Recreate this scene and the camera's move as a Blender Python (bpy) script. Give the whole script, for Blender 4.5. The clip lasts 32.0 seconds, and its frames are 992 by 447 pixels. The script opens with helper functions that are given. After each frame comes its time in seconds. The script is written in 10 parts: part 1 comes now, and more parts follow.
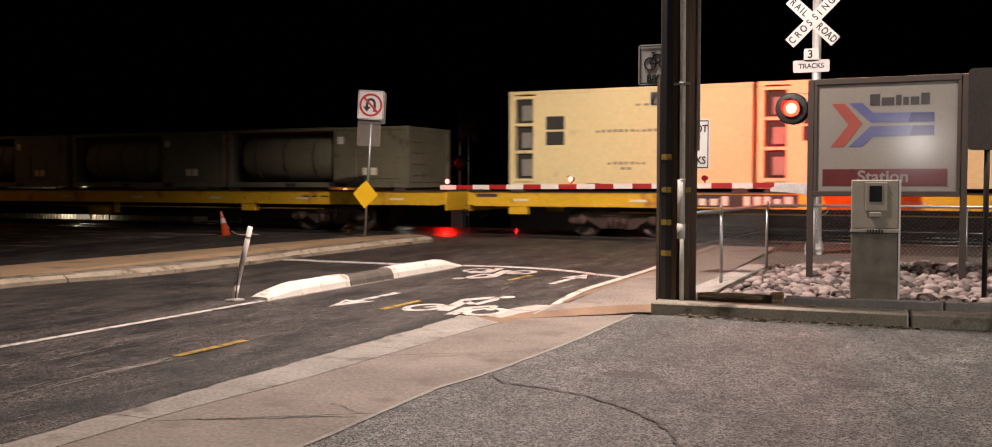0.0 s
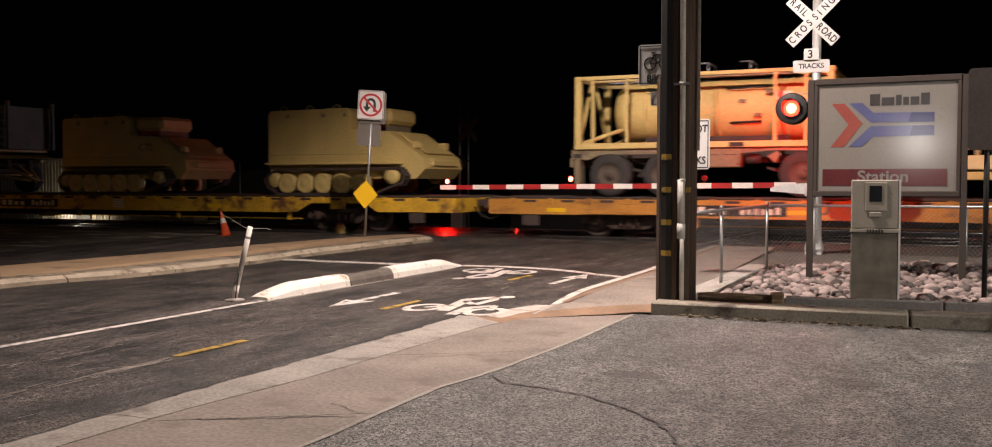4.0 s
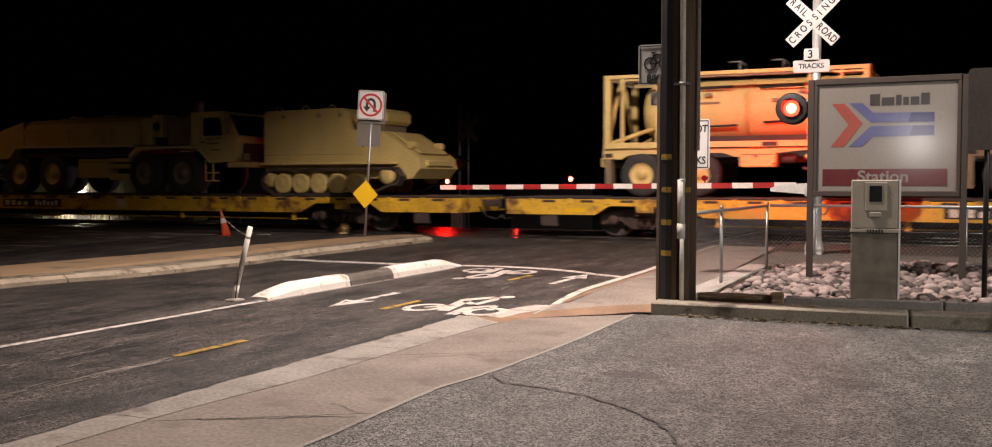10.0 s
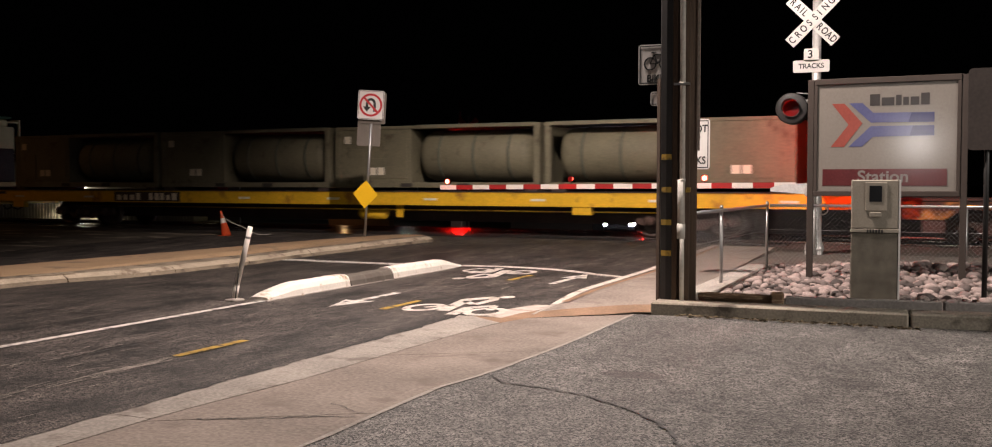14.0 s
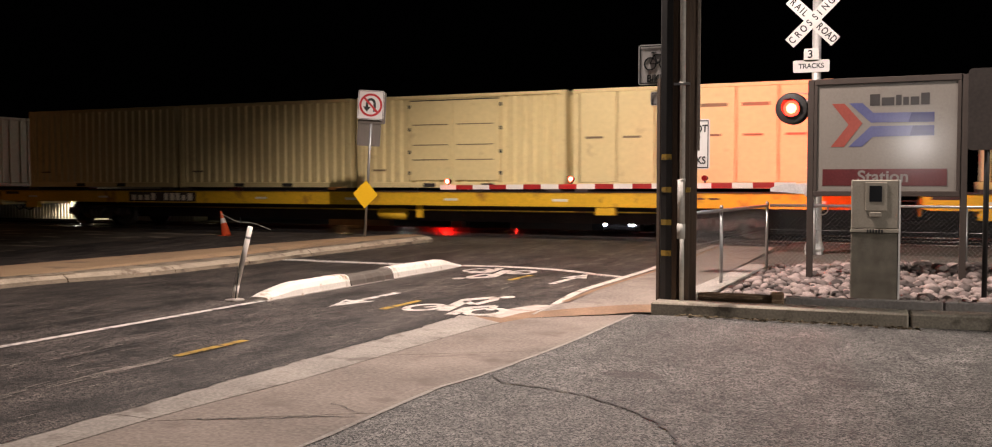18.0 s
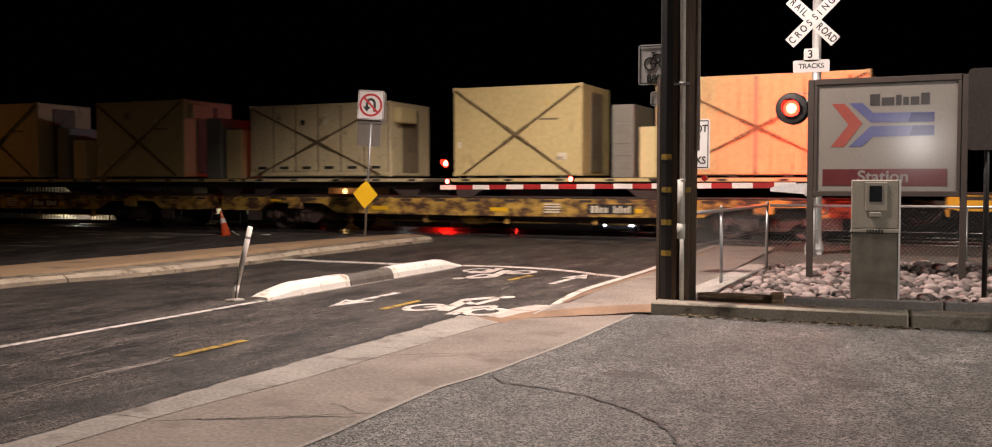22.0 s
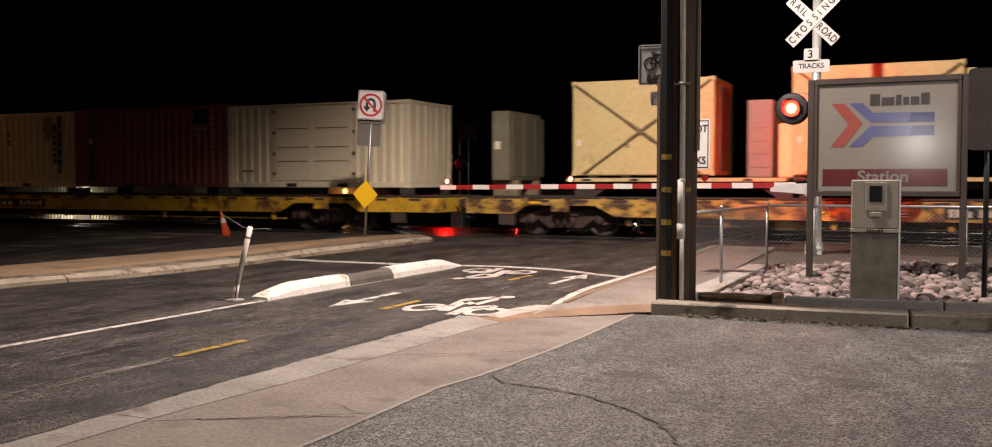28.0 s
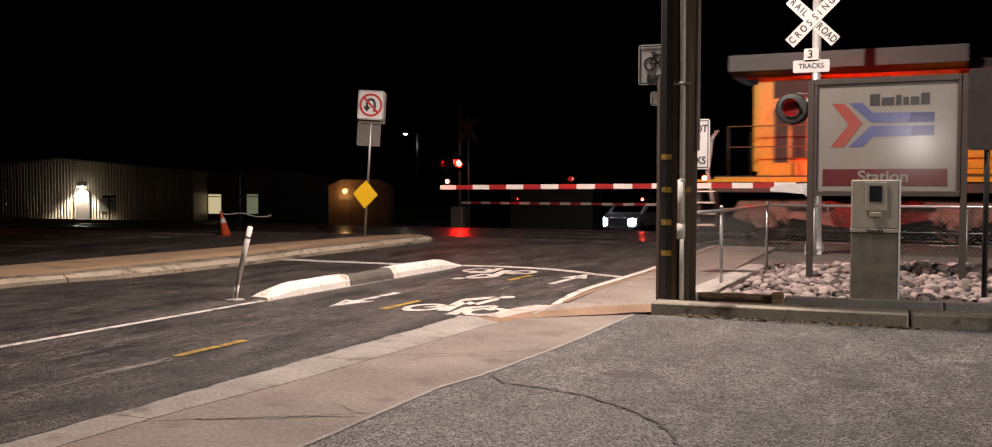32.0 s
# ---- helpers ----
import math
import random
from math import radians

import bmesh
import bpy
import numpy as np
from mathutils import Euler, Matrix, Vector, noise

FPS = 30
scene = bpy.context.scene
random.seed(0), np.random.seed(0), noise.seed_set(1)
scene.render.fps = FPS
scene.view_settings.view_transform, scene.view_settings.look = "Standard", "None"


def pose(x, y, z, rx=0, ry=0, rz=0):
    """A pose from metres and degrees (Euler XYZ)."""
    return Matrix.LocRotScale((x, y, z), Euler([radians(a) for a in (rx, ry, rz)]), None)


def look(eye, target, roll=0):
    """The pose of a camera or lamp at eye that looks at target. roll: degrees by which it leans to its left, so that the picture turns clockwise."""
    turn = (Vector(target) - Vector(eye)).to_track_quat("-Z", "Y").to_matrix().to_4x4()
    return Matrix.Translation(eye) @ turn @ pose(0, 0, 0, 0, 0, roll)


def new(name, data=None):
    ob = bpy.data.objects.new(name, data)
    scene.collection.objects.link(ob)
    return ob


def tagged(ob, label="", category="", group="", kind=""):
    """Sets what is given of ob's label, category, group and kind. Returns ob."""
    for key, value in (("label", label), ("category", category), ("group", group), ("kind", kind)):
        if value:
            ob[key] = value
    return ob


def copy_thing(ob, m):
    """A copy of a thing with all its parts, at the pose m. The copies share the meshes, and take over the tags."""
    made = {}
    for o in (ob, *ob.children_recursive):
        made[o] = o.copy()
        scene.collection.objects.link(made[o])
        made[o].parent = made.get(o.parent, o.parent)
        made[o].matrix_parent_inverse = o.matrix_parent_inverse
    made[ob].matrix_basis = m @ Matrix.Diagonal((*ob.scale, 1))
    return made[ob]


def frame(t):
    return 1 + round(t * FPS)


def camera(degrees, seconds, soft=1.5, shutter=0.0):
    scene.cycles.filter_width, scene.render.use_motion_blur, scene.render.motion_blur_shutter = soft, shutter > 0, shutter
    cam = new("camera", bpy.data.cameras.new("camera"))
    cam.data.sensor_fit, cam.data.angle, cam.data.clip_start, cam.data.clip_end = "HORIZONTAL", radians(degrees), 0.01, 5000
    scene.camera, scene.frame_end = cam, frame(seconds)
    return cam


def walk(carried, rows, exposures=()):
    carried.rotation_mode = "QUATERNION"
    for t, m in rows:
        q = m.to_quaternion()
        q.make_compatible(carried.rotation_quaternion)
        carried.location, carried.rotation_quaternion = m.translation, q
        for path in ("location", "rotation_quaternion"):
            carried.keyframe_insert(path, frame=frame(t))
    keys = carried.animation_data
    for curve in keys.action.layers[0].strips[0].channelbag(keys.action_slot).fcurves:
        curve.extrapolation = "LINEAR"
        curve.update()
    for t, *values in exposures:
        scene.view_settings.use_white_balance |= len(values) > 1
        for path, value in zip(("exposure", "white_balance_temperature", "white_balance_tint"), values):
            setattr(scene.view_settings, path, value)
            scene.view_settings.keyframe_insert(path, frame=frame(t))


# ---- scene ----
cam = camera(53.8, 32.0, soft=1.1, shutter=0.2)
walk(cam, [(0.0, pose(0, 0, 1.55, 87.59, 0, 24.374)), (32.0, pose(0, 0, 1.55, 87.59, 0, 24.374))], [(0.0, 0.0)])

# ---- light: a night sky, the street lamp on the pole, a lamp over the station car park ----
world = bpy.data.worlds.new("night")
scene.world = world
world.use_nodes = True
world.node_tree.nodes["Background"].inputs[0].default_value = (0.30, 0.26, 0.30, 1)
world.node_tree.nodes["Background"].inputs[1].default_value = 0.0007


def lamp(name, kind, loc, power, colour, size=0.2, target=None, spread=None):
    d = bpy.data.lights.new(name, kind)
    d.energy, d.color = power, colour
    if kind == "AREA":
        d.shape, d.size = "DISK", size
        if spread:
            d.spread = radians(spread)
    elif kind == "SPOT":
        d.shadow_soft_size, d.spot_size, d.spot_blend = size, radians(spread or 120), 0.6
    else:
        d.shadow_soft_size = size
    ob = new(name, d)
    ob.matrix_world = look(loc, target or (loc[0], loc[1], loc[2] - 1))
    return ob


LAMP_AT = (-5.0, 11.68, 9.0)
lamp("street_light_glow", "SPOT", (LAMP_AT[0], LAMP_AT[1], LAMP_AT[2] - 0.16), 7100, (1.0, 0.83, 0.745), 0.16, (-3.6, 13.9, 0.0), 143).data.spot_blend = 0.42
lamp("car_park_light_glow", "SPOT", (4.6, -0.5, 7.3), 290, (1.0, 0.92, 0.84), 0.16, (-0.3, 7.2, 0.0), 92)
lamp("side_street_light_glow", "SPOT", (-36.0, 15.5, 8.0), 260, (1.0, 0.45, 0.14), 0.16, (-34.0, 19.0, 0.0), 116)

lamp("station_light_glow", "SPOT", (9.2, 8.2, 7.0), 2800, (1.0, 0.92, 0.84), 0.16, (0.6, 13.4, 0.2), 58)

# lamps of the yard behind, mirrored in the station sign's face
lamp("yard_light_glow", "SPOT", (-1.16, -30.0, 3.85), 900, (1.0, 0.93, 0.88), 0.75, (-0.9, 14.0, 1.6), 24)

# ---- materials ----
MATS = {}


def mat(name, colour, rough=0.6, metal=0.0, var=0.25, scale=3.0, fine=60.0, bump=0.15, dirt=None, dirt_amt=0.0, per=0.0, emit=None, power=0.0, coat=0.0, stretch=None):
    """A surface with a coarse and a fine noise over its colour, optional dirt patches and a fine relief."""
    if name in MATS:
        return MATS[name]
    m = bpy.data.materials.new(name)
    m.use_nodes = True
    nt = m.node_tree
    b = nt.nodes["Principled BSDF"]
    b.inputs["Roughness"].default_value = rough
    b.inputs["Metallic"].default_value = metal
    b.inputs["Coat Weight"].default_value = coat
    tc = nt.nodes.new("ShaderNodeTexCoord")
    src = tc.outputs["Object"]
    if stretch:
        mp = nt.nodes.new("ShaderNodeMapping")
        mp.inputs["Scale"].default_value = stretch
        nt.links.new(src, mp.inputs[0])
        src = mp.outputs[0]
    n1, n2 = nt.nodes.new("ShaderNodeTexNoise"), nt.nodes.new("ShaderNodeTexNoise")
    n1.inputs["Scale"].default_value, n2.inputs["Scale"].default_value = scale, fine
    n1.inputs["Detail"].default_value, n2.inputs["Detail"].default_value = 4, 2
    nt.links.new(src, n1.inputs["Vector"])
    nt.links.new(src, n2.inputs["Vector"])
    add = nt.nodes.new("ShaderNodeMath")
    add.operation = "ADD"
    nt.links.new(n1.outputs[0], add.inputs[0])
    nt.links.new(n2.outputs[0], add.inputs[1])
    rng = nt.nodes.new("ShaderNodeMapRange")
    rng.inputs[1].default_value, rng.inputs[2].default_value = 0.6, 1.4
    rng.inputs[3].default_value, rng.inputs[4].default_value = 1 - var, 1 + var
    nt.links.new(add.outputs[0], rng.inputs[0])
    val = rng.outputs[0]
    if per:
        oi = nt.nodes.new("ShaderNodeObjectInfo")
        geo = nt.nodes.new("ShaderNodeNewGeometry")
        s = nt.nodes.new("ShaderNodeMath")
        s.operation = "ADD"
        nt.links.new(oi.outputs["Random"], s.inputs[0])
        nt.links.new(geo.outputs["Random Per Island"], s.inputs[1])
        fr = nt.nodes.new("ShaderNodeMath")
        fr.operation = "FRACT"
        nt.links.new(s.outputs[0], fr.inputs[0])
        pr = nt.nodes.new("ShaderNodeMapRange")
        pr.inputs[3].default_value, pr.inputs[4].default_value = 1 - per, 1 + per
        nt.links.new(fr.outputs[0], pr.inputs[0])
        mul = nt.nodes.new("ShaderNodeMath")
        mul.operation = "MULTIPLY"
        nt.links.new(val, mul.inputs[0])
        nt.links.new(pr.outputs[0], mul.inputs[1])
        val = mul.outputs[0]
    mix = nt.nodes.new("ShaderNodeMix")
    mix.data_type, mix.blend_type = "RGBA", "MULTIPLY"
    mix.inputs["Factor"].default_value = 1.0
    mix.inputs["A"].default_value = (*colour, 1)
    nt.links.new(val, mix.inputs["B"])
    out = mix.outputs["Result"]
    if dirt:
        n3 = nt.nodes.new("ShaderNodeTexNoise")
        n3.inputs["Scale"].default_value, n3.inputs["Detail"].default_value, n3.inputs["Roughness"].default_value = scale * 1.7, 6, 0.65
        nt.links.new(src, n3.inputs["Vector"])
        mr = nt.nodes.new("ShaderNodeMapRange")
        mr.inputs[1].default_value, mr.inputs[2].default_value = 0.72 - dirt_amt * 0.4, 0.80 - dirt_amt * 0.3
        nt.links.new(n3.outputs[0], mr.inputs[0])
        mx = nt.nodes.new("ShaderNodeMix")
        mx.data_type = "RGBA"
        nt.links.new(mr.outputs[0], mx.inputs["Factor"])
        nt.links.new(out, mx.inputs["A"])
        mx.inputs["B"].default_value = (*dirt, 1)
        out = mx.outputs["Result"]
    nt.links.new(out, b.inputs["Base Color"])
    if bump:
        bp = nt.nodes.new("ShaderNodeBump")
        bp.inputs["Strength"].default_value, bp.inputs["Distance"].default_value = bump, 0.01
        nt.links.new(add.outputs[0], bp.inputs["Height"])
        nt.links.new(bp.outputs[0], b.inputs["Normal"])
    if emit:
        b.inputs["Emission Color"].default_value = (*emit, 1)
        b.inputs["Emission Strength"].default_value = power
    MATS[name] = m
    return m


def asphalt(name, tone, speck, grain=105, streak=0.0, mottle=0.3):
    m = mat(name, tone, 0.72, 0, 0.42, 0.5, 7.0, 0.25, (tone[0] * 0.45, tone[1] * 0.45, tone[2] * 0.45), 0.34)
    nt = m.node_tree
    b = nt.nodes["Principled BSDF"]
    vor = nt.nodes.new("ShaderNodeTexVoronoi")
    vor.inputs["Scale"].default_value = grain
    tc = nt.nodes.new("ShaderNodeTexCoord")
    nt.links.new(tc.outputs["Object"], vor.inputs["Vector"])
    sep = nt.nodes.new("ShaderNodeSeparateColor")
    nt.links.new(vor.outputs["Color"], sep.inputs[0])
    mr = nt.nodes.new("ShaderNodeMapRange")
    mr.inputs[1].default_value, mr.inputs[2].default_value, mr.inputs[3].default_value, mr.inputs[4].default_value = 0.0, 1.0, 1 - speck, 1 + speck
    nt.links.new(sep.outputs[0], mr.inputs[0])
    mul = nt.nodes.new("ShaderNodeMix")
    mul.data_type, mul.blend_type = "RGBA", "MULTIPLY"
    mul.inputs["Factor"].default_value = 1
    old = b.inputs["Base Color"].links[0].from_socket
    nt.links.new(old, mul.inputs["A"])
    nt.links.new(mr.outputs[0], mul.inputs["B"])
    out = mul.outputs["Result"]
    if streak:
        mp = nt.nodes.new("ShaderNodeMapping")
        mp.inputs["Scale"].default_value = (9.0, 0.55, 1.0)
        nt.links.new(tc.outputs["Object"], mp.inputs[0])
        ns = nt.nodes.new("ShaderNodeTexNoise")
        ns.inputs["Scale"].default_value, ns.inputs["Detail"].default_value, ns.inputs["Roughness"].default_value = 1.6, 8, 0.72
        nt.links.new(mp.outputs[0], ns.inputs["Vector"])
        mk = nt.nodes.new("ShaderNodeMapRange")
        mk.inputs[1].default_value, mk.inputs[2].default_value, mk.inputs[4].default_value = 0.53, 0.66, streak
        nt.links.new(ns.outputs[0], mk.inputs[0])
        mx = nt.nodes.new("ShaderNodeMix")
        mx.data_type = "RGBA"
        nt.links.new(mk.outputs[0], mx.inputs["Factor"])
        nt.links.new(out, mx.inputs["A"])
        mx.inputs["B"].default_value = (0.24, 0.215, 0.19, 1)
        out = mx.outputs["Result"]
    # broad worn and dark patches along the way of travel
    mp = nt.nodes.new("ShaderNodeMapping")
    mp.inputs["Scale"].default_value = (1.0, 0.4, 1.0)
    nt.links.new(tc.outputs["Object"], mp.inputs[0])
    wn = nt.nodes.new("ShaderNodeTexNoise")
    wn.inputs["Scale"].default_value, wn.inputs["Detail"].default_value, wn.inputs["Roughness"].default_value = 2.1, 9, 0.78
    nt.links.new(mp.outputs[0], wn.inputs["Vector"])
    wr = nt.nodes.new("ShaderNodeMapRange")
    wr.inputs[1].default_value, wr.inputs[2].default_value, wr.inputs[3].default_value, wr.inputs[4].default_value = 0.40, 0.62, 1 - mottle, 1 + mottle * 1.2
    nt.links.new(wn.outputs[0], wr.inputs[0])
    wm = nt.nodes.new("ShaderNodeMix")
    wm.data_type, wm.blend_type = "RGBA", "MULTIPLY"
    wm.inputs["Factor"].default_value = 1
    nt.links.new(out, wm.inputs["A"])
    nt.links.new(wr.outputs[0], wm.inputs["B"])
    out = wm.outputs["Result"]
    nt.links.new(out, b.inputs["Base Color"])
    bp = nt.nodes.new("ShaderNodeBump")
    bp.inputs["Strength"].default_value, bp.inputs["Distance"].default_value = 0.8, 0.006
    nt.links.new(vor.outputs["Distance"], bp.inputs["Height"])
    nt.links.new(bp.outputs[0], b.inputs["Normal"])
    return m


ROAD = asphalt("road_asphalt", (0.042, 0.0350, 0.0315), 1.5, 75, 0.22, 0.78)
DARK_ROAD = asphalt("dark_lane_asphalt", (0.029, 0.0235, 0.0205), 1.6, 75, 0.26, 0.85)
LOT = asphalt("lot_asphalt", (0.100, 0.094, 0.088), 1.3, 82, 0.0, 0.26)
EARTH = mat("dry_earth", (0.055, 0.047, 0.038), 0.95, 0, 0.45, 0.5, 14, 0.5, (0.21, 0.17, 0.125), 0.36)
CONC = mat("concrete", (0.24, 0.20, 0.172), 0.85, 0, 0.44, 1.1, 30, 0.4, (0.165, 0.13, 0.11), 0.44)
CONC_GUT = mat("gutter_concrete", (0.31, 0.28, 0.25), 0.85, 0, 0.42, 1.6, 34, 0.4, (0.17, 0.145, 0.125), 0.42)
CONC_TAN = mat("tan_ramp_concrete", (0.25, 0.155, 0.098), 0.85, 0, 0.35, 2.2, 50, 0.3, (0.16, 0.10, 0.07), 0.36)
CONC_ISL = mat("island_concrete", (0.30, 0.20, 0.118), 0.9, 0, 0.3, 0.7, 40, 0.3, (0.17, 0.12, 0.08), 0.40)
KERB = mat("kerb_concrete", (0.30, 0.262, 0.212), 0.9, 0, 0.40, 1.1, 40, 0.4, (0.085, 0.07, 0.055), 0.50)
KERB_NOSE = mat("pale_rubbed_kerb", (0.37, 0.31, 0.235), 0.9, 0, 0.4, 1.6, 40, 0.4, (0.17, 0.13, 0.095), 0.42)
VERGE = mat("dusty_verge", (0.085, 0.07, 0.054), 0.95, 0, 0.6, 0.7, 9, 0.5, (0.42, 0.36, 0.28), 0.46, stretch=(0.5, 1.4, 1))
KERB_ISL = mat("soiled_island_kerb", (0.215, 0.175, 0.128), 0.9, 0, 0.45, 1.1, 40, 0.4, (0.06, 0.046, 0.034), 0.52)
WHITE_MARK = mat("white_road_paint", (0.58, 0.55, 0.51), 0.7, 0, 0.25, 4, 60, 0.1, (0.09, 0.08, 0.073), 0.57)
CORNER_PAINT = mat("rubbed_white_paint", (0.46, 0.40, 0.36), 0.8, 0, 0.3, 3, 50, 0.2, (0.22, 0.16, 0.12), 0.48)
KERB_PAINT = mat("worn_kerb_paint", (0.56, 0.51, 0.46), 0.75, 0, 0.25, 4, 50, 0.15, (0.14, 0.11, 0.09), 0.46)
YELLOW_MARK = mat("yellow_road_paint", (0.37, 0.24, 0.036), 0.7, 0, 0.3, 4, 60, 0.1, (0.07, 0.052, 0.03), 0.58)
STOP_WHITE = mat("white_painted_concrete", (0.74, 0.70, 0.64), 0.75, 0, 0.16, 2, 40, 0.4, (0.34, 0.24, 0.15), 0.42)
STOP_BARE = mat("bare_concrete", (0.12, 0.105, 0.09), 0.9, 0, 0.25, 3, 40, 0.25)
WOOD_POLE = mat("weathered_pole_wood", (0.075, 0.048, 0.032), 0.9, 0, 0.45, 3, 40, 0.6, (0.03, 0.02, 0.015), 0.3, stretch=(6, 6, 0.35))
GALV = mat("galvanised_steel", (0.40, 0.40, 0.40), 0.42, 0.85, 0.2, 5, 40, 0.05)
MAST = mat("aluminium_mast_paint", (0.58, 0.57, 0.56), 0.45, 0.35, 0.2, 5, 40, 0.05)
GRAVEL = mat("grey_track_gravel", (0.12, 0.104, 0.09), 0.95, 0, 0.5, 3, 45, 0.8)
CONDUIT = mat("grey_conduit", (0.50, 0.475, 0.43), 0.65, 0.0, 0.25, 3, 30, 0.05, (0.2, 0.17, 0.14), 0.2)
BROWN_STEEL = mat("brown_painted_steel", (0.058, 0.045, 0.039), 0.5, 0.2, 0.18, 3, 40, 0.05, (0.09, 0.06, 0.045), 0.15)
SIGN_WHITE = mat("white_sign_sheeting", (0.60, 0.585, 0.57), 0.45, 0, 0.05, 3, 40, 0.02)
SIGN_BACK = mat("sign_back_aluminium", (0.15, 0.13, 0.112), 0.55, 0.4, 0.15, 3, 40, 0.03)
SIGN_BLACK = mat("black_sign_ink", (0.015, 0.015, 0.016), 0.5, 0, 0.1, 3, 40, 0)
SIGN_RED = mat("red_sign_ink", (0.42, 0.015, 0.02), 0.45, 0, 0.1, 3, 40, 0)
SIGN_YELLOW = mat("yellow_sign_sheeting", (0.80, 0.47, 0.01), 0.4, 0, 0.06, 3, 40, 0.02)
FACE = mat("cloudy_acrylic_face", (0.20, 0.182, 0.163), 0.12, 0, 0.10, 1.4, 30, 0.01, (0.165, 0.145, 0.125), 0.30)
SIGN_REAR = mat("dull_brown_plate", (0.045, 0.034, 0.03), 0.7, 0, 0.3, 2, 30, 0.05)
FACE_RED = mat("faded_maroon_film", (0.095, 0.024, 0.026), 0.13, 0, 0.2, 3, 30, 0.02)
FACE_ORANGE = mat("faded_red_film", (0.26, 0.068, 0.054), 0.13, 0, 0.15, 3, 30, 0.02)
FACE_BLUE = mat("faded_blue_film", (0.085, 0.09, 0.19), 0.13, 0, 0.15, 3, 30, 0.02)
FACE_NAVY = mat("dark_blue_film", (0.02, 0.02, 0.09), 0.13, 0, 0.15, 3, 30, 0.02)
FACE_GREY = mat("charcoal_film", (0.04, 0.035, 0.034), 0.2, 0, 0.1, 3, 30, 0.02)
BEIGE_PAINT = mat("beige_cabinet_paint", (0.31, 0.277, 0.228), 0.5, 0.0, 0.18, 3, 60, 0.08, (0.17, 0.14, 0.11), 0.30)
MOW = mat("pale_strip_concrete", (0.50, 0.46, 0.42), 0.85, 0, 0.3, 1.6, 34, 0.4, (0.24, 0.21, 0.18), 0.34)
SCUFF = mat("scuffed_asphalt", (0.30, 0.265, 0.235), 0.8, 0, 0.5, 6, 60, 0.2, (0.05, 0.043, 0.04), 0.45)
PEBBLE_BASE = mat("exposed_aggregate", (0.135, 0.12, 0.095), 0.9, 0, 0.5, 6, 120, 0.6)
DARK_GLASS = mat("dark_glass", (0.015, 0.016, 0.018), 0.08, 0, 0.1, 3, 30, 0)
BLACK_PAINT = mat("black_paint", (0.018, 0.017, 0.017), 0.5, 0.1, 0.2, 3, 30, 0.03)
RIM_DARK = mat("dark_rim_paint", (0.085, 0.065, 0.048), 0.8, 0, 0.3, 5, 40, 0.2)
RUBBER = mat("tyre_rubber", (0.035, 0.032, 0.030), 0.85, 0, 0.3, 4, 50, 0.2, (0.10, 0.085, 0.065), 0.28)
LOG = mat("split_dark_timber", (0.22, 0.135, 0.08), 0.9, 0, 0.5, 3, 30, 0.6, (0.50, 0.38, 0.25), 0.42, stretch=(0.6, 8, 8))
BEAM = mat("dark_weathered_beam", (0.27, 0.24, 0.225), 0.85, 0, 0.3, 2, 30, 0.3)
LEAF = mat("dry_leaf_litter", (0.09, 0.065, 0.035), 0.95, 0, 0.4, 6, 40, 0.2, per=0.5)
RUST = mat("rusty_iron", (0.17, 0.065, 0.035), 0.9, 0.1, 0.4, 3, 40, 0.4, (0.07, 0.035, 0.025), 0.3)
ROCK = mat("river_cobble", (0.215, 0.17, 0.158), 0.75, 0, 0.3, 4, 40, 0.25, (0.09, 0.062, 0.052), 0.3, per=0.8)
BALLAST = mat("track_ballast", (0.13, 0.115, 0.10), 0.95, 0, 0.5, 4, 30, 0.9)
RAIL = mat("worn_rail_steel", (0.35, 0.30, 0.27), 0.25, 0.9, 0.2, 3, 40, 0.05)
RUBBER_PAD = mat("crossing_panel", (0.045, 0.042, 0.042), 0.2, 0, 0.25, 2, 30, 0.2)
ARM_WHITE = mat("white_reflective_tape", (0.68, 0.63, 0.58), 0.4, 0, 0.06, 3, 40, 0.02)
ARM_RED = mat("red_reflective_tape", (0.30, 0.018, 0.018), 0.4, 0, 0.08, 3, 40, 0.02)
LENS_ON = mat("lit_red_lens", (0.6, 0.02, 0.01), 0.2, 0, 0, 3, 40, 0, emit=(1.0, 0.0065, 0.0024), power=420)
LENS_REAR = mat("lit_rear_red_lens", (0.6, 0.02, 0.01), 0.2, 0, 0, 3, 40, 0, emit=(1.0, 0.008, 0.003), power=950)
LENS_SMALL = mat("lit_small_red_lens", (0.6, 0.02, 0.01), 0.2, 0, 0, 3, 40, 0, emit=(1.0, 0.022, 0.013), power=120)
LENS_FAR = mat("lit_far_red_lens", (0.6, 0.02, 0.01), 0.2, 0, 0, 3, 40, 0, emit=(1.0, 0.006, 0.0034), power=1000)
LENS_RIM = mat("lit_lens_rim", (0.6, 0.02, 0.01), 0.2, 0, 0, 3, 40, 0, emit=(1.0, 0.004, 0.002), power=70)
# raised above true black so the lamp's red shows inside the hood
VISOR = mat("dull_black_visor", (0.06, 0.055, 0.052), 0.7, 0, 0.2, 3, 30, 0.03)
LENS_OFF = mat("unlit_red_lens", (0.16, 0.010, 0.010), 0.12, 0, 0.1, 3, 40, 0)
ORANGE = mat("orange_cone_plastic", (0.70, 0.10, 0.03), 0.5, 0, 0.15, 3, 40, 0.03)
TAPE = mat("pale_plastic_tape", (0.62, 0.58, 0.50), 0.5, 0, 0.15, 3, 40, 0.03)

# ---- mesh helpers ----


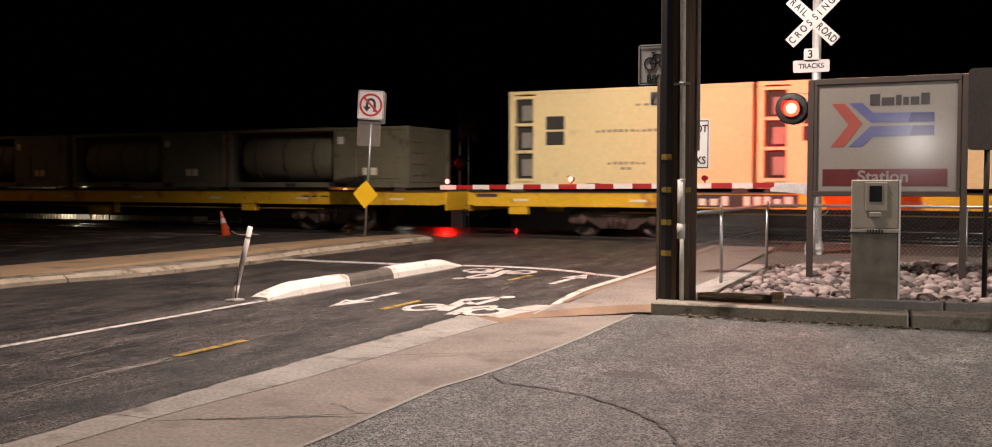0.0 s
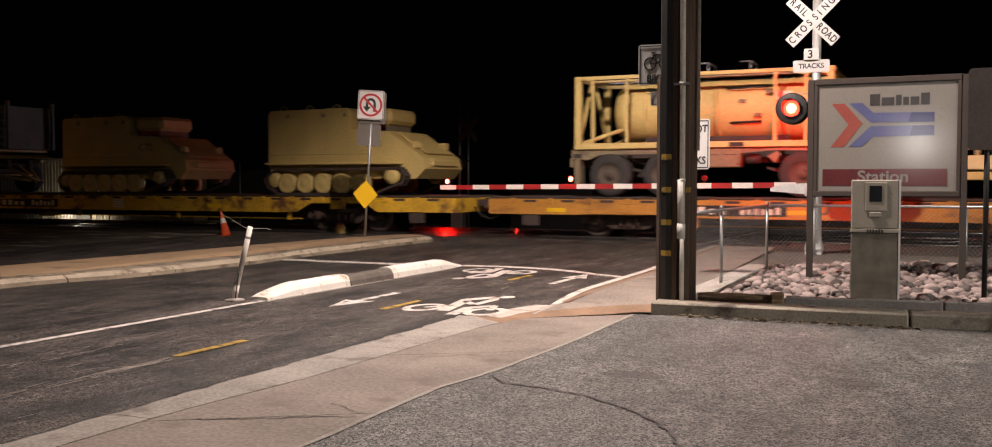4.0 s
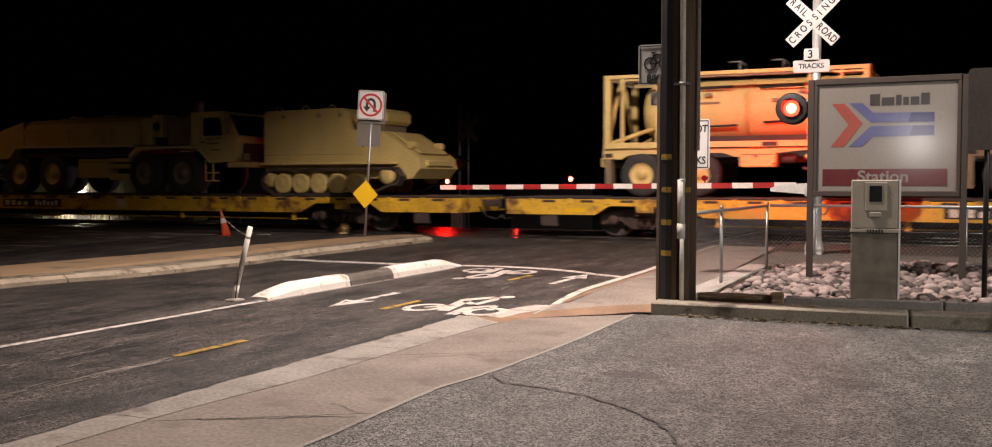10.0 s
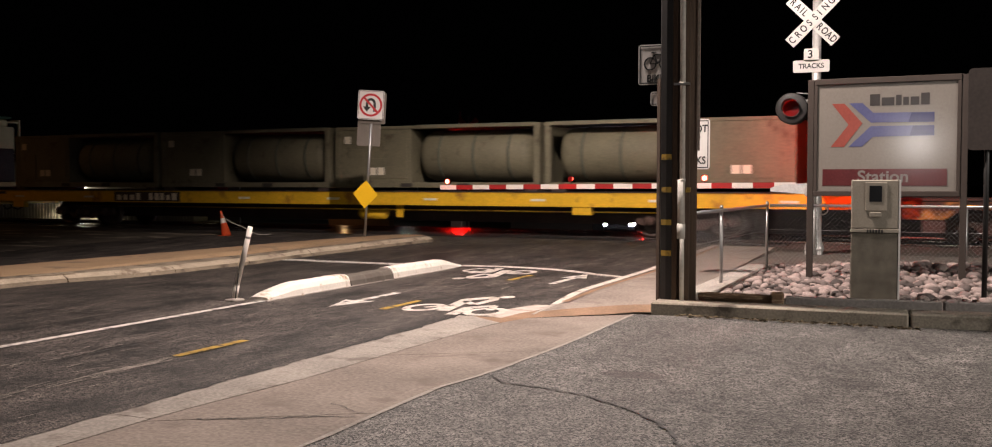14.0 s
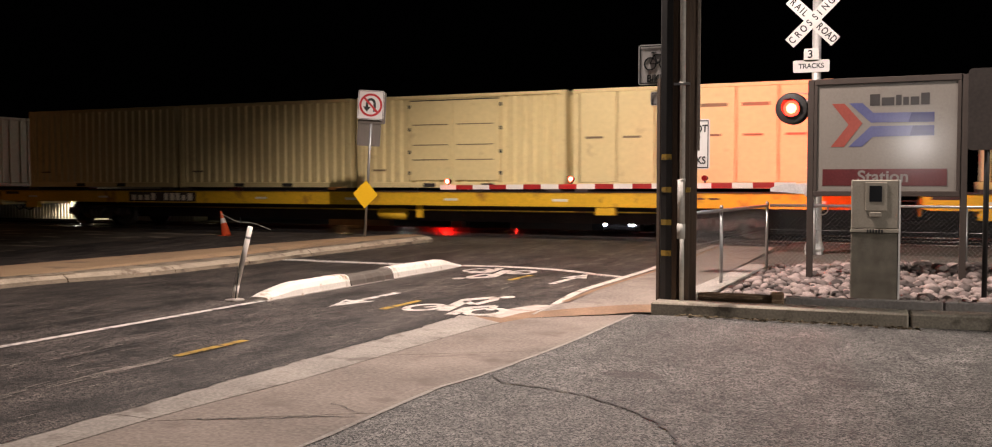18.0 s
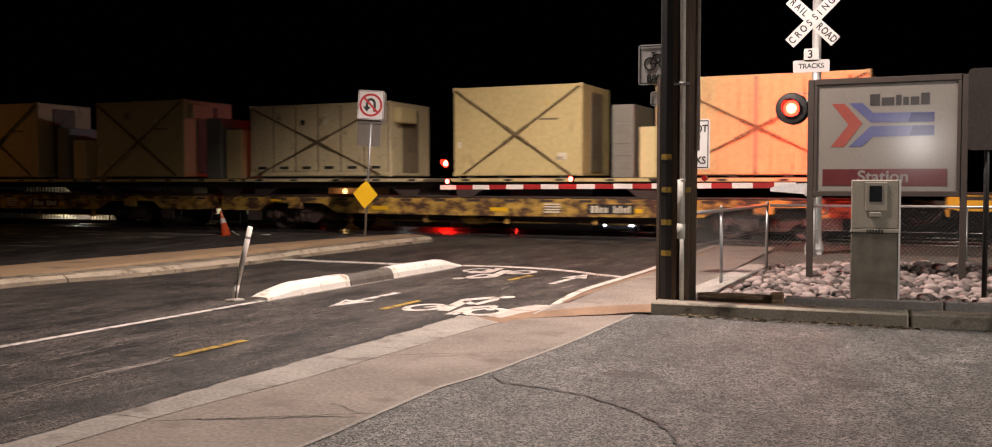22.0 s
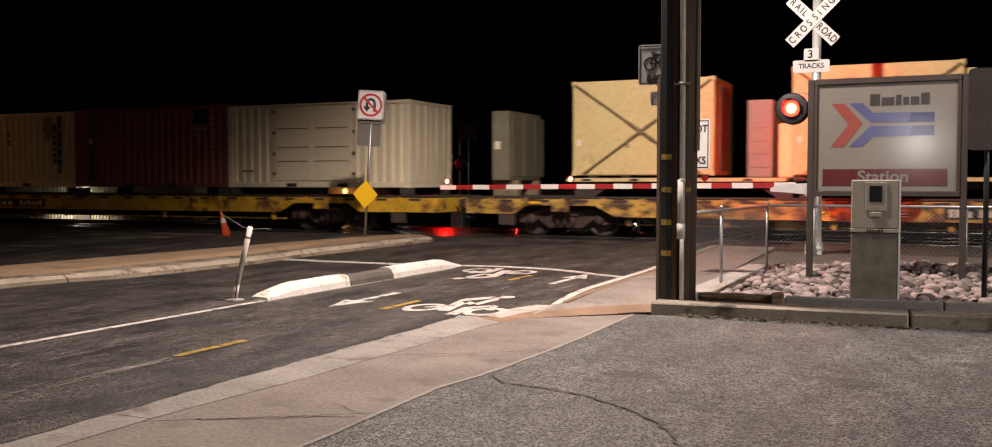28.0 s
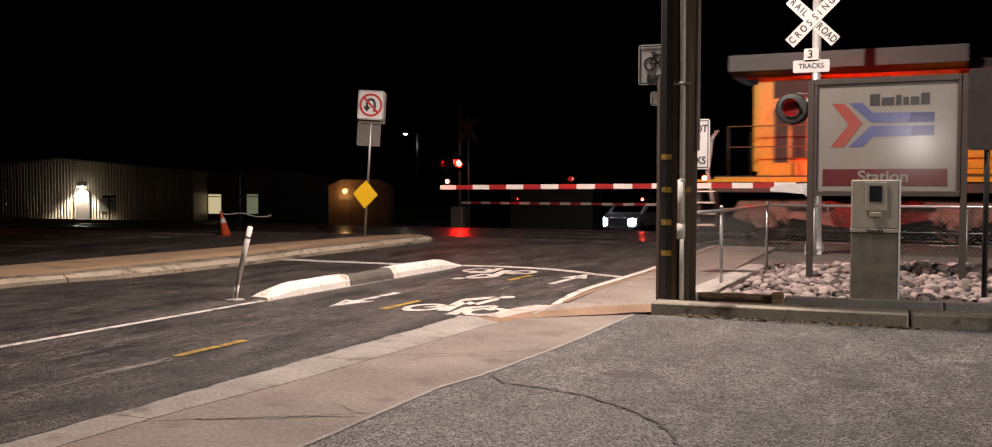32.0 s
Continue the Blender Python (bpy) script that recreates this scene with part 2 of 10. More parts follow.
def box(bm, x0, x1, y0, y1, z0, z1, bev=0.0, m=None):
    n = len(bm.verts)
    vs = [bm.verts.new((x, y, z)) for z in (z0, z1) for y in (y0, y1) for x in (x0, x1)]
    fs = [bm.faces.new([vs[i] for i in f]) for f in ((0, 2, 3, 1), (4, 5, 7, 6), (0, 1, 5, 4), (2, 6, 7, 3), (0, 4, 6, 2), (1, 3, 7, 5))]
    if bev:
        r = bmesh.ops.bevel(bm, geom=list({e for f in fs for e in f.edges}), offset=bev, segments=1, affect="EDGES")
        vs = list({v for f in r["faces"] for v in f.verts} | {v for v in vs if v.is_valid})
    if m is not None:
        bmesh.ops.transform(bm, matrix=m, verts=[v for v in vs if v.is_valid])
    return bm


def rod(bm, a, b, r, n=10, r2=None):
    a, b = Vector(a), Vector(b)
    q = (b - a).to_track_quat("Z", "Y").to_matrix()
    rings = []
    for p, rr in ((a, r), (b, r if r2 is None else r2)):
        rings.append([bm.verts.new(p + q @ Vector((math.cos(k * math.tau / n) * rr, math.sin(k * math.tau / n) * rr, 0))) for k in range(n)])
    for k in range(n):
        f = bm.faces.new((rings[0][k], rings[0][(k + 1) % n], rings[1][(k + 1) % n], rings[1][k]))
        f.smooth = n > 5
    bm.faces.new(rings[0][::-1])
    bm.faces.new(rings[1])
    return bm


def lathe(bm, prof, axis="y", n=20, at=(0, 0, 0), close=True):
    """Turns (distance along axis, radius) pairs round an axis."""
    rings = []
    for d, r in prof:
        ring = []
        for k in range(n):
            c, s = math.cos(k * math.tau / n) * r, math.sin(k * math.tau / n) * r
            p = {"x": (d, c, s), "y": (c, d, s), "z": (c, s, d)}[axis]
            ring.append(bm.verts.new((p[0] + at[0], p[1] + at[1], p[2] + at[2])))
        rings.append(ring)
    for r0, r1 in zip(rings, rings[1:]):
        for k in range(n):
            bm.faces.new((r0[k], r0[(k + 1) % n], r1[(k + 1) % n], r1[k])).smooth = True
    if close:
        bm.faces.new(rings[0])
        bm.faces.new(rings[-1])
    return bm


def prism(bm, pts, axis, d0, d1):
    """Extrudes a flat outline along an axis; pts are the two other coordinates in x, y, z order."""
    def at(p, d):
        return {"x": (d, p[0], p[1]), "y": (p[0], d, p[1]), "z": (p[0], p[1], d)}[axis]
    a = [bm.verts.new(at(p, d0)) for p in pts]
    b = [bm.verts.new(at(p, d1)) for p in pts]
    k = len(pts)
    for i in range(k):
        bm.faces.new((a[i], a[(i + 1) % k], b[(i + 1) % k], b[i]))
    bm.faces.new(a[::-1])
    bm.faces.new(b)
    return bm


def finish(bm, name, material):
    if bm.faces:
        bmesh.ops.recalc_face_normals(bm, faces=bm.faces)
    me = bpy.data.meshes.new(name)
    bm.to_mesh(me)
    bm.free()
    me.materials.append(material)
    return me


def part(name, bm, material, parent, label="", at=None):
    """Links a bmesh as one mesh object under a thing or a part."""
    ob = new(name, finish(bm, name, material) if isinstance(bm, bmesh.types.BMesh) else bm)
    ob.parent = parent
    if at is not None:
        ob.matrix_basis = at
    return tagged(ob, label)


def thing(name, label, category, at=(0, 0, 0), group="", kind="", rz=0.0):
    ob = new(name)
    ob.empty_display_size = 0.2
    ob.matrix_basis = pose(*at, 0, 0, rz)
    return tagged(ob, label, category, group, kind)


def solid(name, bm, material, label, category="", kind="", group="", at=None):
    ob = new(name, finish(bm, name, material))
    if at is not None:
        ob.matrix_basis = at
    return tagged(ob, label, category, group, kind)


def text_mesh(words, size, depth=0.004, wide=1.0):
    """Lettering as a mesh in the x-z plane, centred, facing -y."""
    c = bpy.data.curves.new("letters", "FONT")
    c.offset = size * 0.022
    c.body, c.size, c.extrude, c.align_x, c.align_y = words, size, depth, "CENTER", "CENTER"
    ob = bpy.data.objects.new("letters", c)
    scene.collection.objects.link(ob)
    me = bpy.data.meshes.new_from_object(ob.evaluated_get(bpy.context.evaluated_depsgraph_get()))
    bpy.data.objects.remove(ob)
    me.transform(pose(0, 0, 0, 90, 0, 0) @ Matrix.Diagonal((wide, 1, 1, 1)))
    return me


def lettering(words, size, material, parent, at, name="lettering", wide=1.0):
    me = text_mesh(words, size, 0.004, wide)
    me.materials.clear()
    me.materials.append(material)
    ob = new(name, me)
    ob.parent, ob.matrix_basis = parent, at
    return ob


def grade(y):
    """Height of the ground: it climbs to the tracks and falls away behind them."""
    for (a, za), (b, zb) in zip(((-500, 0), (15.5, 0.0), (20.5, 0.14), (22.0, 0.18), (26.3, 0.18), (34, -0.35), (46, -1.0)), ((15.5, 0.0), (20.5, 0.14), (22.0, 0.18), (26.3, 0.18), (34, -0.35), (46, -1.0), (900, -1.0))):
        if y <= b:
            return za + (zb - za) * (y - a) / (b - a)
    return -1.0


def strip(bm, x0, x1, ys, lift):
    """A sheet that follows the grade between two x at the given y."""
    rows = [[bm.verts.new((x, y, grade(y) + lift)) for x in (x0, x1)] for y in ys]
    for a, b in zip(rows, rows[1:]):
        bm.faces.new((a[0], a[1], b[1], b[0]))
    return bm


def flat(bm, pts, z):
    bm.faces.new([bm.verts.new((x, y, (grade(y) if z is None else 0) + (0.008 if z is None else z))) for x, y in pts])
    return bm


# ---- ground, road, pavements ----
YS = (-300, -60, 0, 8, 15.5, 17, 18.5, 20.5, 22.0, 24, 26.3, 30, 34, 40, 46, 120, 900)
bm = bmesh.new()
xs = (-900, -100, -40, -20, -12, 0, 12, 40, 900)
grid = [[bm.verts.new((x, y, grade(y) - 0.03)) for x in xs] for y in YS]
for r0, r1 in zip(grid, grid[1:]):
    for i in range(len(xs) - 1):
        bm.faces.new((r0[i], r0[i + 1], r1[i + 1], r1[i]))
solid("ground", bm, EARTH, "bare dark earth beside the street and tracks", kind="structure")

bm = strip(bmesh.new(), -26.0, -5.0, [-60, 0, 8, 10.1], 0.0)
strip(bm, -26.0, -4.25, [10.1, 15.5, 17, 18.5, 20.5, 22.0], 0.0)
strip(bm, -26.0, -4.6, [26.3, 30, 34, 40, 46, 120], 0.0)
solid("road", bm, ROAD, "worn dark asphalt street with faint cracks", kind="structure")
bm = strip(bmesh.new(), -3.27, 40, [-60, 0, 8, 11.12], 0.0)
flat(bm, [(-3.05, 11.12), (40, 11.12), (40, 13.6), (9.0, 12.5), (-0.25, 11.5), (-3.05, 11.2)], -0.001)
flat(bm, [(-3.42, -60), (-3.27, -60), (-3.27, 7.6), (-3.33, 7.0), (-3.42, 6.4)], 0.0)
solid("car_park", bm, LOT, "grey coarse asphalt of a car park", kind="structure")


def along(table, y):
    """A value read off a table of (y, value) with straight runs between."""
    return float(np.interp(y, [p[0] for p in table], [p[1] for p in table]))


# gutter and walk, in slabs with open joints; the walk's joints run askew
WALK_IN = ((-10, -4.68), (5.0, -4.67), (6.3, -4.53), (8.6, -4.46), (9.4, -4.43), (9.9, -4.36), (10.6, -4.22))
WALK_OUT = ((-10, -3.37), (4.7, -3.37), (6.5, -3.41), (7.0, -3.32), (8.1, -3.25), (9.0, -3.22), (10.0, -3.23), (11.3, -3.24))
pav = thing("pavement", "pale concrete gutter and walk beside the street", "", kind="structure")


def slab(rows, top, low=-0.1):
    """A slab between two edges, given as rows of (x0, y0, x1, y1) across it."""
    bm = bmesh.new()
    tops = [[bm.verts.new((x0, y0, top)), bm.verts.new((x1, y1, top))] for x0, y0, x1, y1 in rows]
    lows = [[bm.verts.new((x0, y0, low)), bm.verts.new((x1, y1, low))] for x0, y0, x1, y1 in rows]
    for a, b, c, d in zip(tops, tops[1:], lows, lows[1:]):
        bm.faces.new((a[0], a[1], b[1], b[0]))
        bm.faces.new((a[0], b[0], d[0], c[0]))
        bm.faces.new((a[1], c[1], d[1], b[1]))
    bm.faces.new((tops[0][0], lows[0][0], lows[0][1], tops[0][1]))
    bm.faces.new((tops[-1][1], lows[-1][1], lows[-1][0], tops[-1][0]))
    return bm


for k in range(6):
    y0, y1 = -7.28 + 3.03 * k, -4.26 + 3.03 * k
    rows = []
    for q in range(7):
        y = min(y0 + (y1 - y0) * q / 6, 10.13)
        rows.append((-5.06, y, along(WALK_IN, y) - 0.006, y))
    part("gutter_slab", slab(rows, 0.006), CONC_GUT, pav)
JOINTS = [-3.45 + 2.74 * k for k in range(6)]
for y0, y1 in zip(JOINTS, JOINTS[1:]):
    rows = []
    for q in range(7):
        ya = min(y0 + 0.006 + (y1 - y0 - 0.012) * q / 6, 10.2)
        yb = min(ya + 0.92 * min(1.0, (ya + 4) / 8) - 0.08, 11.1)
        rows.append((along(WALK_IN, ya), ya, along(WALK_OUT, yb), yb))
    part("walk_slab", slab(rows, 0.004), CONC, pav)

# raised walk from the ramp to the tracks
LOW = ((-4.24, 10.26, 0.006), (-3.86, 10.58, 0.010), (-3.50, 10.86, 0.014), (-3.26, 11.13, 0.018), (-3.04, 11.24, 0.02))
TOP = ((-4.20, 10.52, 0.052), (-3.95, 10.88, 0.056), (-3.62, 11.26, 0.060), (-3.36, 11.50, 0.064), (-3.04, 11.62, 0.066))
bm = bmesh.new()
for k in range(4):
    bm.faces.new([bm.verts.new(p) for p in (LOW[k], LOW[k + 1], TOP[k + 1], TOP[k])])
# the ramp's tan also carries the shade on its sloping face
part("ramp", bm, CONC_TAN, pav, "tan-stained lip of the kerb ramp, shade in its colour")
bm = bmesh.new()
FAR = [(x, 12.5, 0.118) for x in (-4.20, -3.95, -3.62, -3.36, -3.04)]
for k in range(4):
    bm.faces.new([bm.verts.new(p) for p in (TOP[k], TOP[k + 1], FAR[k + 1], FAR[k])])
part("ramp_head", bm, CONC, pav)
for a, b in ((12.506, 14.0), (14.006, 15.6), (15.606, 17.2), (17.206, 18.8), (18.806, 20.6)):
    za, zb = 0.118 + 0.7 * grade(a), 0.118 + 0.7 * grade(b)
    bm = bmesh.new()
    prism(bm, [(a, -0.05), (a, za), (b, zb), (b, -0.05)], "x", -4.20, -3.04)
    part("raised_walk", bm, CONC, pav)
# kerb with its worn white top and a tan strip behind it
KERB_Z = ((10.55, 0.008), (11.0, 0.03), (11.7, 0.10), (12.3, 0.128), (15.5, 0.13), (20.6, 0.236))
for y0, y1 in ((10.55, 12.6), (12.61, 15.2), (15.21, 17.9), (17.91, 20.6)):
    n = 8
    ys = [y0 + (y1 - y0) * q / n for q in range(n + 1)]
    part("kerb", prism(bmesh.new(), [(ys[0], -0.05)] + [(y, along(KERB_Z, y)) for y in ys] + [(ys[-1], -0.05)], "x", -4.33, -4.205), CONC_GUT, pav, "worn white-topped concrete kerb")
bm, bt = bmesh.new(), bmesh.new()
ys = [11.2 + 0.2 * q for q in range(47)]
for ya, yb in zip(ys, ys[1:]):
    if ya < 16.2:
        bm.faces.new([bm.verts.new((x, y, along(KERB_Z, y) + 0.004)) for x, y in ((-4.325, ya), (-4.215, ya), (-4.215, yb), (-4.325, yb))])
    bt.faces.new([bt.verts.new((x, y, max(along(((11.0, 0.08), (12.5, 0.118), (15.5, 0.118), (20.6, 0.216)), y), 0.0) + 0.005)) for x, y in ((-4.198, ya), (-4.115, ya), (-4.115, yb), (-4.198, yb))])
part("kerb_paint", bm, KERB_PAINT, pav, "worn white kerb paint")
part("tan_strip", bt, CONC_TAN, pav)
bm = flat(bmesh.new(), [(-4.88, 10.13), (-4.37, 9.76), (-4.24, 10.26), (-4.22, 10.7), (-4.36, 11.0), (-4.48, 10.6), (-4.52, 10.13)], 0.0075)
part("tan_corner", bm, CONC_TAN, pav)
bm = flat(bmesh.new(), [(-4.74, 10.2), (-4.52, 10.13), (-4.46, 10.5), (-4.38, 11.05), (-4.42, 11.45), (-4.62, 11.4), (-4.76, 10.88)], 0.006)
part("painted_corner", bm, CORNER_PAINT, pav, "worn white-painted gutter corner")

# kerb of the planting bed beside the car park
bed = thing("planter_kerb", "concrete kerb round the cobble bed", "", kind="structure")
for x, y, ln, turn in ((-3.06, 11.15, 2.79, 2.7), (-0.25, 11.31, 2.9, 6.0), (2.66, 11.62, 3.0, 6.0), (5.66, 11.94, 3.3, 6.0)):
    bm = bmesh.new()
    box(bm, 0, ln, 0, 0.40, -0.1, 0.146, 0.018)
    part("kerb_stone", bm, KERB, bed, at=pose(x, y, 0, 0, 0, turn))
bm = bmesh.new()
box(bm, -3.05, 9, 11.40, 20.4, -0.1, 0.10)


def mound(x, y):
    """Rise of the bed towards its back."""
    return 0.13 * max(0.0, min(1.0, (y - 13.6) / 2.8)) * max(0.0, min(1.0, (x + 2.3) / 1.6))


xs, ys = [-2.3 + 1.6 * k / 4 for k in range(5)] + [9.0], [13.6, 14.3, 15.0, 15.7, 16.4, 17.05]
for i in range(len(xs) - 1):
    for j in range(len(ys) - 1):
        bm.faces.new([bm.verts.new((x, y, 0.102 + mound(x, y))) for x, y in ((xs[i], ys[j]), (xs[i + 1], ys[j]), (xs[i + 1], ys[j + 1]), (xs[i], ys[j + 1]))])
solid("bed_soil", bm, EARTH, "packed earth under the cobbles", kind="structure")
bm = bmesh.new()
box(bm, -3.02, -2.66, 12.6, 17.3, 0.0, 0.132, 0.01)
solid("mow_strip", bm, MOW, "pale concrete strip under the fence", kind="structure")
bm = bmesh.new()
box(bm, -3.05, 9, 17.3, 20.5, 0.05, 0.135, 0.01)
solid("gravel_apron", bm, GRAVEL, "grey gravelly apron beside the tracks", kind="structure")

# island in the street
isl = thing("traffic_island", "raised tan concrete island with a worn kerb", "", kind="structure")
ISLE_OUT = ((-40, -12.62), (9.9, -12.40), (10.9, -12.25), (11.8, -11.92), (13.1, -11.78), (14.9, -11.75), (15.7, -11.82), (17.1, -11.60), (18.7, -11.30), (20.45, -10.90))
ISLE_MID = ((-40, -12.95), (10.1, -12.70), (11.1, -12.46), (13.0, -12.38), (15.5, -12.28), (16.8, -12.0), (18.4, -11.75), (20.0, -11.32), (20.45, -11.15))
ISLE_BACK = ((-40, -14.6), (11.5, -14.33), (14.2, -14.2), (15.6, -13.95), (17.2, -13.55), (18.45, -13.0), (19.66, -12.56), (20.45, -11.95))
bm = bmesh.new()
ys = [-40, -20, 0, 5] + [6 + 0.5 * q for q in range(29)] + [20.45]
outline = [(along(ISLE_BACK, y), y) for y in ys] + [(-11.7, 20.62), (-11.3, 20.62)] + [(along(ISLE_MID, y), y) for y in ys[::-1]]
top = [bm.verts.new((x, y, 0.15 + grade(y))) for x, y in outline]
low = [bm.verts.new((x, y, -0.1)) for x, y in outline]
bm.faces.new(top)
for k in range(len(outline)):
    bm.faces.new((top[k], top[(k + 1) % len(outline)], low[(k + 1) % len(outline)], low[k]))
part("island_top", bm, CONC_ISL, isl)
NOSES = []
for k in range(15):
    y0 = -8.0 + 1.9 * k
    y1 = min(y0 + 1.89, 20.6)
    n = 8
    bm = bmesh.new()
    rows = []
    for q in range(n + 1):
        yy = y0 + 0.005 + (y1 - y0 - 0.005) * q / n
        a = along(ISLE_MID, yy) + 0.004
        o = along(ISLE_OUT, yy) + 0.04 * noise.noise(Vector((yy * 1.3, 0.2, 0.7))) + 0.02 * noise.noise(Vector((yy * 6, 1.2, 0)))
        d = 0.018 * noise.noise(Vector((yy * 1.1, 4.2, 0.1)))
        g = grade(yy)
        rows.append([bm.verts.new((x, yy, z)) for x, z in ((a, -0.1), (a, 0.148 + g), (a + (o - a) * 0.5, 0.135 + d + g), (o - 0.14, 0.115 + d + g), (o - 0.05, 0.06 + g), (o, -0.1))])
        NOSES.append(((a + (o - a) * 0.5, yy, 0.135 + d + g), (o - 0.14, yy, 0.115 + d + g), (o - 0.05, yy, 0.06 + g)))
    for p, q in zip(rows, rows[1:]):
        for c in range(5):
            bm.faces.new((p[c], p[c + 1], q[c + 1], q[c]))
    bm.faces.new(rows[0])
    bm.faces.new(rows[-1][::-1])
    stone = part("kerb_stone", bm, KERB_ISL, isl)
    bm = bmesh.new()
    rims = []
    for q, row in enumerate(rows):
        mid, out, low = (Vector(v) for v in NOSES[k * (n + 1) + q])
        rims.append([bm.verts.new(v + Vector((0, 0, 0.004))) for v in (mid.lerp(out, 0.25 + 0.55 * abs(noise.noise(Vector((mid.y * 1.7, 9.1, 0.3))))), out, low)])
    for p, q in zip(rims, rims[1:]):
        for c in range(2):
            bm.faces.new((p[c], p[c + 1], q[c + 1], q[c]))
    part("pale_nose", bm, KERB_NOSE, stone, "pale rubbed nose of the kerb")

# dusty verge along the far side of the street
bm = bmesh.new()
EDGE = [(-24.6, 4.0), (-21.0, 11.0), (-18.9, 14.9), (-19.0, 16.9), (-18.6, 18.6), (-17.6, 20.9)]
for (xa, ya), (xb, yb) in zip(EDGE, EDGE[1:]):
    bm.faces.new([bm.verts.new((x, y, 0.006 + grade(y))) for x, y in ((-34.0, ya), (xa, ya), (xb, yb), (-34.0, yb))])
solid("verge", bm, VERGE, "dusty bare verge beside the street", kind="structure")

# darker surface of the through lane
LANE_Y = [-30 + 5 * q for q in range(9)] + [12.5, 14.0, 15.5, 17.0, 18.5, 20.4]
bm = bmesh.new()
rows = [[bm.verts.new((x, y, grade(y) + 0.003)) for x in (along(ISLE_OUT, y) - 0.1, -8.62 + 0.12 * noise.noise(Vector((y * 0.4, 0.5, 0.2))))] for y in LANE_Y]
for p, q in zip(rows, rows[1:]):
    bm.faces.new((p[0], p[1], q[1], q[0]))
solid("through_lane", bm, DARK_ROAD, "darker asphalt of the through lane", kind="structure")

# road markings
marks = thing("road_marking", "worn white and yellow road markings", "", kind="structure")


def mark(name, pts, material):
    part(name, flat(bmesh.new(), pts, None), material, marks)


mark("lane_line", [(-8.06, -10), (-7.95, -10), (-7.95, 15.4), (-8.06, 15.4)], WHITE_MARK)
mark("stop_line", [(-11.8, 15.78), (-8.95, 15.78), (-8.95, 16.0), (-11.8, 16.06)], WHITE_MARK)
CROSS = [(-7.98, 16.05), (-7.3, 16.13), (-6.7, 16.12), (-6.2, 16.02), (-5.75, 15.87), (-5.1, 15.52), (-4.36, 15.16)]
for (xa, ya), (xb, yb) in zip(CROSS, CROSS[1:]):
    mark("cross_line", [(xa, ya - 0.1), (xb, yb - 0.1), (xb, yb + 0.1), (xa, ya + 0.1)], KERB_PAINT)
for y in (-1.0, 2.85, 6.70, 10.22, 14.1):
    mark("dash", [(-6.21, y), (-6.11, y), (-6.11, y + 0.95), (-6.21, y + 0.95)], YELLOW_MARK)


def arrow(x, y, way):
    s = way
    mark("arrow", [(x - 0.06, y - 0.75 * s), (x + 0.06, y - 0.75 * s), (x + 0.06, y + 0.25 * s), (x + 0.22, y + 0.22 * s), (x, y + 0.95 * s), (x - 0.22, y + 0.22 * s), (x - 0.06, y + 0.25 * s)][::int(s)], WHITE_MARK)


arrow(-6.88, 11.1, -1)
arrow(-5.35, 14.6, 1)


def ring(bm, x, y, r, w, sx=1.0, sy=1.0):
    n = 20
    for k in range(n):
        a, b = k * math.tau / n, (k + 1) * math.tau / n
        q = [(r - w, a), (r, a), (r, b), (r - w, b)]
        bm.faces.new([bm.verts.new((x + math.cos(t) * d * sx, y + math.sin(t) * d * sy, grade(y) + 0.009)) for d, t in q])


def bar(bm, x0, y0, x1, y1, w):
    d = Vector((x1 - x0, y1 - y0)).normalized()
    n = Vector((-d.y, d.x)) * w / 2
    bm.faces.new([bm.verts.new((px, py, grade(py) + 0.0095)) for px, py in ((x0 + n.x, y0 + n.y), (x0 - n.x, y0 - n.y), (x1 - n.x, y1 - n.y), (x1 + n.x, y1 + n.y))])


def bike_mark(x, y, s):
    """A cycle with its bent rider and his head, read from the side that s gives."""
    bm = bmesh.new()
    ring(bm, x - 0.42 * s, y - 0.36 * s, 0.34, 0.13, 0.72, 1.1)
    ring(bm, x + 0.44 * s, y - 0.42 * s, 0.34, 0.13, 0.72, 1.1)
    for x0, y0, x1, y1, w in ((-0.06, -0.56, -0.28, 0.58, 0.17), (-0.28, 0.56, -0.03, 0.96, 0.19), (-0.05, 0.94, 0.07, 0.62, 0.13), (0.05, 0.66, 0.03, 0.12, 0.12), (-0.24, 0.42, 0.02, 0.12, 0.12),
                              (0.18, -0.82, 0.10, -0.14, 0.15), (0.10, -0.16, 0.34, 0.14, 0.15), (0.32, 0.12, 0.44, -0.3, 0.10), (-0.42, -0.36, -0.16, 0.0, 0.09)):
        bar(bm, x + x0 * s, y + y0 * s, x + x1 * s, y + y1 * s, w)
    ring(bm, x + 0.09 * s, y + 1.04 * s, 0.12, 0.115, 0.8, 1.2)
    part("cycle_symbol", bm, KERB_PAINT, marks)


bike_mark(-5.35, 10.95, 1)
bike_mark(-6.92, 15.05, -1)

# cracks, ragged edges and a tar patch
rnd = random.Random(4)


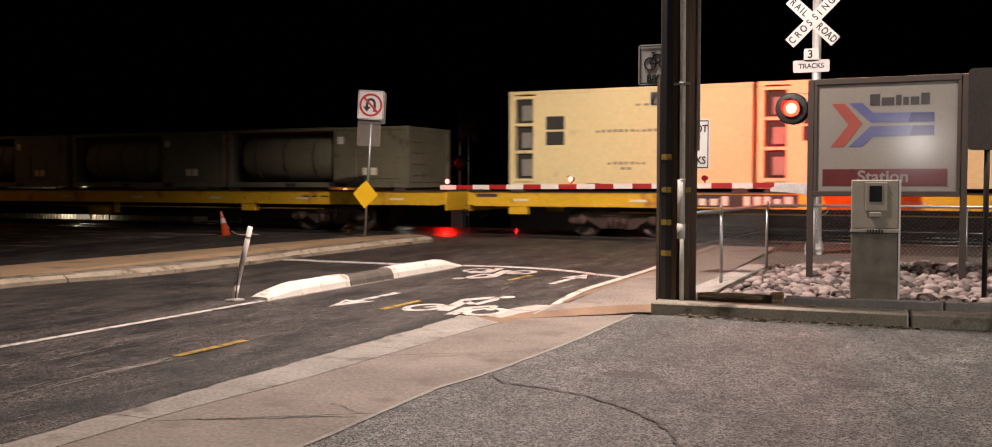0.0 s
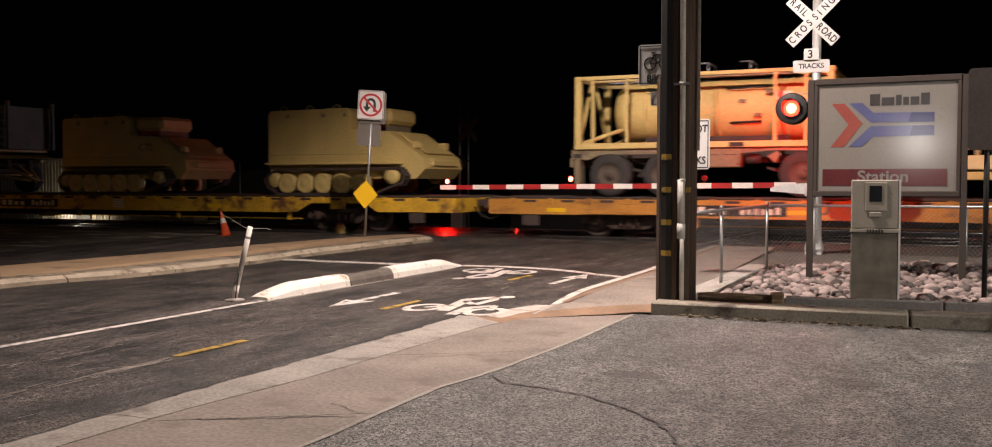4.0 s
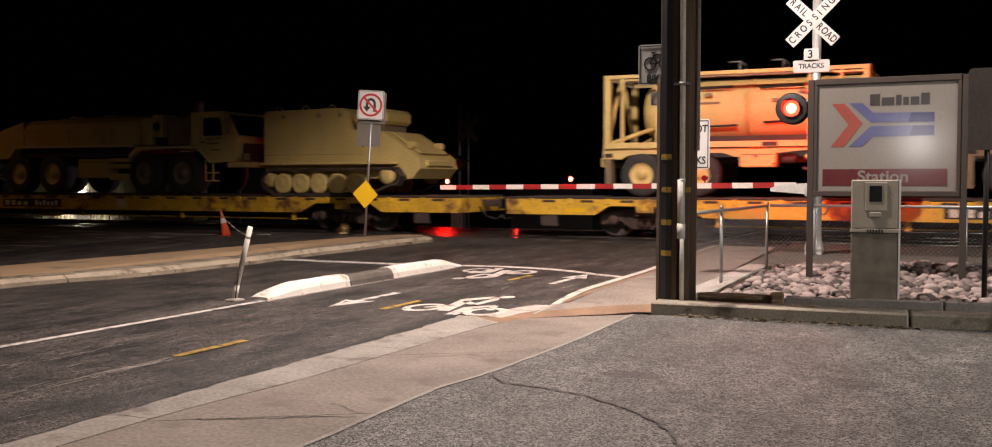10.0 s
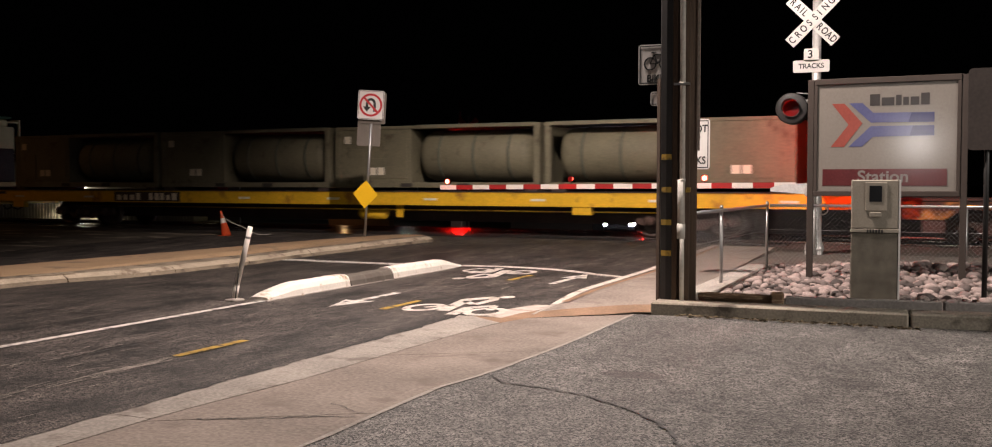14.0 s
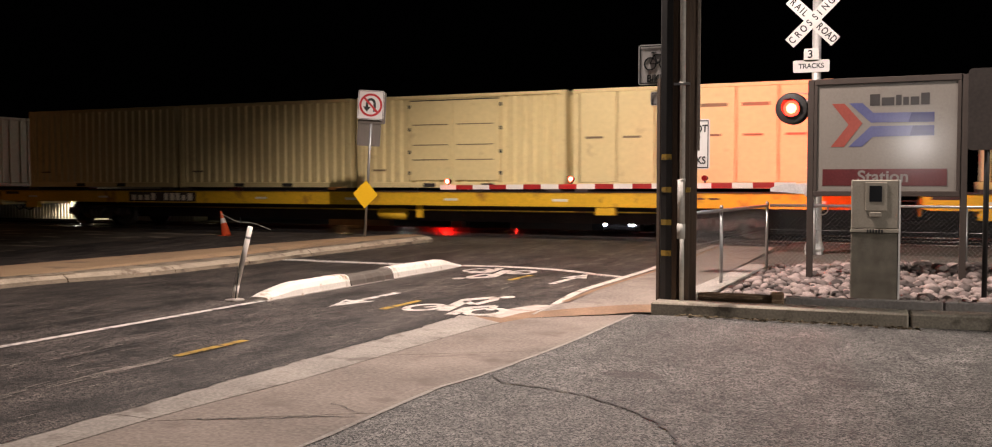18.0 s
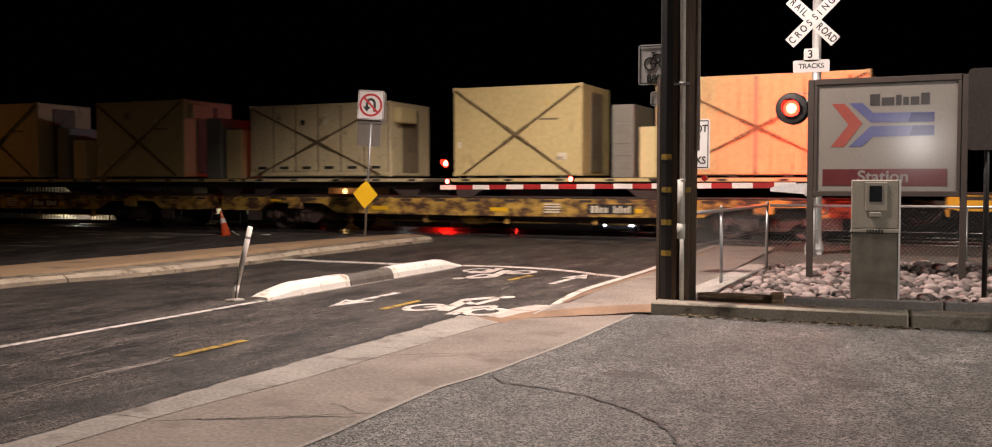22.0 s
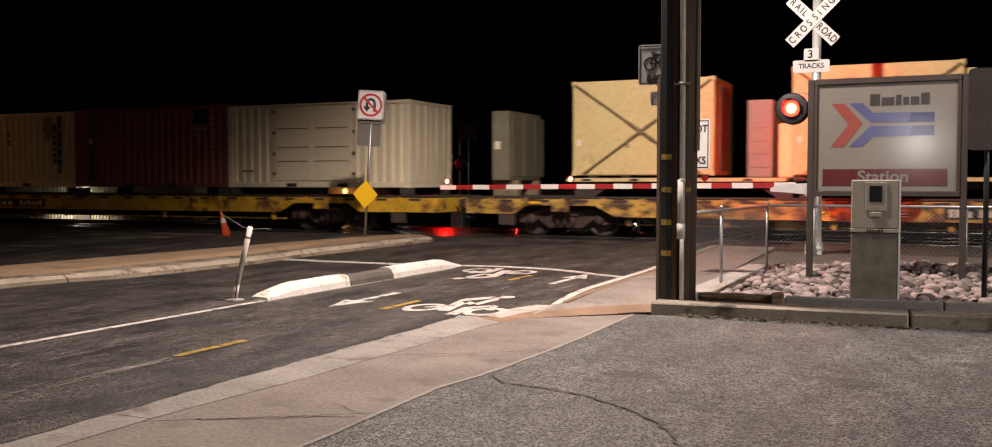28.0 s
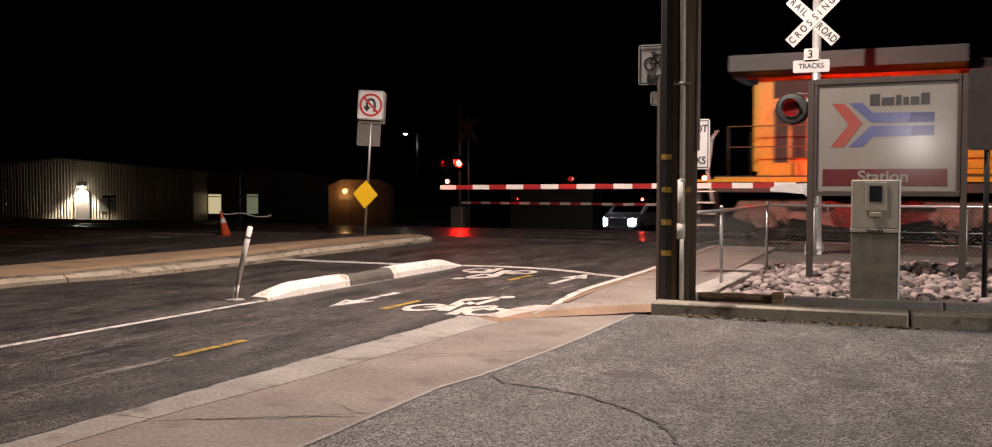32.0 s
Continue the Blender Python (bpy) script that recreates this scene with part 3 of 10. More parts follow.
def crack(path, w0, w1, z, material=BLACK_PAINT):
    bm = bmesh.new()
    pts = []
    for (x0, y0), (x1, y1) in zip(path, path[1:]):
        n = max(3, int(math.hypot(x1 - x0, y1 - y0) / 0.05))
        for k in range(n):
            f = k / n
            pts.append((x0 + (x1 - x0) * f + rnd.uniform(-0.018, 0.018), y0 + (y1 - y0) * f + rnd.uniform(-0.018, 0.018)))
    for (x0, y0), (x1, y1) in zip(pts, pts[1:]):
        d = Vector((y0 - y1, x1 - x0)).normalized() * rnd.uniform(w0, w1) / 2
        bm.faces.new([bm.verts.new((px, py, z)) for px, py in ((x0 + d.x, y0 + d.y), (x0 - d.x, y0 - d.y), (x1 - d.x, y1 - d.y), (x1 + d.x, y1 + d.y))])
    part("crack", bm, material, marks)


def scuffs(count, x, spread, y0, y1, long):
    """Short pale scrape marks along the way of travel."""
    bm = bmesh.new()
    for k in range(count):
        px, py = rnd.gauss(x, spread), rnd.uniform(y0, y1)
        ln, w, dx = rnd.uniform(0.3, 1.0) * long, rnd.uniform(0.004, 0.012), rnd.uniform(-0.04, 0.04)
        z = 0.0065 + k * 0.00002
        bm.faces.new([bm.verts.new(p) for p in ((px, py, z), (px + w, py, z), (px + w + dx, py + ln, z), (px + dx, py + ln, z))])
    part("scuff_marks", bm, SCUFF, marks)


scuffs(34, -6.14, 0.045, 3.6, 6.3, 0.55)
scuffs(14, -7.12, 0.07, 5.4, 7.0, 0.35)
scuffs(22, -6.3, 0.7, 3.0, 9.0, 0.25)
scuffs(26, -6.2, 0.6, 11.6, 13.6, 0.5)
crack(((-3.2, 7.0), (-3.02, 6.84), (-2.68, 6.79), (-2.28, 6.66), (-1.95, 6.42), (-1.68, 6.17), (-1.5, 5.94), (-1.37, 5.61), (-1.34, 5.0), (-1.5, 4.2)), 0.010, 0.034, 0.0085)
crack(((-3.2, 7.0), (-3.3, 7.25)), 0.006, 0.014, 0.0085)
crack(((-4.4, 4.94), (-4.05, 5.12), (-3.71, 5.33), (-3.42, 5.48)), 0.006, 0.022, 0.0085)
crack(((-3.84, 5.71), (-3.56, 5.55), (-3.42, 5.51)), 0.003, 0.009, 0.0085)
crack(((-5.95, 7.5), (-5.61, 7.44), (-5.3, 7.36), (-5.0, 7.3)), 0.005, 0.018, 0.0085)
crack(((-11.0, 8.2), (-10.0, 8.6), (-9.1, 8.5), (-8.1, 8.9)), 0.006, 0.015, 0.0085)
crack(((-7.7, 4.9), (-7.0, 6.1), (-6.9, 7.6)), 0.005, 0.014, 0.0085)
crack(((-7.6, 12.4), (-6.2, 12.75), (-4.95, 12.6)), 0.006, 0.02, 0.0085)
crack(((-11.9, 17.6), (-9.0, 17.9), (-6.2, 18.2), (-4.9, 18.0)), 0.015, 0.05, 0.10)
for x0, y0, y1, amp, material, nm in ((-5.06, -1.0, 10.0, 0.085, ROAD, "ragged_road_edge"), (-3.365, -1.0, 11.05, 0.02, CONC_GUT, "pale_lip")):
    bm = bmesh.new()
    n = int((y1 - y0) / 0.06)
    rows = []
    for k in range(n + 1):
        y = y0 + (y1 - y0) * k / n
        w = amp * (0.35 + 0.65 * abs(noise.noise(Vector((y * 1.3, x0, 0))) + 0.6 * noise.noise(Vector((y * 6.0, x0, 3)))) * 1.6)
        zt = 0.0095 if material is ROAD else 0.0055
        e = x0 if material is ROAD else along(WALK_OUT, y)
        rows.append((bm.verts.new((e - 0.03, y, zt)), bm.verts.new((e + w, y, zt))))
    for p, q in zip(rows, rows[1:]):
        bm.faces.new((p[0], p[1], q[1], q[0]))
    part(nm, bm, material, marks)
bm = bmesh.new()
bm.faces.new([bm.verts.new((-2.23 + math.cos(k * math.tau / 18) * 0.27 * (1 + 0.12 * math.sin(3 * k)), 7.57 + math.sin(k * math.tau / 18) * 0.15 * (1 + 0.2 * math.cos(2 * k)), 0.0015)) for k in range(18)])
part("oil_stain", bm, asphalt("oil_darkened_asphalt", (0.062, 0.054, 0.050), 1.0, 85, 0.0), marks)
bm = bmesh.new()
for k in range(420):
    x = -2.75 + 2.6 * rnd.random()
    y = 11.115 - abs(rnd.gauss(0, 0.03))
    a, r = rnd.uniform(0, 6.3), rnd.uniform(0.01, 0.035)
    c = Vector((x, y, rnd.uniform(0.006, 0.03)))
    bm.faces.new([bm.verts.new(c + Vector((math.cos(a + t) * r, math.sin(a + t) * r * 0.5, rnd.uniform(-0.006, 0.012)))) for t in (0, 1.6, 3.1, 4.7)])
solid("leaf_litter", bm, LEAF, "dry leaf litter along the kerb", kind="stuff")

# ---- tracks ----
bm = bmesh.new()
for y0 in (24.02, 28.6):
    prism(bm, [(y0 - 2.2, grade(y0) - 0.3), (y0 - 1.35, grade(y0) - 0.06), (y0 + 1.35, grade(y0) - 0.06), (y0 + 2.2, grade(y0) - 0.3)], "x", -300, -26.05)
    prism(bm, [(y0 - 2.2, grade(y0) - 0.3), (y0 - 1.35, grade(y0) - 0.06), (y0 + 1.35, grade(y0) - 0.06), (y0 + 2.2, grade(y0) - 0.3)], "x", -3.0, 200)
solid("ballast", bm, BALLAST, "grey crushed stone track bed", kind="structure")
bm = bmesh.new()
for a, b in ((22.0, 23.22), (23.40, 24.64), (24.82, 26.2)):
    for k in range(8):
        box(bm, -26.0 + k * 2.875, -26.0 + (k + 1) * 2.875 - 0.01, a, b, 0.0, 0.185, 0.008)
solid("crossing_panels", bm, RUBBER_PAD, "dark wet-looking panels between the rails", kind="structure")
for y0 in (24.02, 28.6):
    tr = thing("track", "steel rails on dark sleepers", "", kind="structure")
    z = grade(y0)
    for dy in (-0.755, 0.755):
        bm = bmesh.new()
        prism(bm, [(y0 + dy - 0.07, z - 0.15), (y0 + dy + 0.07, z - 0.15), (y0 + dy + 0.01, z - 0.12), (y0 + dy + 0.012, z - 0.02), (y0 + dy + 0.036, z - 0.01), (y0 + dy + 0.034, z + 0.018), (y0 + dy - 0.034, z + 0.018), (y0 + dy - 0.036, z - 0.01), (y0 + dy - 0.012, z - 0.02), (y0 + dy - 0.01, z - 0.12)], "x", -300, 200)
        part("rail", bm, RAIL, tr)
    bm = bmesh.new()
    for k in range(120):
        x = -95 + k * 0.6
        if not -26 < x < -3:
            box(bm, x - 0.11, x + 0.11, y0 - 1.3, y0 + 1.3, z - 0.26, z - 0.045)
    part("sleepers", bm, STOP_BARE, tr)
    tr.children[-1]["kind"] = "stuff"

# ---- street things ----


def sign_plate(w, h, t=0.006, r=0.03):
    """A plate with rounded corners in the x-z plane, centred, front at -t."""
    pts = []
    for cx, cz, a0 in ((w / 2 - r, h / 2 - r, 0), (-w / 2 + r, h / 2 - r, 90), (-w / 2 + r, -h / 2 + r, 180), (w / 2 - r, -h / 2 + r, 270)):
        for k in range(5):
            a = radians(a0 + k * 22.5)
            pts.append((cx + math.cos(a) * r, cz + math.sin(a) * r))
    return prism(bmesh.new(), pts, "y", -t / 2, t / 2)


def border(w, h, b, d=-0.0045):
    bm = bmesh.new()
    for x0, x1, z0, z1 in ((-w / 2, w / 2, h / 2 - b, h / 2), (-w / 2, w / 2, -h / 2, -h / 2 + b), (-w / 2, -w / 2 + b, -h / 2 + b, h / 2 - b), (w / 2 - b, w / 2, -h / 2 + b, h / 2 - b)):
        box(bm, x0, x1, d - 0.002, d, z0, z1)
    return bm


def hoop(bm, cx, cz, r, w, y0, y1, n=28):
    for k in range(n):
        a, b = k * math.tau / n, (k + 1) * math.tau / n
        q = [(r - w, a), (r, a), (r, b), (r - w, b)]
        prism(bm, [(cx + math.cos(t) * d, cz + math.sin(t) * d) for d, t in q], "y", y0, y1)


def stroke(bm, x0, z0, x1, z1, w, y0=-0.0065, y1=-0.0035):
    d = Vector((x1 - x0, z1 - z0)).normalized()
    n = Vector((-d.y, d.x)) * w / 2
    prism(bm, [(x0 + n.x, z0 + n.y), (x0 - n.x, z0 - n.y), (x1 - n.x, z1 - n.y), (x1 + n.x, z1 + n.y)], "y", y0, y1)


# utility pole with its conduit and the street lamp arm
po = thing("utility_pole", "dark weathered wooden utility pole with grey conduit", "utility pole", (-2.85, 11.75, 0.08))
part("shaft", rod(bmesh.new(), (-0.045, 0, 0), (0.06, 0, 10.2), 0.222, 24, 0.165), WOOD_POLE, po)
bm = bmesh.new()
prism(bm, [(-0.285, -0.02), (-0.275, -0.13), (-0.22, -0.19), (-0.18, -0.15), (-0.2, -0.02)], "z", 0.0, 2.72)
part("guard_board", bm, WOOD_POLE, po, "split brown guard board at the pole's foot")
bm = bmesh.new()
prism(bm, [(-0.232, -0.13), (-0.20, -0.22), (-0.125, -0.262), (-0.055, -0.265), (-0.055, -0.2), (-0.16, -0.12)], "z", 0.0, 7.4)
part("cable_guard", bm, BLACK_PAINT, po, "black cable guard board")
bm = bmesh.new()
prism(bm, [(-0.05, -0.215), (-0.05, -0.262), (0.01, -0.262), (0.01, -0.215)], "z", 0.0, 7.2)
prism(bm, [(0.10, -0.20), (0.10, -0.242), (0.145, -0.228), (0.145, -0.18)], "z", 0.0, 6.6)
part("batten", bm, WOOD_POLE, po, "weathered timber battens")
bm = bmesh.new()
rod(bm, (0.072, -0.262, 1.0), (0.058, -0.258, 7.5), 0.033, 12)
rod(bm, (0.073, -0.262, 0), (0.071, -0.262, 1.0), 0.028, 12)
for z in (1.48, 2.62, 4.2):
    rod(bm, (0.07, -0.262, z), (0.07, -0.262, z + 0.03), 0.042, 12)
part("conduit", bm, CONDUIT, po, "grey steel conduit up the pole")
bm = rod(bmesh.new(), (0.06, -0.258, 0.98), (0.058, -0.258, 1.5), 0.044, 14)
rod(bm, (0.06, -0.258, 0.80), (0.06, -0.258, 0.98), 0.05, 14)
part("conduit_sleeve", bm, CONDUIT, po, "dull grey conduit sleeve")
part("ground_moulding", box(bmesh.new(), 0.205, 0.232, -0.09, -0.06, 1.85, 7.0), CONC, po)
for z in (0.59, 0.96, 1.35, 1.74):
    part("reflective_band", prism(bmesh.new(), [(-0.19, -0.231), (-0.125, -0.268), (-0.055, -0.271), (-0.055, -0.267), (-0.124, -0.264), (-0.188, -0.227)], "z", z, z + 0.065), YELLOW_MARK, po)
part("reflective_band", box(bmesh.new(), 0.108, 0.16, -0.245, -0.2, 1.35, 1.41), YELLOW_MARK, po)
part("pipe_strap", box(bmesh.new(), -0.03, 0.15, -0.302, -0.23, 2.62, 2.645), GALV, po)
part("lamp_arm", rod(bmesh.new(), (0, 0, 8.8), (-2.1, -0.1, 9.1), 0.04), GALV, po)
part("lamp_head", box(bmesh.new(), -2.45, -1.85, -0.26, 0.10, 8.98, 9.12, 0.03), BEIGE_PAINT, po)

# cycle sign behind the pole
sg = thing("bike_sign", "white cycle sign with black border on a post", "traffic sign", (-3.22, 12.0, 0.13))
part("post", rod(bmesh.new(), (0.11, 0.035, 0), (0.11, 0.035, 3.18), 0.028), GALV, sg)
pl = part("plate", sign_plate(0.46, 0.50), SIGN_WHITE, sg, at=pose(-0.02, 0, 2.89))
part("border", border(0.43, 0.47, 0.013), SIGN_BLACK, pl)
bm = bmesh.new()
for cx in (-0.078, 0.115):
    hoop(bm, cx, 0.01, 0.083, 0.018, -0.0065, -0.0035, 20)
for a in ((-0.078, 0.01, -0.028, 0.12), (-0.028, 0.12, 0.083, 0.12), (0.083, 0.12, 0.115, 0.01), (0.018, 0.01, -0.028, 0.12), (0.018, 0.01, 0.083, 0.12), (-0.078, 0.01, 0.018, 0.01), (0.083, 0.12, 0.074, 0.175), (0.046, 0.175, 0.11, 0.175), (-0.064, 0.147, 0.0, 0.147)):
    stroke(bm, *a, 0.016)
part("cycle_symbol", bm, SIGN_BLACK, pl)
lettering("BIKE", 0.12, SIGN_BLACK, pl, pose(-0.01, -0.004, -0.175), wide=0.95)
pl = part("lower_plate", sign_plate(0.295, 0.175), SIGN_WHITE, sg, at=pose(0.055, 0, 2.465))
part("border", border(0.265, 0.147, 0.009), SIGN_BLACK, pl)

# track stop sign
sg = thing("do_not_stop_sign", "white rectangular rule sign with black letters", "traffic sign", (-3.48, 14.85, 0.13))
part("post", rod(bmesh.new(), (0, 0.03, 0), (0, 0.03, 2.4), 0.03), GALV, sg)
pl = part("plate", sign_plate(0.61, 0.76, r=0.04), SIGN_WHITE, sg, at=pose(0.0, 0, 2.0))
part("border", border(0.57, 0.72, 0.014), SIGN_BLACK, pl)
for words, z in (("DO NOT", 0.23), ("STOP", 0.075), ("ON", -0.08), ("TRACKS", -0.25)):
    lettering(words, 0.155, SIGN_BLACK, pl, pose(0.0, -0.004, z), wide=0.86)

# turning sign and marker on the island
sg = thing("no_u_turn_sign", "leaning post with a white no-turn sign and yellow marker", "traffic sign", (-12.30, 19.66, 0.29))
top = Vector((0.19, 0.09, 3.35))
part("post", rod(bmesh.new(), (0, 0, 0), top, 0.032), GALV, sg)
tilt = pose(0, 0, 0, 0, 3.4, 22)
pl = part("turn_plate", sign_plate(0.61, 0.68, r=0.04), SIGN_WHITE, sg, "white square plate with a barred arrow", at=Matrix.Translation((0.20, -0.02, 3.06)) @ tilt)
part("border", border(0.585, 0.65, 0.01), SIGN_BLACK, pl)
bm = bmesh.new()
hoop(bm, 0, 0.0, 0.27, 0.05, -0.0085, -0.0035, 32)
stroke(bm, -0.17, 0.17, 0.17, -0.17, 0.05, -0.0085, -0.0055)
part("ban_ring", bm, SIGN_RED, pl)
bm = bmesh.new()
for a in ((0.09, -0.15, 0.09, 0.06), (0.09, 0.06, 0.04, 0.13), (0.04, 0.13, -0.04, 0.13), (-0.04, 0.13, -0.09, 0.06), (-0.09, 0.06, -0.09, -0.06)):
    stroke(bm, *a, 0.06)
prism(bm, [(-0.18, -0.04), (0.0, -0.04), (-0.09, -0.16)], "y", -0.0065, -0.0035)
part("turn_arrow", bm, SIGN_BLACK, pl)
part("back_plate", sign_plate(0.55, 0.62, r=0.03), SIGN_BACK, sg, "bare aluminium sign back", at=Matrix.Translation((0.10, 0.05, 2.42)) @ tilt)
part("rear_turn_plate", sign_plate(0.60, 0.74, r=0.04), SIGN_BACK, sg, at=Matrix.Translation((0.215, 0.06, 3.0)) @ tilt)
part("diamond_marker", prism(bmesh.new(), [(0, 0.33), (-0.295, 0), (0, -0.33), (0.295, 0)], "y", -0.004, 0.004), SIGN_YELLOW, sg, "plain yellow diamond marker", at=Matrix.Translation((0.05, -0.045, 0.98)) @ tilt)

# crossing signal, near side
LAMP_BLINK = []


def signal_head(parent, x, y, z, way, on_phase, strength, name="signal_head"):
    """Round lamp with black backboard and visor; an added hinged cover inside stands in for switching off. way: -1
    shows to the camera's side.
    """
    hd = part(name, lathe(bmesh.new(), [(0.0, 0.02), (0.0, 0.30), (0.02 * way, 0.305), (0.03 * way, 0.28), (0.03 * way, 0.155)], "y", 28, (x, y, z), False), BLACK_PAINT, parent, "round black backboard with a hooded lamp")
    bm = lathe(bmesh.new(), [(-0.16 * way, 0.10), (-0.16 * way, 0.13), (0.0, 0.16), (0.03 * way, 0.155)], "y", 20, (x, y, z), False)
    part("housing", bm, BLACK_PAINT, hd)
    bm = lathe(bmesh.new(), [(0.0, 0.163), (0.10 * way, 0.166), (0.10 * way, 0.174), (0.0, 0.176)], "y", 26, (x, y, z), False)
    n = 22
    for k in range(n):
        # the hood is long above and open below
        a, b = radians(-25 + 230 * k / n), radians(-25 + 230 * (k + 1) / n)
        for r in (0.166, 0.174):
            q = [(t, d * way) for t, d in ((a, 0.09), (b, 0.09), (b, 0.10 + 0.22 * math.sin(math.pi * (k + 1) / n)), (a, 0.10 + 0.22 * math.sin(math.pi * k / n)))]
            bm.faces.new([bm.verts.new((x + math.cos(t) * r, y + d, z + math.sin(t) * r)) for t, d in q])
    part("visor", bm, VISOR, hd)
    glow = LENS_REAR if way > 0 else (LENS_FAR if strength > 2 else LENS_ON)
    bm = lathe(bmesh.new(), [(0.042 * way, 0.004), (0.040 * way, 0.06), (0.036 * way, 0.098)], "y", 22, (x, y, z), False)
    ln = part("lens", bm, glow, hd)
    bm = lathe(bmesh.new(), [(0.036 * way, 0.098), (0.030 * way, 0.125), (0.012 * way, 0.158)], "y", 22, (x, y, z), False)
    part("lens_rim", bm, LENS_RIM if way < 0 else glow, ln, "deep red rim of the lens")
    bm = lathe(bmesh.new(), [(0.0, 0.004), (0.002 * way, 0.15), (0.0, 0.158), (-0.004 * way, 0.158), (-0.004 * way, 0.004)], "y", 22, (0, 0, -0.158), False)
    lid = part("lens_lid", bm, LENS_OFF, hd, "dark red cover standing in for the unlit lens", at=pose(x, y + 0.052 * way, z + 0.158))
    LAMP_BLINK.append((lid, Vector((x, y + 0.052 * way, z + 0.158)), way, on_phase))
    return hd


sm = thing("crossing_signal", "silver crossing signal mast with crossbuck and red lamps", "crossing signal", (-2.22, 20.05, 0.135))
part("mast", rod(bmesh.new(), (0, 0, 0.35), (0, 0, 5.3), 0.085, 16), MAST, sm)
bm = bmesh.new()
box(bm, -0.16, 0.16, -0.16, 0.16, 0.0, 0.08, 0.01)
lathe(bm, [(0.08, 0.19), (0.12, 0.19), (0.28, 0.145), (0.40, 0.135), (1.16, 0.13), (1.24, 0.10)], "z", 16)
part("mast_base", bm, MAST, sm)
for bx, by in ((-0.12, -0.12), (0.12, -0.12), (-0.12, 0.12), (0.12, 0.12)):
    part("anchor_bolt", rod(bmesh.new(), (bx, by, 0.08), (bx, by, 0.16), 0.022, 8), MAST, sm)
bm, loop = bmesh.new(), [(0.08, -0.05, 0.95), (0.19, -0.06, 0.99), (0.25, -0.06, 0.93), (0.25, -0.06, 0.85), (0.19, -0.06, 0.79), (0.08, -0.06, 0.8)]
for p, q in zip(loop, loop[1:]):
    rod(bm, p, q, 0.016, 8)
part("base_cable", bm, GALV, sm, "looped grey cable")
LETTERS = [(c, x, 45) for c, x in zip("RAILROAD", (-0.52, -0.385, -0.285, -0.205, 0.185, 0.315, 0.43, 0.545))] + [(c, -0.525 + 0.15 * k - (0.035 if k > 4 else 0.0), -45) for k, c in enumerate("CROSSING")]
for roll, y in ((45, -0.085), (-45, -0.1)):
    bl = part("crossbuck_blade", box(bmesh.new(), -0.61, 0.61, -0.004, 0.004, -0.115, 0.115), SIGN_WHITE, sm, "white crossbuck blade with black letters", at=pose(-0.075, y, 4.56, 0, roll, 0))
    for words, dx, r in LETTERS:
        if r == roll:
            lettering(words, 0.19, SIGN_BLACK, bl, pose(dx, -0.004, 0.0), wide=0.78)
pl = part("count_plate", sign_plate(0.28, 0.25), SIGN_WHITE, sm, at=pose(-0.09, -0.09, 3.89))
lettering("3", 0.22, SIGN_BLACK, pl, pose(-0.02, -0.004, 0.01))
pl = part("tracks_plate", sign_plate(0.68, 0.24), SIGN_WHITE, sm, at=pose(-0.09, -0.09, 3.675))
lettering("TRACKS", 0.135, SIGN_BLACK, pl, pose(0.0, -0.004, 0.0), wide=0.95)
part("cross_tube", rod(bmesh.new(), (-0.55, 0, 3.0), (0.55, 0, 3.0), 0.04), GALV, sm)
signal_head(sm, -0.44, -0.16, 2.86, -1, 0, 2)
signal_head(sm, 0.44, -0.16, 2.86, -1, 1, 2)
signal_head(sm, -0.44, 0.16, 2.86, 1, 0, 2, "rear_signal_head")
signal_head(sm, 0.44, 0.16, 2.86, 1, 1, 2, "rear_signal_head")
bm = bmesh.new()
rod(bm, (-0.35, -0.16, 3.16), (-0.05, -0.1, 3.13), 0.012, 6)
part("cable", bm, GALV, sm)

# near gate, lowered
ga = thing("crossing_gate", "lowered red and white striped crossing gate arm", "crossing gate", (-2.4, 19.72, 0.135))
part("stand", rod(bmesh.new(), (0.18, 0.1, 0.0), (0.18, 0.1, 1.2), 0.05), MAST, ga)
bm = bmesh.new()
prism(bm, [(0.1, 1.40), (-0.35, 1.38), (-0.6, 1.31), (-0.6, 1.24), (-0.3, 1.22), (0.1, 1.18)], "y", -0.14, -0.09)
box(bm, 0.05, 0.26, -0.2, 0.16, 1.14, 1.36, 0.02)
part("arm_bracket", bm, MAST, ga)
N, L0, L1 = 19, -0.12, -7.86
for k in range(N):
    a, b = L0 + (L1 - L0) * k / N, L0 + (L1 - L0) * (k + 1) / N
    h = 0.055 - 0.006 * k / N
    zz = 1.36 - 0.06 * k / N
    part("arm_stripe", box(bmesh.new(), b, a, -0.135, -0.11, zz - h, zz + h), ARM_RED if k % 2 == 1 else ARM_WHITE, ga)


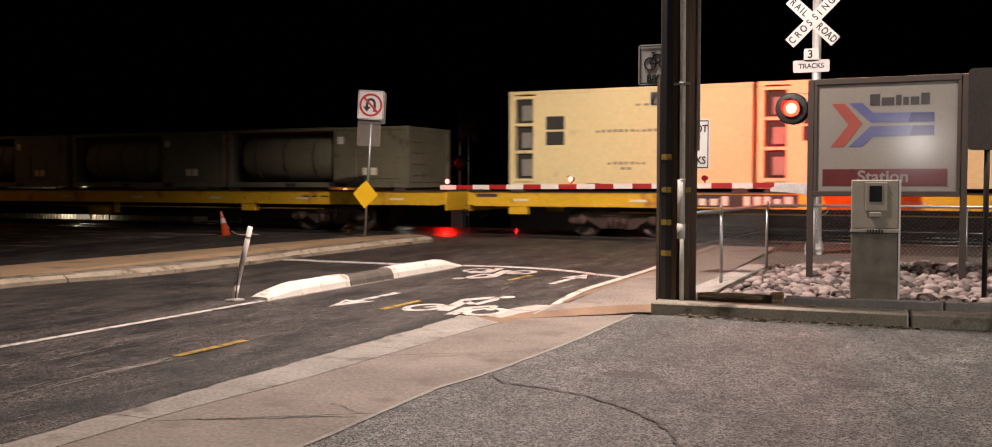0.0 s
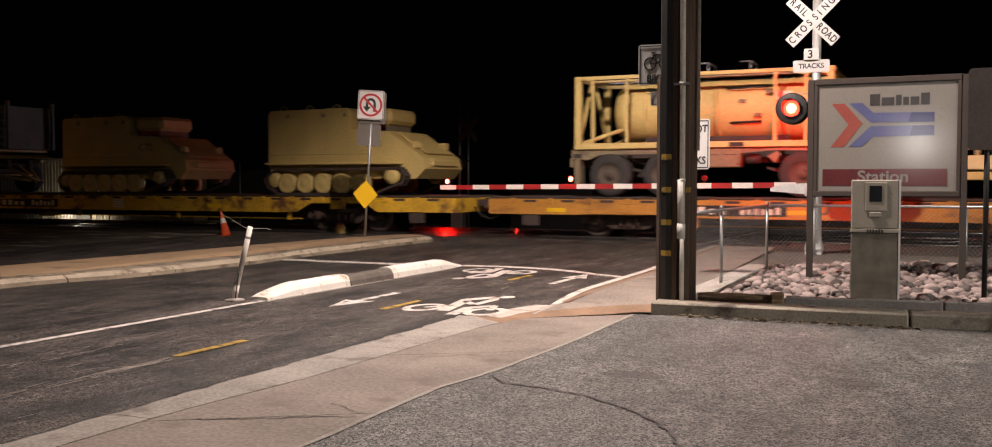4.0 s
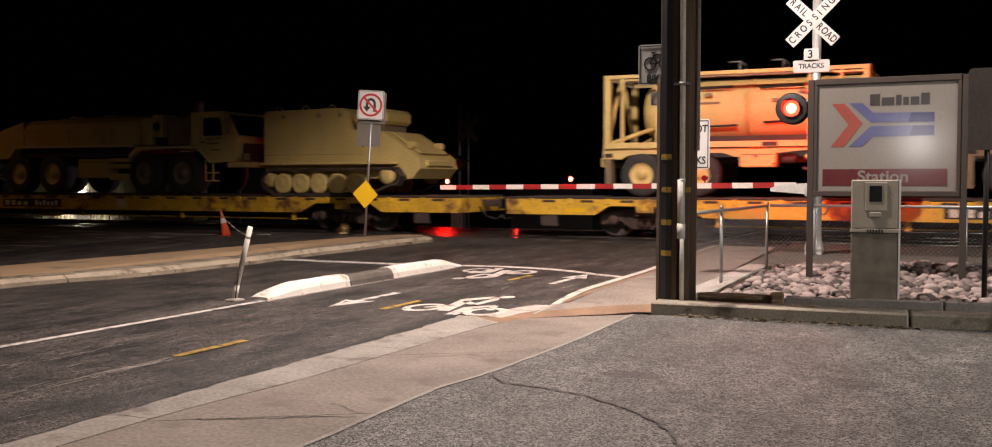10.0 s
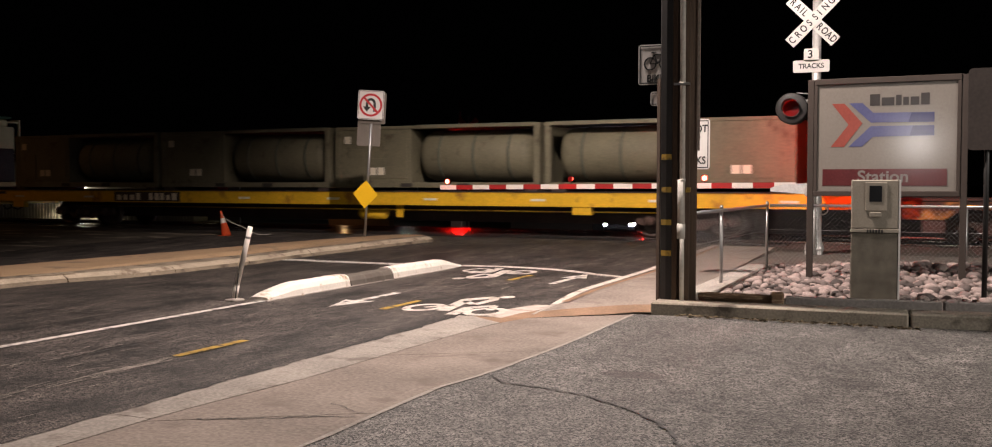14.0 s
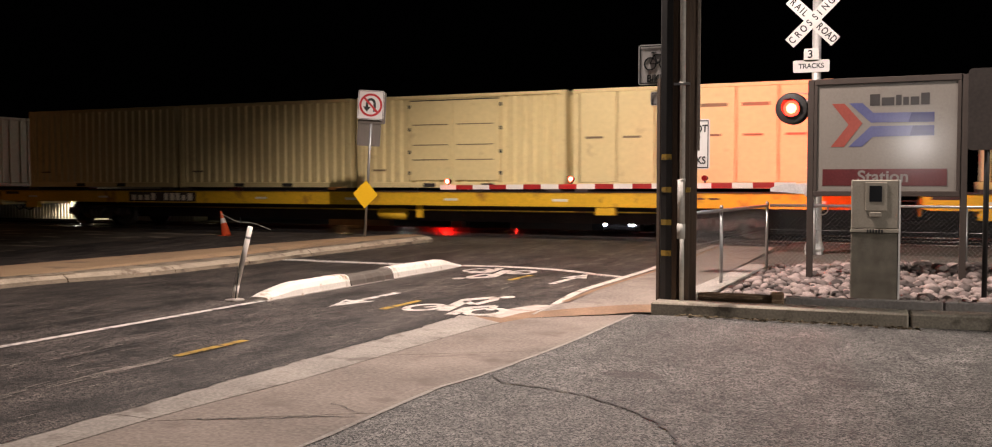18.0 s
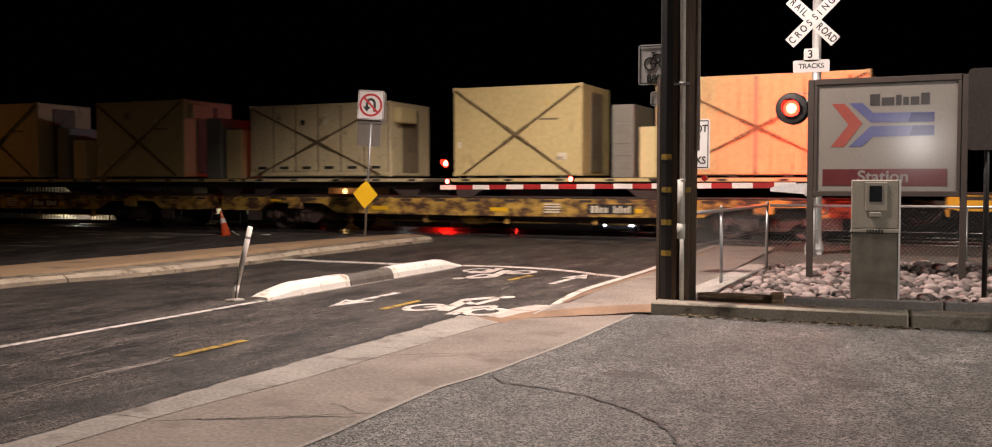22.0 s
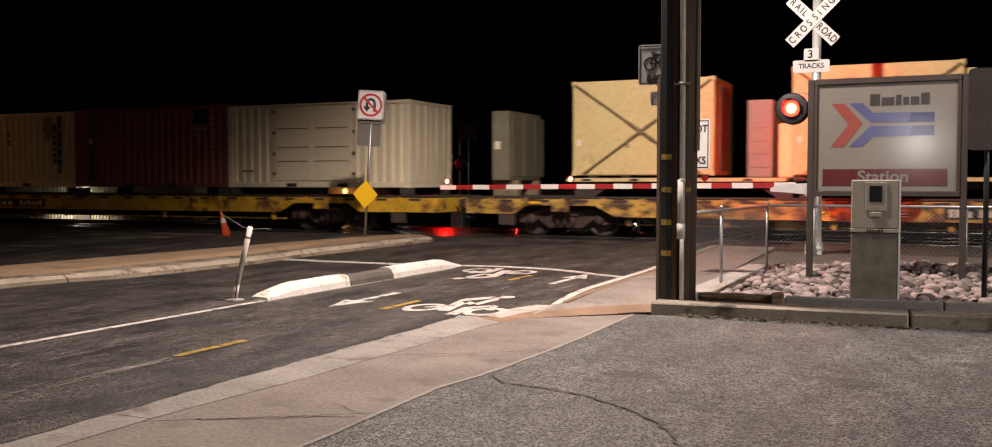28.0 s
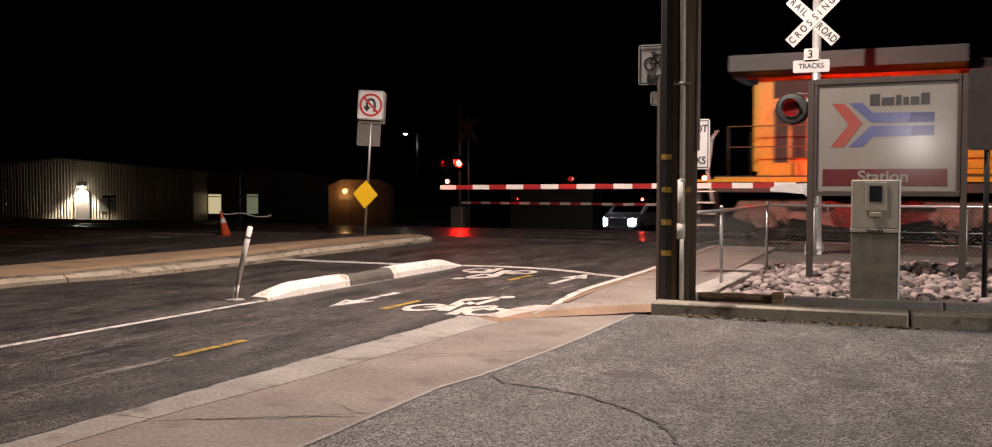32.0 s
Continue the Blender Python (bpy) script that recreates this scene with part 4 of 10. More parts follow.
def arm_light(parent, x, y, z, phase):
    lt = part("arm_lamp", rod(bmesh.new(), (x, y + 0.05, z), (x, y - 0.045, z), 0.055, 14), BLACK_PAINT, parent, "small red gate arm lamp")
    bm = lathe(bmesh.new(), [(-0.05, 0.003), (-0.045, 0.035), (-0.03, 0.05)], "y", 14, (x, y - 0.02, z), False)
    part("lens", bm, LENS_SMALL, lt)
    part("bracket", box(bmesh.new(), x - 0.012, x + 0.012, y - 0.01, y + 0.01, z - 0.10, z), BLACK_PAINT, lt)
    if phase is not None:
        # added cover swings over the lens to show it unlit
        bm = rod(bmesh.new(), (0, 0, -0.058), (0, -0.012, -0.058), 0.056, 14)
        lid = part("lens_lid", bm, LENS_OFF, lt, at=pose(x, y - 0.076, z + 0.058))
        LAMP_BLINK.append((lid, Vector((x, y - 0.076, z + 0.058)), -1, phase))


arm_light(ga, -7.66, -0.12, 1.435, None)
arm_light(ga, -4.72, -0.12, 1.485, 0)
arm_light(ga, -1.88, -0.12, 1.50, 1)

# far gate and signal across the tracks
fs = thing("far_crossing_signal", "dark crossing signal mast beyond the tracks", "crossing signal", (-16.95, 34.0, -0.36))
part("mast", rod(bmesh.new(), (0, 0, 0), (0, 0, 5.1), 0.055), GALV, fs)
for roll, y in ((45, 0.06), (-45, 0.075)):
    part("crossbuck_blade", box(bmesh.new(), -0.61, 0.61, -0.004, 0.004, -0.115, 0.115), SIGN_BACK, fs, at=pose(0.33, y, 3.95, 0, roll, 62))
part("sign_post", rod(bmesh.new(), (0.33, 0.1, 0), (0.33, 0.1, 4.5), 0.04), GALV, fs)
part("cross_tube", rod(bmesh.new(), (-0.6, 0, 2.75), (0.4, 0, 2.75), 0.035), BLACK_PAINT, fs)
signal_head(fs, -0.53, -0.1, 2.65, -1, 0, 3)
signal_head(fs, 0.05, -0.12, 2.65, -1, 1, 3)
fg = thing("far_crossing_gate", "lowered striped gate arm beyond the tracks", "crossing gate", (-16.7, 33.7, -0.36))
part("gate_motor", box(bmesh.new(), -0.4, 0.1, -0.2, 0.2, 0, 1.0, 0.03), GALV, fg, "grey steel gate motor box")
for k in range(20):
    part("arm_stripe", box(bmesh.new(), 0.1 + k * 0.4, 0.1 + (k + 1) * 0.4, -0.235, -0.205, 1.09, 1.18), ARM_RED if k % 2 else ARM_WHITE, fg)
arm_light(fg, 2.38, -0.22, 1.31, 0)
arm_light(fg, 7.2, -0.22, 1.31, 1)
bm = box(bmesh.new(), -16.2, -12.6, 37.2, 38.6, grade(38) - 0.02, grade(38) + 2.0, 0.03)
solid("signal_cabinet", bm, BLACK_PAINT, "dark equipment cabinet beyond the tracks", "cabinet")

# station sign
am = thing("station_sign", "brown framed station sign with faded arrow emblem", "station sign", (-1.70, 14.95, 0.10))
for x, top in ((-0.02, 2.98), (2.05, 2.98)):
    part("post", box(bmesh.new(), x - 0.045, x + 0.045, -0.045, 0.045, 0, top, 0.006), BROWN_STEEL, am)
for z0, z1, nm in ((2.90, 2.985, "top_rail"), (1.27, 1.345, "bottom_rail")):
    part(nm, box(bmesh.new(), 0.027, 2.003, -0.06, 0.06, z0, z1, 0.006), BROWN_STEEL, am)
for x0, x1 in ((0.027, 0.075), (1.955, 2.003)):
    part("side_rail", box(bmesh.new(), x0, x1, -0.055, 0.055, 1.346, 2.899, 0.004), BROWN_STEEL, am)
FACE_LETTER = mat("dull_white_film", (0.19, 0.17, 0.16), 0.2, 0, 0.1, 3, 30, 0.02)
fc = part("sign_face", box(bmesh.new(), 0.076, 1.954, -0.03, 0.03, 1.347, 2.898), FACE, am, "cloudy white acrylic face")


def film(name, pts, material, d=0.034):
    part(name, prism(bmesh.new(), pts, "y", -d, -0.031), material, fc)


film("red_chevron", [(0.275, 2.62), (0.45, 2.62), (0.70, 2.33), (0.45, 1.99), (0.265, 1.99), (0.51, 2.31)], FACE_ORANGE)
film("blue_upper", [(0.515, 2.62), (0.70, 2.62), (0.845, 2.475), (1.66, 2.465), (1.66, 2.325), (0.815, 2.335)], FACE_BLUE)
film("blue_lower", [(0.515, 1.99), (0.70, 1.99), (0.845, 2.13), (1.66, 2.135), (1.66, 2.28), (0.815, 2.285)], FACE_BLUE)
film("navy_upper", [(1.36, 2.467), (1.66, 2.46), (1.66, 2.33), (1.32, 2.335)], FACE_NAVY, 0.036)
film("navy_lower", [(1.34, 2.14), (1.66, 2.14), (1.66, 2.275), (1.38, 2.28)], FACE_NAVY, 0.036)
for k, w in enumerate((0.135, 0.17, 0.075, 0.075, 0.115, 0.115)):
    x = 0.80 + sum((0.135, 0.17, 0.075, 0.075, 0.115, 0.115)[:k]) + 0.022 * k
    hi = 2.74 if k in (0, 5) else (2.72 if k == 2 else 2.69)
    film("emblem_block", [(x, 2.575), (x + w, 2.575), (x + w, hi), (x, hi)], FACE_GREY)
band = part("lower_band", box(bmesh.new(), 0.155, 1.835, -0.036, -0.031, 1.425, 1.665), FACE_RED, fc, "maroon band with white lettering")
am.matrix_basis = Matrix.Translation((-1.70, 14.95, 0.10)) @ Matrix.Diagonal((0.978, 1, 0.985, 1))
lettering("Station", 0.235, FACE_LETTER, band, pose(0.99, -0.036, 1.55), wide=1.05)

# pay machine on its plinth
pay = thing("pay_station", "beige parking machine on a pebbled concrete plinth", "parking machine", (-0.96, 12.45, 0.09))
bm = bmesh.new()
box(bm, 0, 0.53, 0, 0.36, 0, 0.86, 0.012)
part("plinth", bm, PEBBLE_BASE, pay, "pebbled concrete plinth")
bm = bmesh.new()
box(bm, -0.006, 0.536, -0.006, 0.37, 0.862, 0.905, 0.004)
part("collar", bm, BEIGE_PAINT, pay)
cab = part("cabinet", box(bmesh.new(), 0.0, 0.53, -0.004, 0.36, 0.907, 1.49, 0.012), BEIGE_PAINT, pay, "beige painted steel cabinet")
part("bezel", box(bmesh.new(), 0.16, 0.40, -0.014, -0.004, 1.12, 1.46, 0.004), BEIGE_PAINT, cab)
part("screen", box(bmesh.new(), 0.205, 0.345, -0.018, -0.0145, 1.23, 1.42), DARK_GLASS, cab, "dark recessed screen")
part("coin_tray", box(bmesh.new(), 0.21, 0.34, -0.020, -0.0045, 1.05, 1.105, 0.005), BEIGE_PAINT, cab)
bm = bmesh.new()
for k in range(6):
    box(bm, 0.18 + k * 0.032, 0.20 + k * 0.032, -0.009, -0.0065, 0.862, 0.90)
part("number_bars", bm, SIGN_BLACK, cab)
# white strip stands in for lamp light on the machine's right side
part("edge_strip", box(bmesh.new(), 0.531, 0.552, -0.004, 0.03, 0.0, 1.49), SIGN_WHITE, pay, "white strip standing in for the lit right side")

bm = bmesh.new()
lg = [[bm.verts.new((x, math.cos(a) * r * 1.15, 0.06 + math.sin(a) * r)) for a in [j * math.tau / 10 for j in range(10)]] for x, r in ((0.0, 0.045), (0.10, 0.058), (0.3, 0.054), (0.6, 0.062), (0.8, 0.056), (0.94, 0.058))]
for p, q in zip(lg, lg[1:]):
    for j in range(10):
        bm.faces.new((p[j], p[(j + 1) % 10], q[(j + 1) % 10], q[j]))
bm.faces.new(lg[0])
bm.faces.new(lg[-1])
solid("split_log", bm, LOG, "split dark timber lying behind the kerb", "timber", at=pose(-2.66, 11.90, 0.10, 0, 0, -4))
bm = box(bmesh.new(), 0, 0.15, -0.08, 0.08, 0, 0.155, 0.02)
solid("timber_block", bm, LOG, "dark timber block at the beam's end", "timber", at=pose(-1.79, 11.80, 0.10, 0, 0, 5))
bm = bmesh.new()
box(bm, 0, 1.70, -0.06, 0.06, 0, 0.112, 0.012)
solid("edging_beam", bm, BEAM, "dark weathered edging beam before the cobbles", "edging beam", "", "edging beams", at=pose(-1.63, 11.84, 0.097, 0, 0, 7.5))
bm = bmesh.new()
box(bm, 0, 3.2, -0.06, 0.06, 0, 0.112, 0.012)
solid("edging_beam", bm, BEAM, "dark weathered edging beam before the cobbles", "edging beam", "", "edging beams", at=pose(0.07, 12.065, 0.097, 0, 0, 7.5))

ps = thing("sign_back", "brown back of a sign on a dark post", "traffic sign", (0.55, 12.75, 0.09))
part("post", rod(bmesh.new(), (-0.05, 0, 0), (-0.05, 0, 2.7), 0.03), BLACK_PAINT, ps)
part("plate", sign_plate(0.60, 0.95, 0.02, 0.05), SIGN_REAR, ps, at=pose(0.04, -0.04, 2.31))

# chain-link fence
def fence_run(fe, x0, y0, x1, y1, z, h):
    v = Vector((x1 - x0, y1 - y0, 0))
    ln = v.length
    d = v / ln
    bm = bmesh.new()
    s = 0.075
    for sgn in (1, -1):
        k = -int(h / s)
        while k * s < ln + h:
            # one diagonal wire, clipped to the run
            a0, b0 = k * s, 0.0
            a1, b1 = k * s + h * sgn, h
            lo, hi = 0.0, 1.0
            da = a1 - a0
            for bound, s2 in ((0.0, 1), (ln, -1)):
                if abs(da) > 1e-6:
                    t = (bound - a0) / da
                    if (da > 0) == (s2 > 0):
                        lo = max(lo, t)
                    else:
                        hi = min(hi, t)
            if hi > lo + 0.02:
                p = Vector((x0, y0, z)) + d * (a0 + da * lo) + Vector((0, 0, h * lo))
                q = Vector((x0, y0, z)) + d * (a0 + da * hi) + Vector((0, 0, h * hi))
                rod(bm, p, q, 0.0017, 3)
            k += 1
            if sgn < 0 and k * s > ln + h:
                break
    part("chain_link", bm, GALV, fe, "galvanised diamond wire mesh")
    part("top_rail", rod(bmesh.new(), (x0, y0, z + h), (x1, y1, z + h), 0.024), GALV, fe)
    part("tension_wire", rod(bmesh.new(), (x0, y0, z + h * 0.595), (x1, y1, z + h * 0.595), 0.003, 6), GALV, fe)


fe = thing("chain_link_fence", "low galvanised chain-link fence beside the walk", "fence", (0, 0, 0))
fence_run(fe, -2.86, 12.25, -2.66, 17.05, 0.125, 1.03)
for x, y in ((-2.85, 12.27), (-2.79, 13.86), (-2.66, 17.05)):
    bm = rod(bmesh.new(), (x, y, 0.0), (x, y, 1.19), 0.024)
    lathe(bm, [(1.19, 0.03), (1.21, 0.028), (1.23, 0.012)], "z", 10, (x, y, 0))
    part("post", bm, GALV, fe)
fe = thing("chain_link_fence", "low galvanised chain-link fence along the tracks", "fence", (0, 0, 0))
fence_run(fe, -2.62, 17.1, 9.0, 17.1, 0.14, 1.02)
for k in range(1, 5):
    part("post", rod(bmesh.new(), (-2.50 + 2.9 * k, 17.12, 0.0), (-2.50 + 2.9 * k, 17.12, 1.16), 0.024), GALV, fe)

# leaning post and low barrier in the street
dp = thing("bent_marker_post", "bent white plastic marker post by the lane line", "marker post", (-8.42, 10.25, 0.0))
part("base", lathe(bmesh.new(), [(0.0, 0.13), (0.015, 0.12), (0.03, 0.045)], "z", 16), CONC_GUT, dp)
part("foot_sleeve", rod(bmesh.new(), (0, 0, 0.02), (0.03, 0.014, 0.2), 0.036), ARM_WHITE, dp)
part("dark_stripe", rod(bmesh.new(), (0.030, -0.021, 0.03), (0.075, -0.004, 0.36), 0.008, 6), BLACK_PAINT, dp)
part("tube", rod(bmesh.new(), (0.03, 0.014, 0.2), (0.20, 0.09, 0.97), 0.034, 14), ARM_WHITE, dp, "scuffed white plastic tube")
bm = rod(bmesh.new(), (0.165, 0.074, 0.815), (0.172, 0.077, 0.845), 0.0355, 14)
part("grey_band", bm, GALV, dp)


def stop_bar(y0, y1, h, nose=False, fall=False, seed=0):
    """A worn kerb bar along y with a ramped nose and an uneven top."""
    bm = bmesh.new()
    n = 16
    rings = []
    for k in range(n + 1):
        f = k / n
        top = h * (0.25 + 0.75 * min(1.0, f / 0.38) ** 0.7 if nose else 1.0)
        if fall:
            top *= 1.0 - 0.75 * max(0.0, (f - 0.72) / 0.28)
        top += 0.014 * noise.noise(Vector((f * 7, seed, 0.5)))
        ring = []
        for x, z in ((-0.17, -0.05), (-0.16, top * 0.55), (-0.12, top * 0.9), (-0.05, top), (0.05, top), (0.11, top * 0.86), (0.15, top * 0.5), (0.17, -0.05)):
            ring.append(bm.verts.new((-8.10 + x + 0.018 * noise.noise(Vector((f * 9, x * 8, seed))), y0 + (y1 - y0) * f, z)))
        rings.append(ring)
    for a, b in zip(rings, rings[1:]):
        for k in range(7):
            bm.faces.new((a[k], a[k + 1], b[k + 1], b[k]))
    bm.faces.new(rings[0])
    bm.faces.new(rings[-1][::-1])
    return bm


kb = thing("lane_separator", "chipped white-painted concrete lane separator", "kerb bar", (0, 0, 0))
part("bar", stop_bar(10.35, 12.3, 0.185, True, seed=1), STOP_WHITE, kb)
part("bar", stop_bar(12.31, 13.55, 0.165, seed=2), STOP_BARE, kb, "bare unpainted dark bar")
part("bar", stop_bar(13.56, 16.05, 0.185, False, True, seed=3), STOP_WHITE, kb)
bm = bmesh.new()
box(bm, -8.16, -7.93, 10.3, 15.95, -0.03, 0.012, 0.006)
part("mortar_bed", bm, CONC_GUT, kb)

cn = thing("traffic_cone", "faded orange traffic cone with white collar", "traffic cone", (-17.2, 20.65, 0.115))
part("foot", box(bmesh.new(), -0.18, 0.18, -0.18, 0.18, 0, 0.03, 0.01), ORANGE, cn)
part("cone", lathe(bmesh.new(), [(0.03, 0.13), (0.68, 0.03), (0.70, 0.025)], "z", 16), ORANGE, cn, at=pose(0, 0, 0, 0, -16, 0))
part("collar", lathe(bmesh.new(), [(0.36, 0.083), (0.50, 0.061)], "z", 16, close=False), ARM_WHITE, cn, at=pose(0, 0, 0, 0, -16, 0))
TAPES = []
tp = thing("caution_tape", "loose pale tape fluttering from the cone", "tape", (-17.33, 20.6, 0.72))
for k in range(10):
    bm = box(bmesh.new(), 0, 0.135, -0.002, 0.002, -0.008, 0.008)
    TAPES.append(part("tape_piece", bm, TAPE, tp, at=pose(0.12 * k, 0.054 * k, 0, 0, 0, 24)))

# ---- beyond the tracks ----
METAL_WALL = mat("beige_ribbed_metal", (0.42, 0.36, 0.28), 0.5, 0.2, 0.12, 1, 20, 0.03)
DARK_WALL = mat("dark_wall", (0.10, 0.085, 0.075), 0.8, 0, 0.2, 1, 20, 0.1)
BROWN_WOOD = mat("brown_shed_boards", (0.22, 0.12, 0.06), 0.8, 0, 0.25, 2, 20, 0.1)
WIN_LIT = mat("lit_window", (0.6, 0.55, 0.4), 0.5, 0, 0.1, 3, 30, 0, emit=(1.0, 0.82, 0.48), power=0.55)
WIN_DIM = mat("dim_window", (0.4, 0.4, 0.3), 0.5, 0, 0.1, 3, 30, 0, emit=(0.8, 0.85, 0.5), power=0.16)
BULB = mat("white_lamp_glow", (0.9, 0.9, 0.8), 0.4, 0, 0, 3, 30, 0, emit=(1.0, 0.95, 0.82), power=30)
BULB_WARM = mat("warm_lamp_glow", (0.9, 0.8, 0.6), 0.4, 0, 0, 3, 30, 0, emit=(1.0, 0.62, 0.25), power=0.9)

bd = thing("metal_building", "low beige ribbed metal building with a lit doorway", "building", (-51.6, 45.8, -1.02), rz=24.37)
bm = bmesh.new()
prism(bm, [(-8.6, 0), (8.6, 0), (8.6, 3.25), (0, 4.05), (-8.6, 3.25)], "y", 0, 14)
part("wall", bm, METAL_WALL, bd)
bm = bmesh.new()
for k in range(86):
    x = -8.5 + k * 0.2
    h = 3.25 + 0.8 * (1 - abs(x) / 8.6) - 0.06
    prism(bm, [(x - 0.03, -0.03), (x + 0.03, -0.03), (x + 0.06, 0.0), (x - 0.06, 0.0)], "z", 0.0, h)
part("wall_ribs", bm, METAL_WALL, bd)
bm = bmesh.new()
for s in (-1, 1):
    prism(bm, [(0, 4.06), (0, 4.14), (s * 8.8, 3.32), (s * 8.8, 3.24)], "y", -0.2, 14.2)
part("roof", bm, BEIGE_PAINT, bd)
dr = part("door", box(bmesh.new(), 1.05, 1.95, -0.09, -0.03, 0.0, 2.05, 0.01), DARK_WALL, bd, "dark doorway door")
part("door_frame", box(bmesh.new(), 0.97, 1.05, -0.1, -0.03, 0.0, 2.12), BEIGE_PAINT, bd)
lf = part("wall_lamp", box(bmesh.new(), 1.22, 1.72, -0.30, -0.03, 2.32, 2.55, 0.03), BLACK_PAINT, bd)
part("glow", box(bmesh.new(), 1.25, 1.69, -0.29, -0.06, 2.285, 2.318), BULB, lf)
part("notice", box(bmesh.new(), 2.55, 3.6, -0.07, -0.03, 0.7, 1.5, 0.01), DARK_WALL, bd)
DOOR_TURN = Euler((0, 0, radians(24.37))).to_matrix()
DOOR_LAMP = Vector((-51.6, 45.8, -1.02)) + DOOR_TURN @ Vector((1.45, -0.40, 2.25))
lamp("doorway_light", "SPOT", DOOR_LAMP, 1900, (1.0, 0.92, 0.75), 0.10, DOOR_LAMP + DOOR_TURN @ Vector((-0.03, 0.18, -2.25)), 112)
lamp("doorway_light_spill", "POINT", DOOR_LAMP + DOOR_TURN @ Vector((0, -0.5, 0.1)), 11, (1.0, 0.92, 0.75), 0.2)
bm = bmesh.new()
prism(bm, [(0, 0), (9, 0), (9, 2.9), (4.5, 3.5), (0, 2.9)], "y", 0, 9)
ob = thing("dark_house", "dark low house with two lit windows", "house", (-45.84, 51.8, -1.02), rz=24.37)
part("wall", bm, DARK_WALL, ob)
for x, w, m in ((0.95, 0.85, WIN_LIT), (3.55, 0.75, WIN_DIM)):
    wd = part("window", box(bmesh.new(), x - 0.06, x + w + 0.06, -0.05, -0.003, 0.4, 1.82, 0.01), BEIGE_PAINT, ob)
    part("pane", box(bmesh.new(), x, x + w, -0.06, -0.052, 0.46, 1.58), m, wd)
    part("upper_pane", box(bmesh.new(), x, x + w, -0.06, -0.052, 1.64, 1.76), m, wd)
sp = thing("street_sign", "thin signpost beyond the tracks", "street sign", (-29.6, 36.5, -0.5))
part("post", rod(bmesh.new(), (0, 0, 0), (0, 0, 3.0), 0.03), GALV, sp)
part("plate", box(bmesh.new(), 0.02, 0.36, -0.02, 0.0, 1.25, 1.5), SIGN_BACK, sp)
sh = thing("shed", "small brown wooden shed with a wall lamp", "shed", (-30.2, 44.6, -0.98), rz=24.37)
part("wall", prism(bmesh.new(), [(0, 0), (3.3, 0), (3.3, 2.35), (2.6, 2.68), (0.7, 2.68), (0, 2.35)], "y", 0, 2.5), BROWN_WOOD, sh)
for k in range(11):
    part("board", box(bmesh.new(), 0.3 * k + 0.005, 0.3 * k + 0.295, -0.025, -0.003, 0, 2.3, 0.004), BROWN_WOOD, sh)
part("sign_board", box(bmesh.new(), 0.55, 1.35, -0.06, -0.027, 1.6, 1.85), CONC_ISL, sh)
part("wall_lamp", lathe(bmesh.new(), [(-0.2, 0.02), (-0.14, 0.14), (-0.03, 0.17)], "y", 14, (0.92, 0, 2.05)), BULB_WARM, sh)
lamp("shed_light", "POINT", Vector((-30.2, 44.6, -0.98)) + Euler((0, 0, radians(24.37))).to_matrix() @ Vector((0.92, -0.55, 2.0)), 20, (1.0, 0.6, 0.25), 0.1)
sl = thing("far_street_lamp", "distant street lamp on a thin pole", "street lamp", (-43.6, 78.8, -1.0), rz=24.37)
part("pole", rod(bmesh.new(), (0, 0, 0), (0, 0, 7.0), 0.07), GALV, sl)
part("arm", rod(bmesh.new(), (0, 0, 7.0), (-1.1, 0, 7.1), 0.04), GALV, sl)
part("lamp_head", box(bmesh.new(), -1.3, -0.9, -0.1, 0.1, 7.02, 7.14, 0.02), BLACK_PAINT, sl)
part("glow", lathe(bmesh.new(), [(6.88, 0.03), (6.92, 0.14), (7.0, 0.17)], "z", 12, (-1.1, 0, 0)), BULB, sl)
ts = thing("post_sign", "dark T-shaped signpost before the lit door", "sign post", (-45.7, 44.2, -1.02), rz=24.37)
part("post", rod(bmesh.new(), (0, 0, 0), (0, 0, 1.75), 0.05), BLACK_PAINT, ts)
part("board", box(bmesh.new(), -0.38, 0.38, -0.04, 0.04, 1.62, 1.78), BLACK_PAINT, ts)
wl = thing("small_lamp", "small white lamp on a short post", "lamp", (-31.5, 49.85, -1.0))
part("post", rod(bmesh.new(), (0, 0, 0), (0, 0, 2.1), 0.04), BLACK_PAINT, wl)
part("glow", lathe(bmesh.new(), [(2.1, 0.05), (2.2, 0.13), (2.35, 0.12), (2.4, 0.03)], "z", 12), BULB, wl)

# waiting car
CAR_WHITE = mat("white_car_paint", (0.70, 0.70, 0.70), 0.25, 0.1, 0.05, 3, 40, 0, coat=0.5)
HEAD = mat("headlight_glow", (0.9, 0.9, 1.0), 0.3, 0, 0, 3, 40, 0, emit=(0.72, 0.80, 1.0), power=900)
car = thing("waiting_car", "white car waiting with bright headlights on", "car", (-13.85, 44.6, grade(44.9)), rz=-1)
bm = bmesh.new()
prof = [(-0.02, 0.35), (-0.05, 0.62), (0.1, 0.80), (1.2, 0.98), (2.0, 1.45), (3.6, 1.48), (4.45, 1.0), (4.6, 0.9), (4.6, 0.35)]
prism(bm, prof, "x", -0.9, 0.9)
bmesh.ops.bevel(bm, geom=bm.edges[:], offset=0.06, segments=2, affect="EDGES")
part("body", bm, CAR_WHITE, car)
part("windscreen", prism(bmesh.new(), [(1.27, 1.03), (1.96, 1.41), (1.93, 1.43), (1.22, 1.045)], "x", -0.72, 0.72), DARK_GLASS, car)
part("grille", box(bmesh.new(), -0.52, 0.52, -0.10, -0.03, 0.42, 0.80, 0.01), BLACK_PAINT, car)
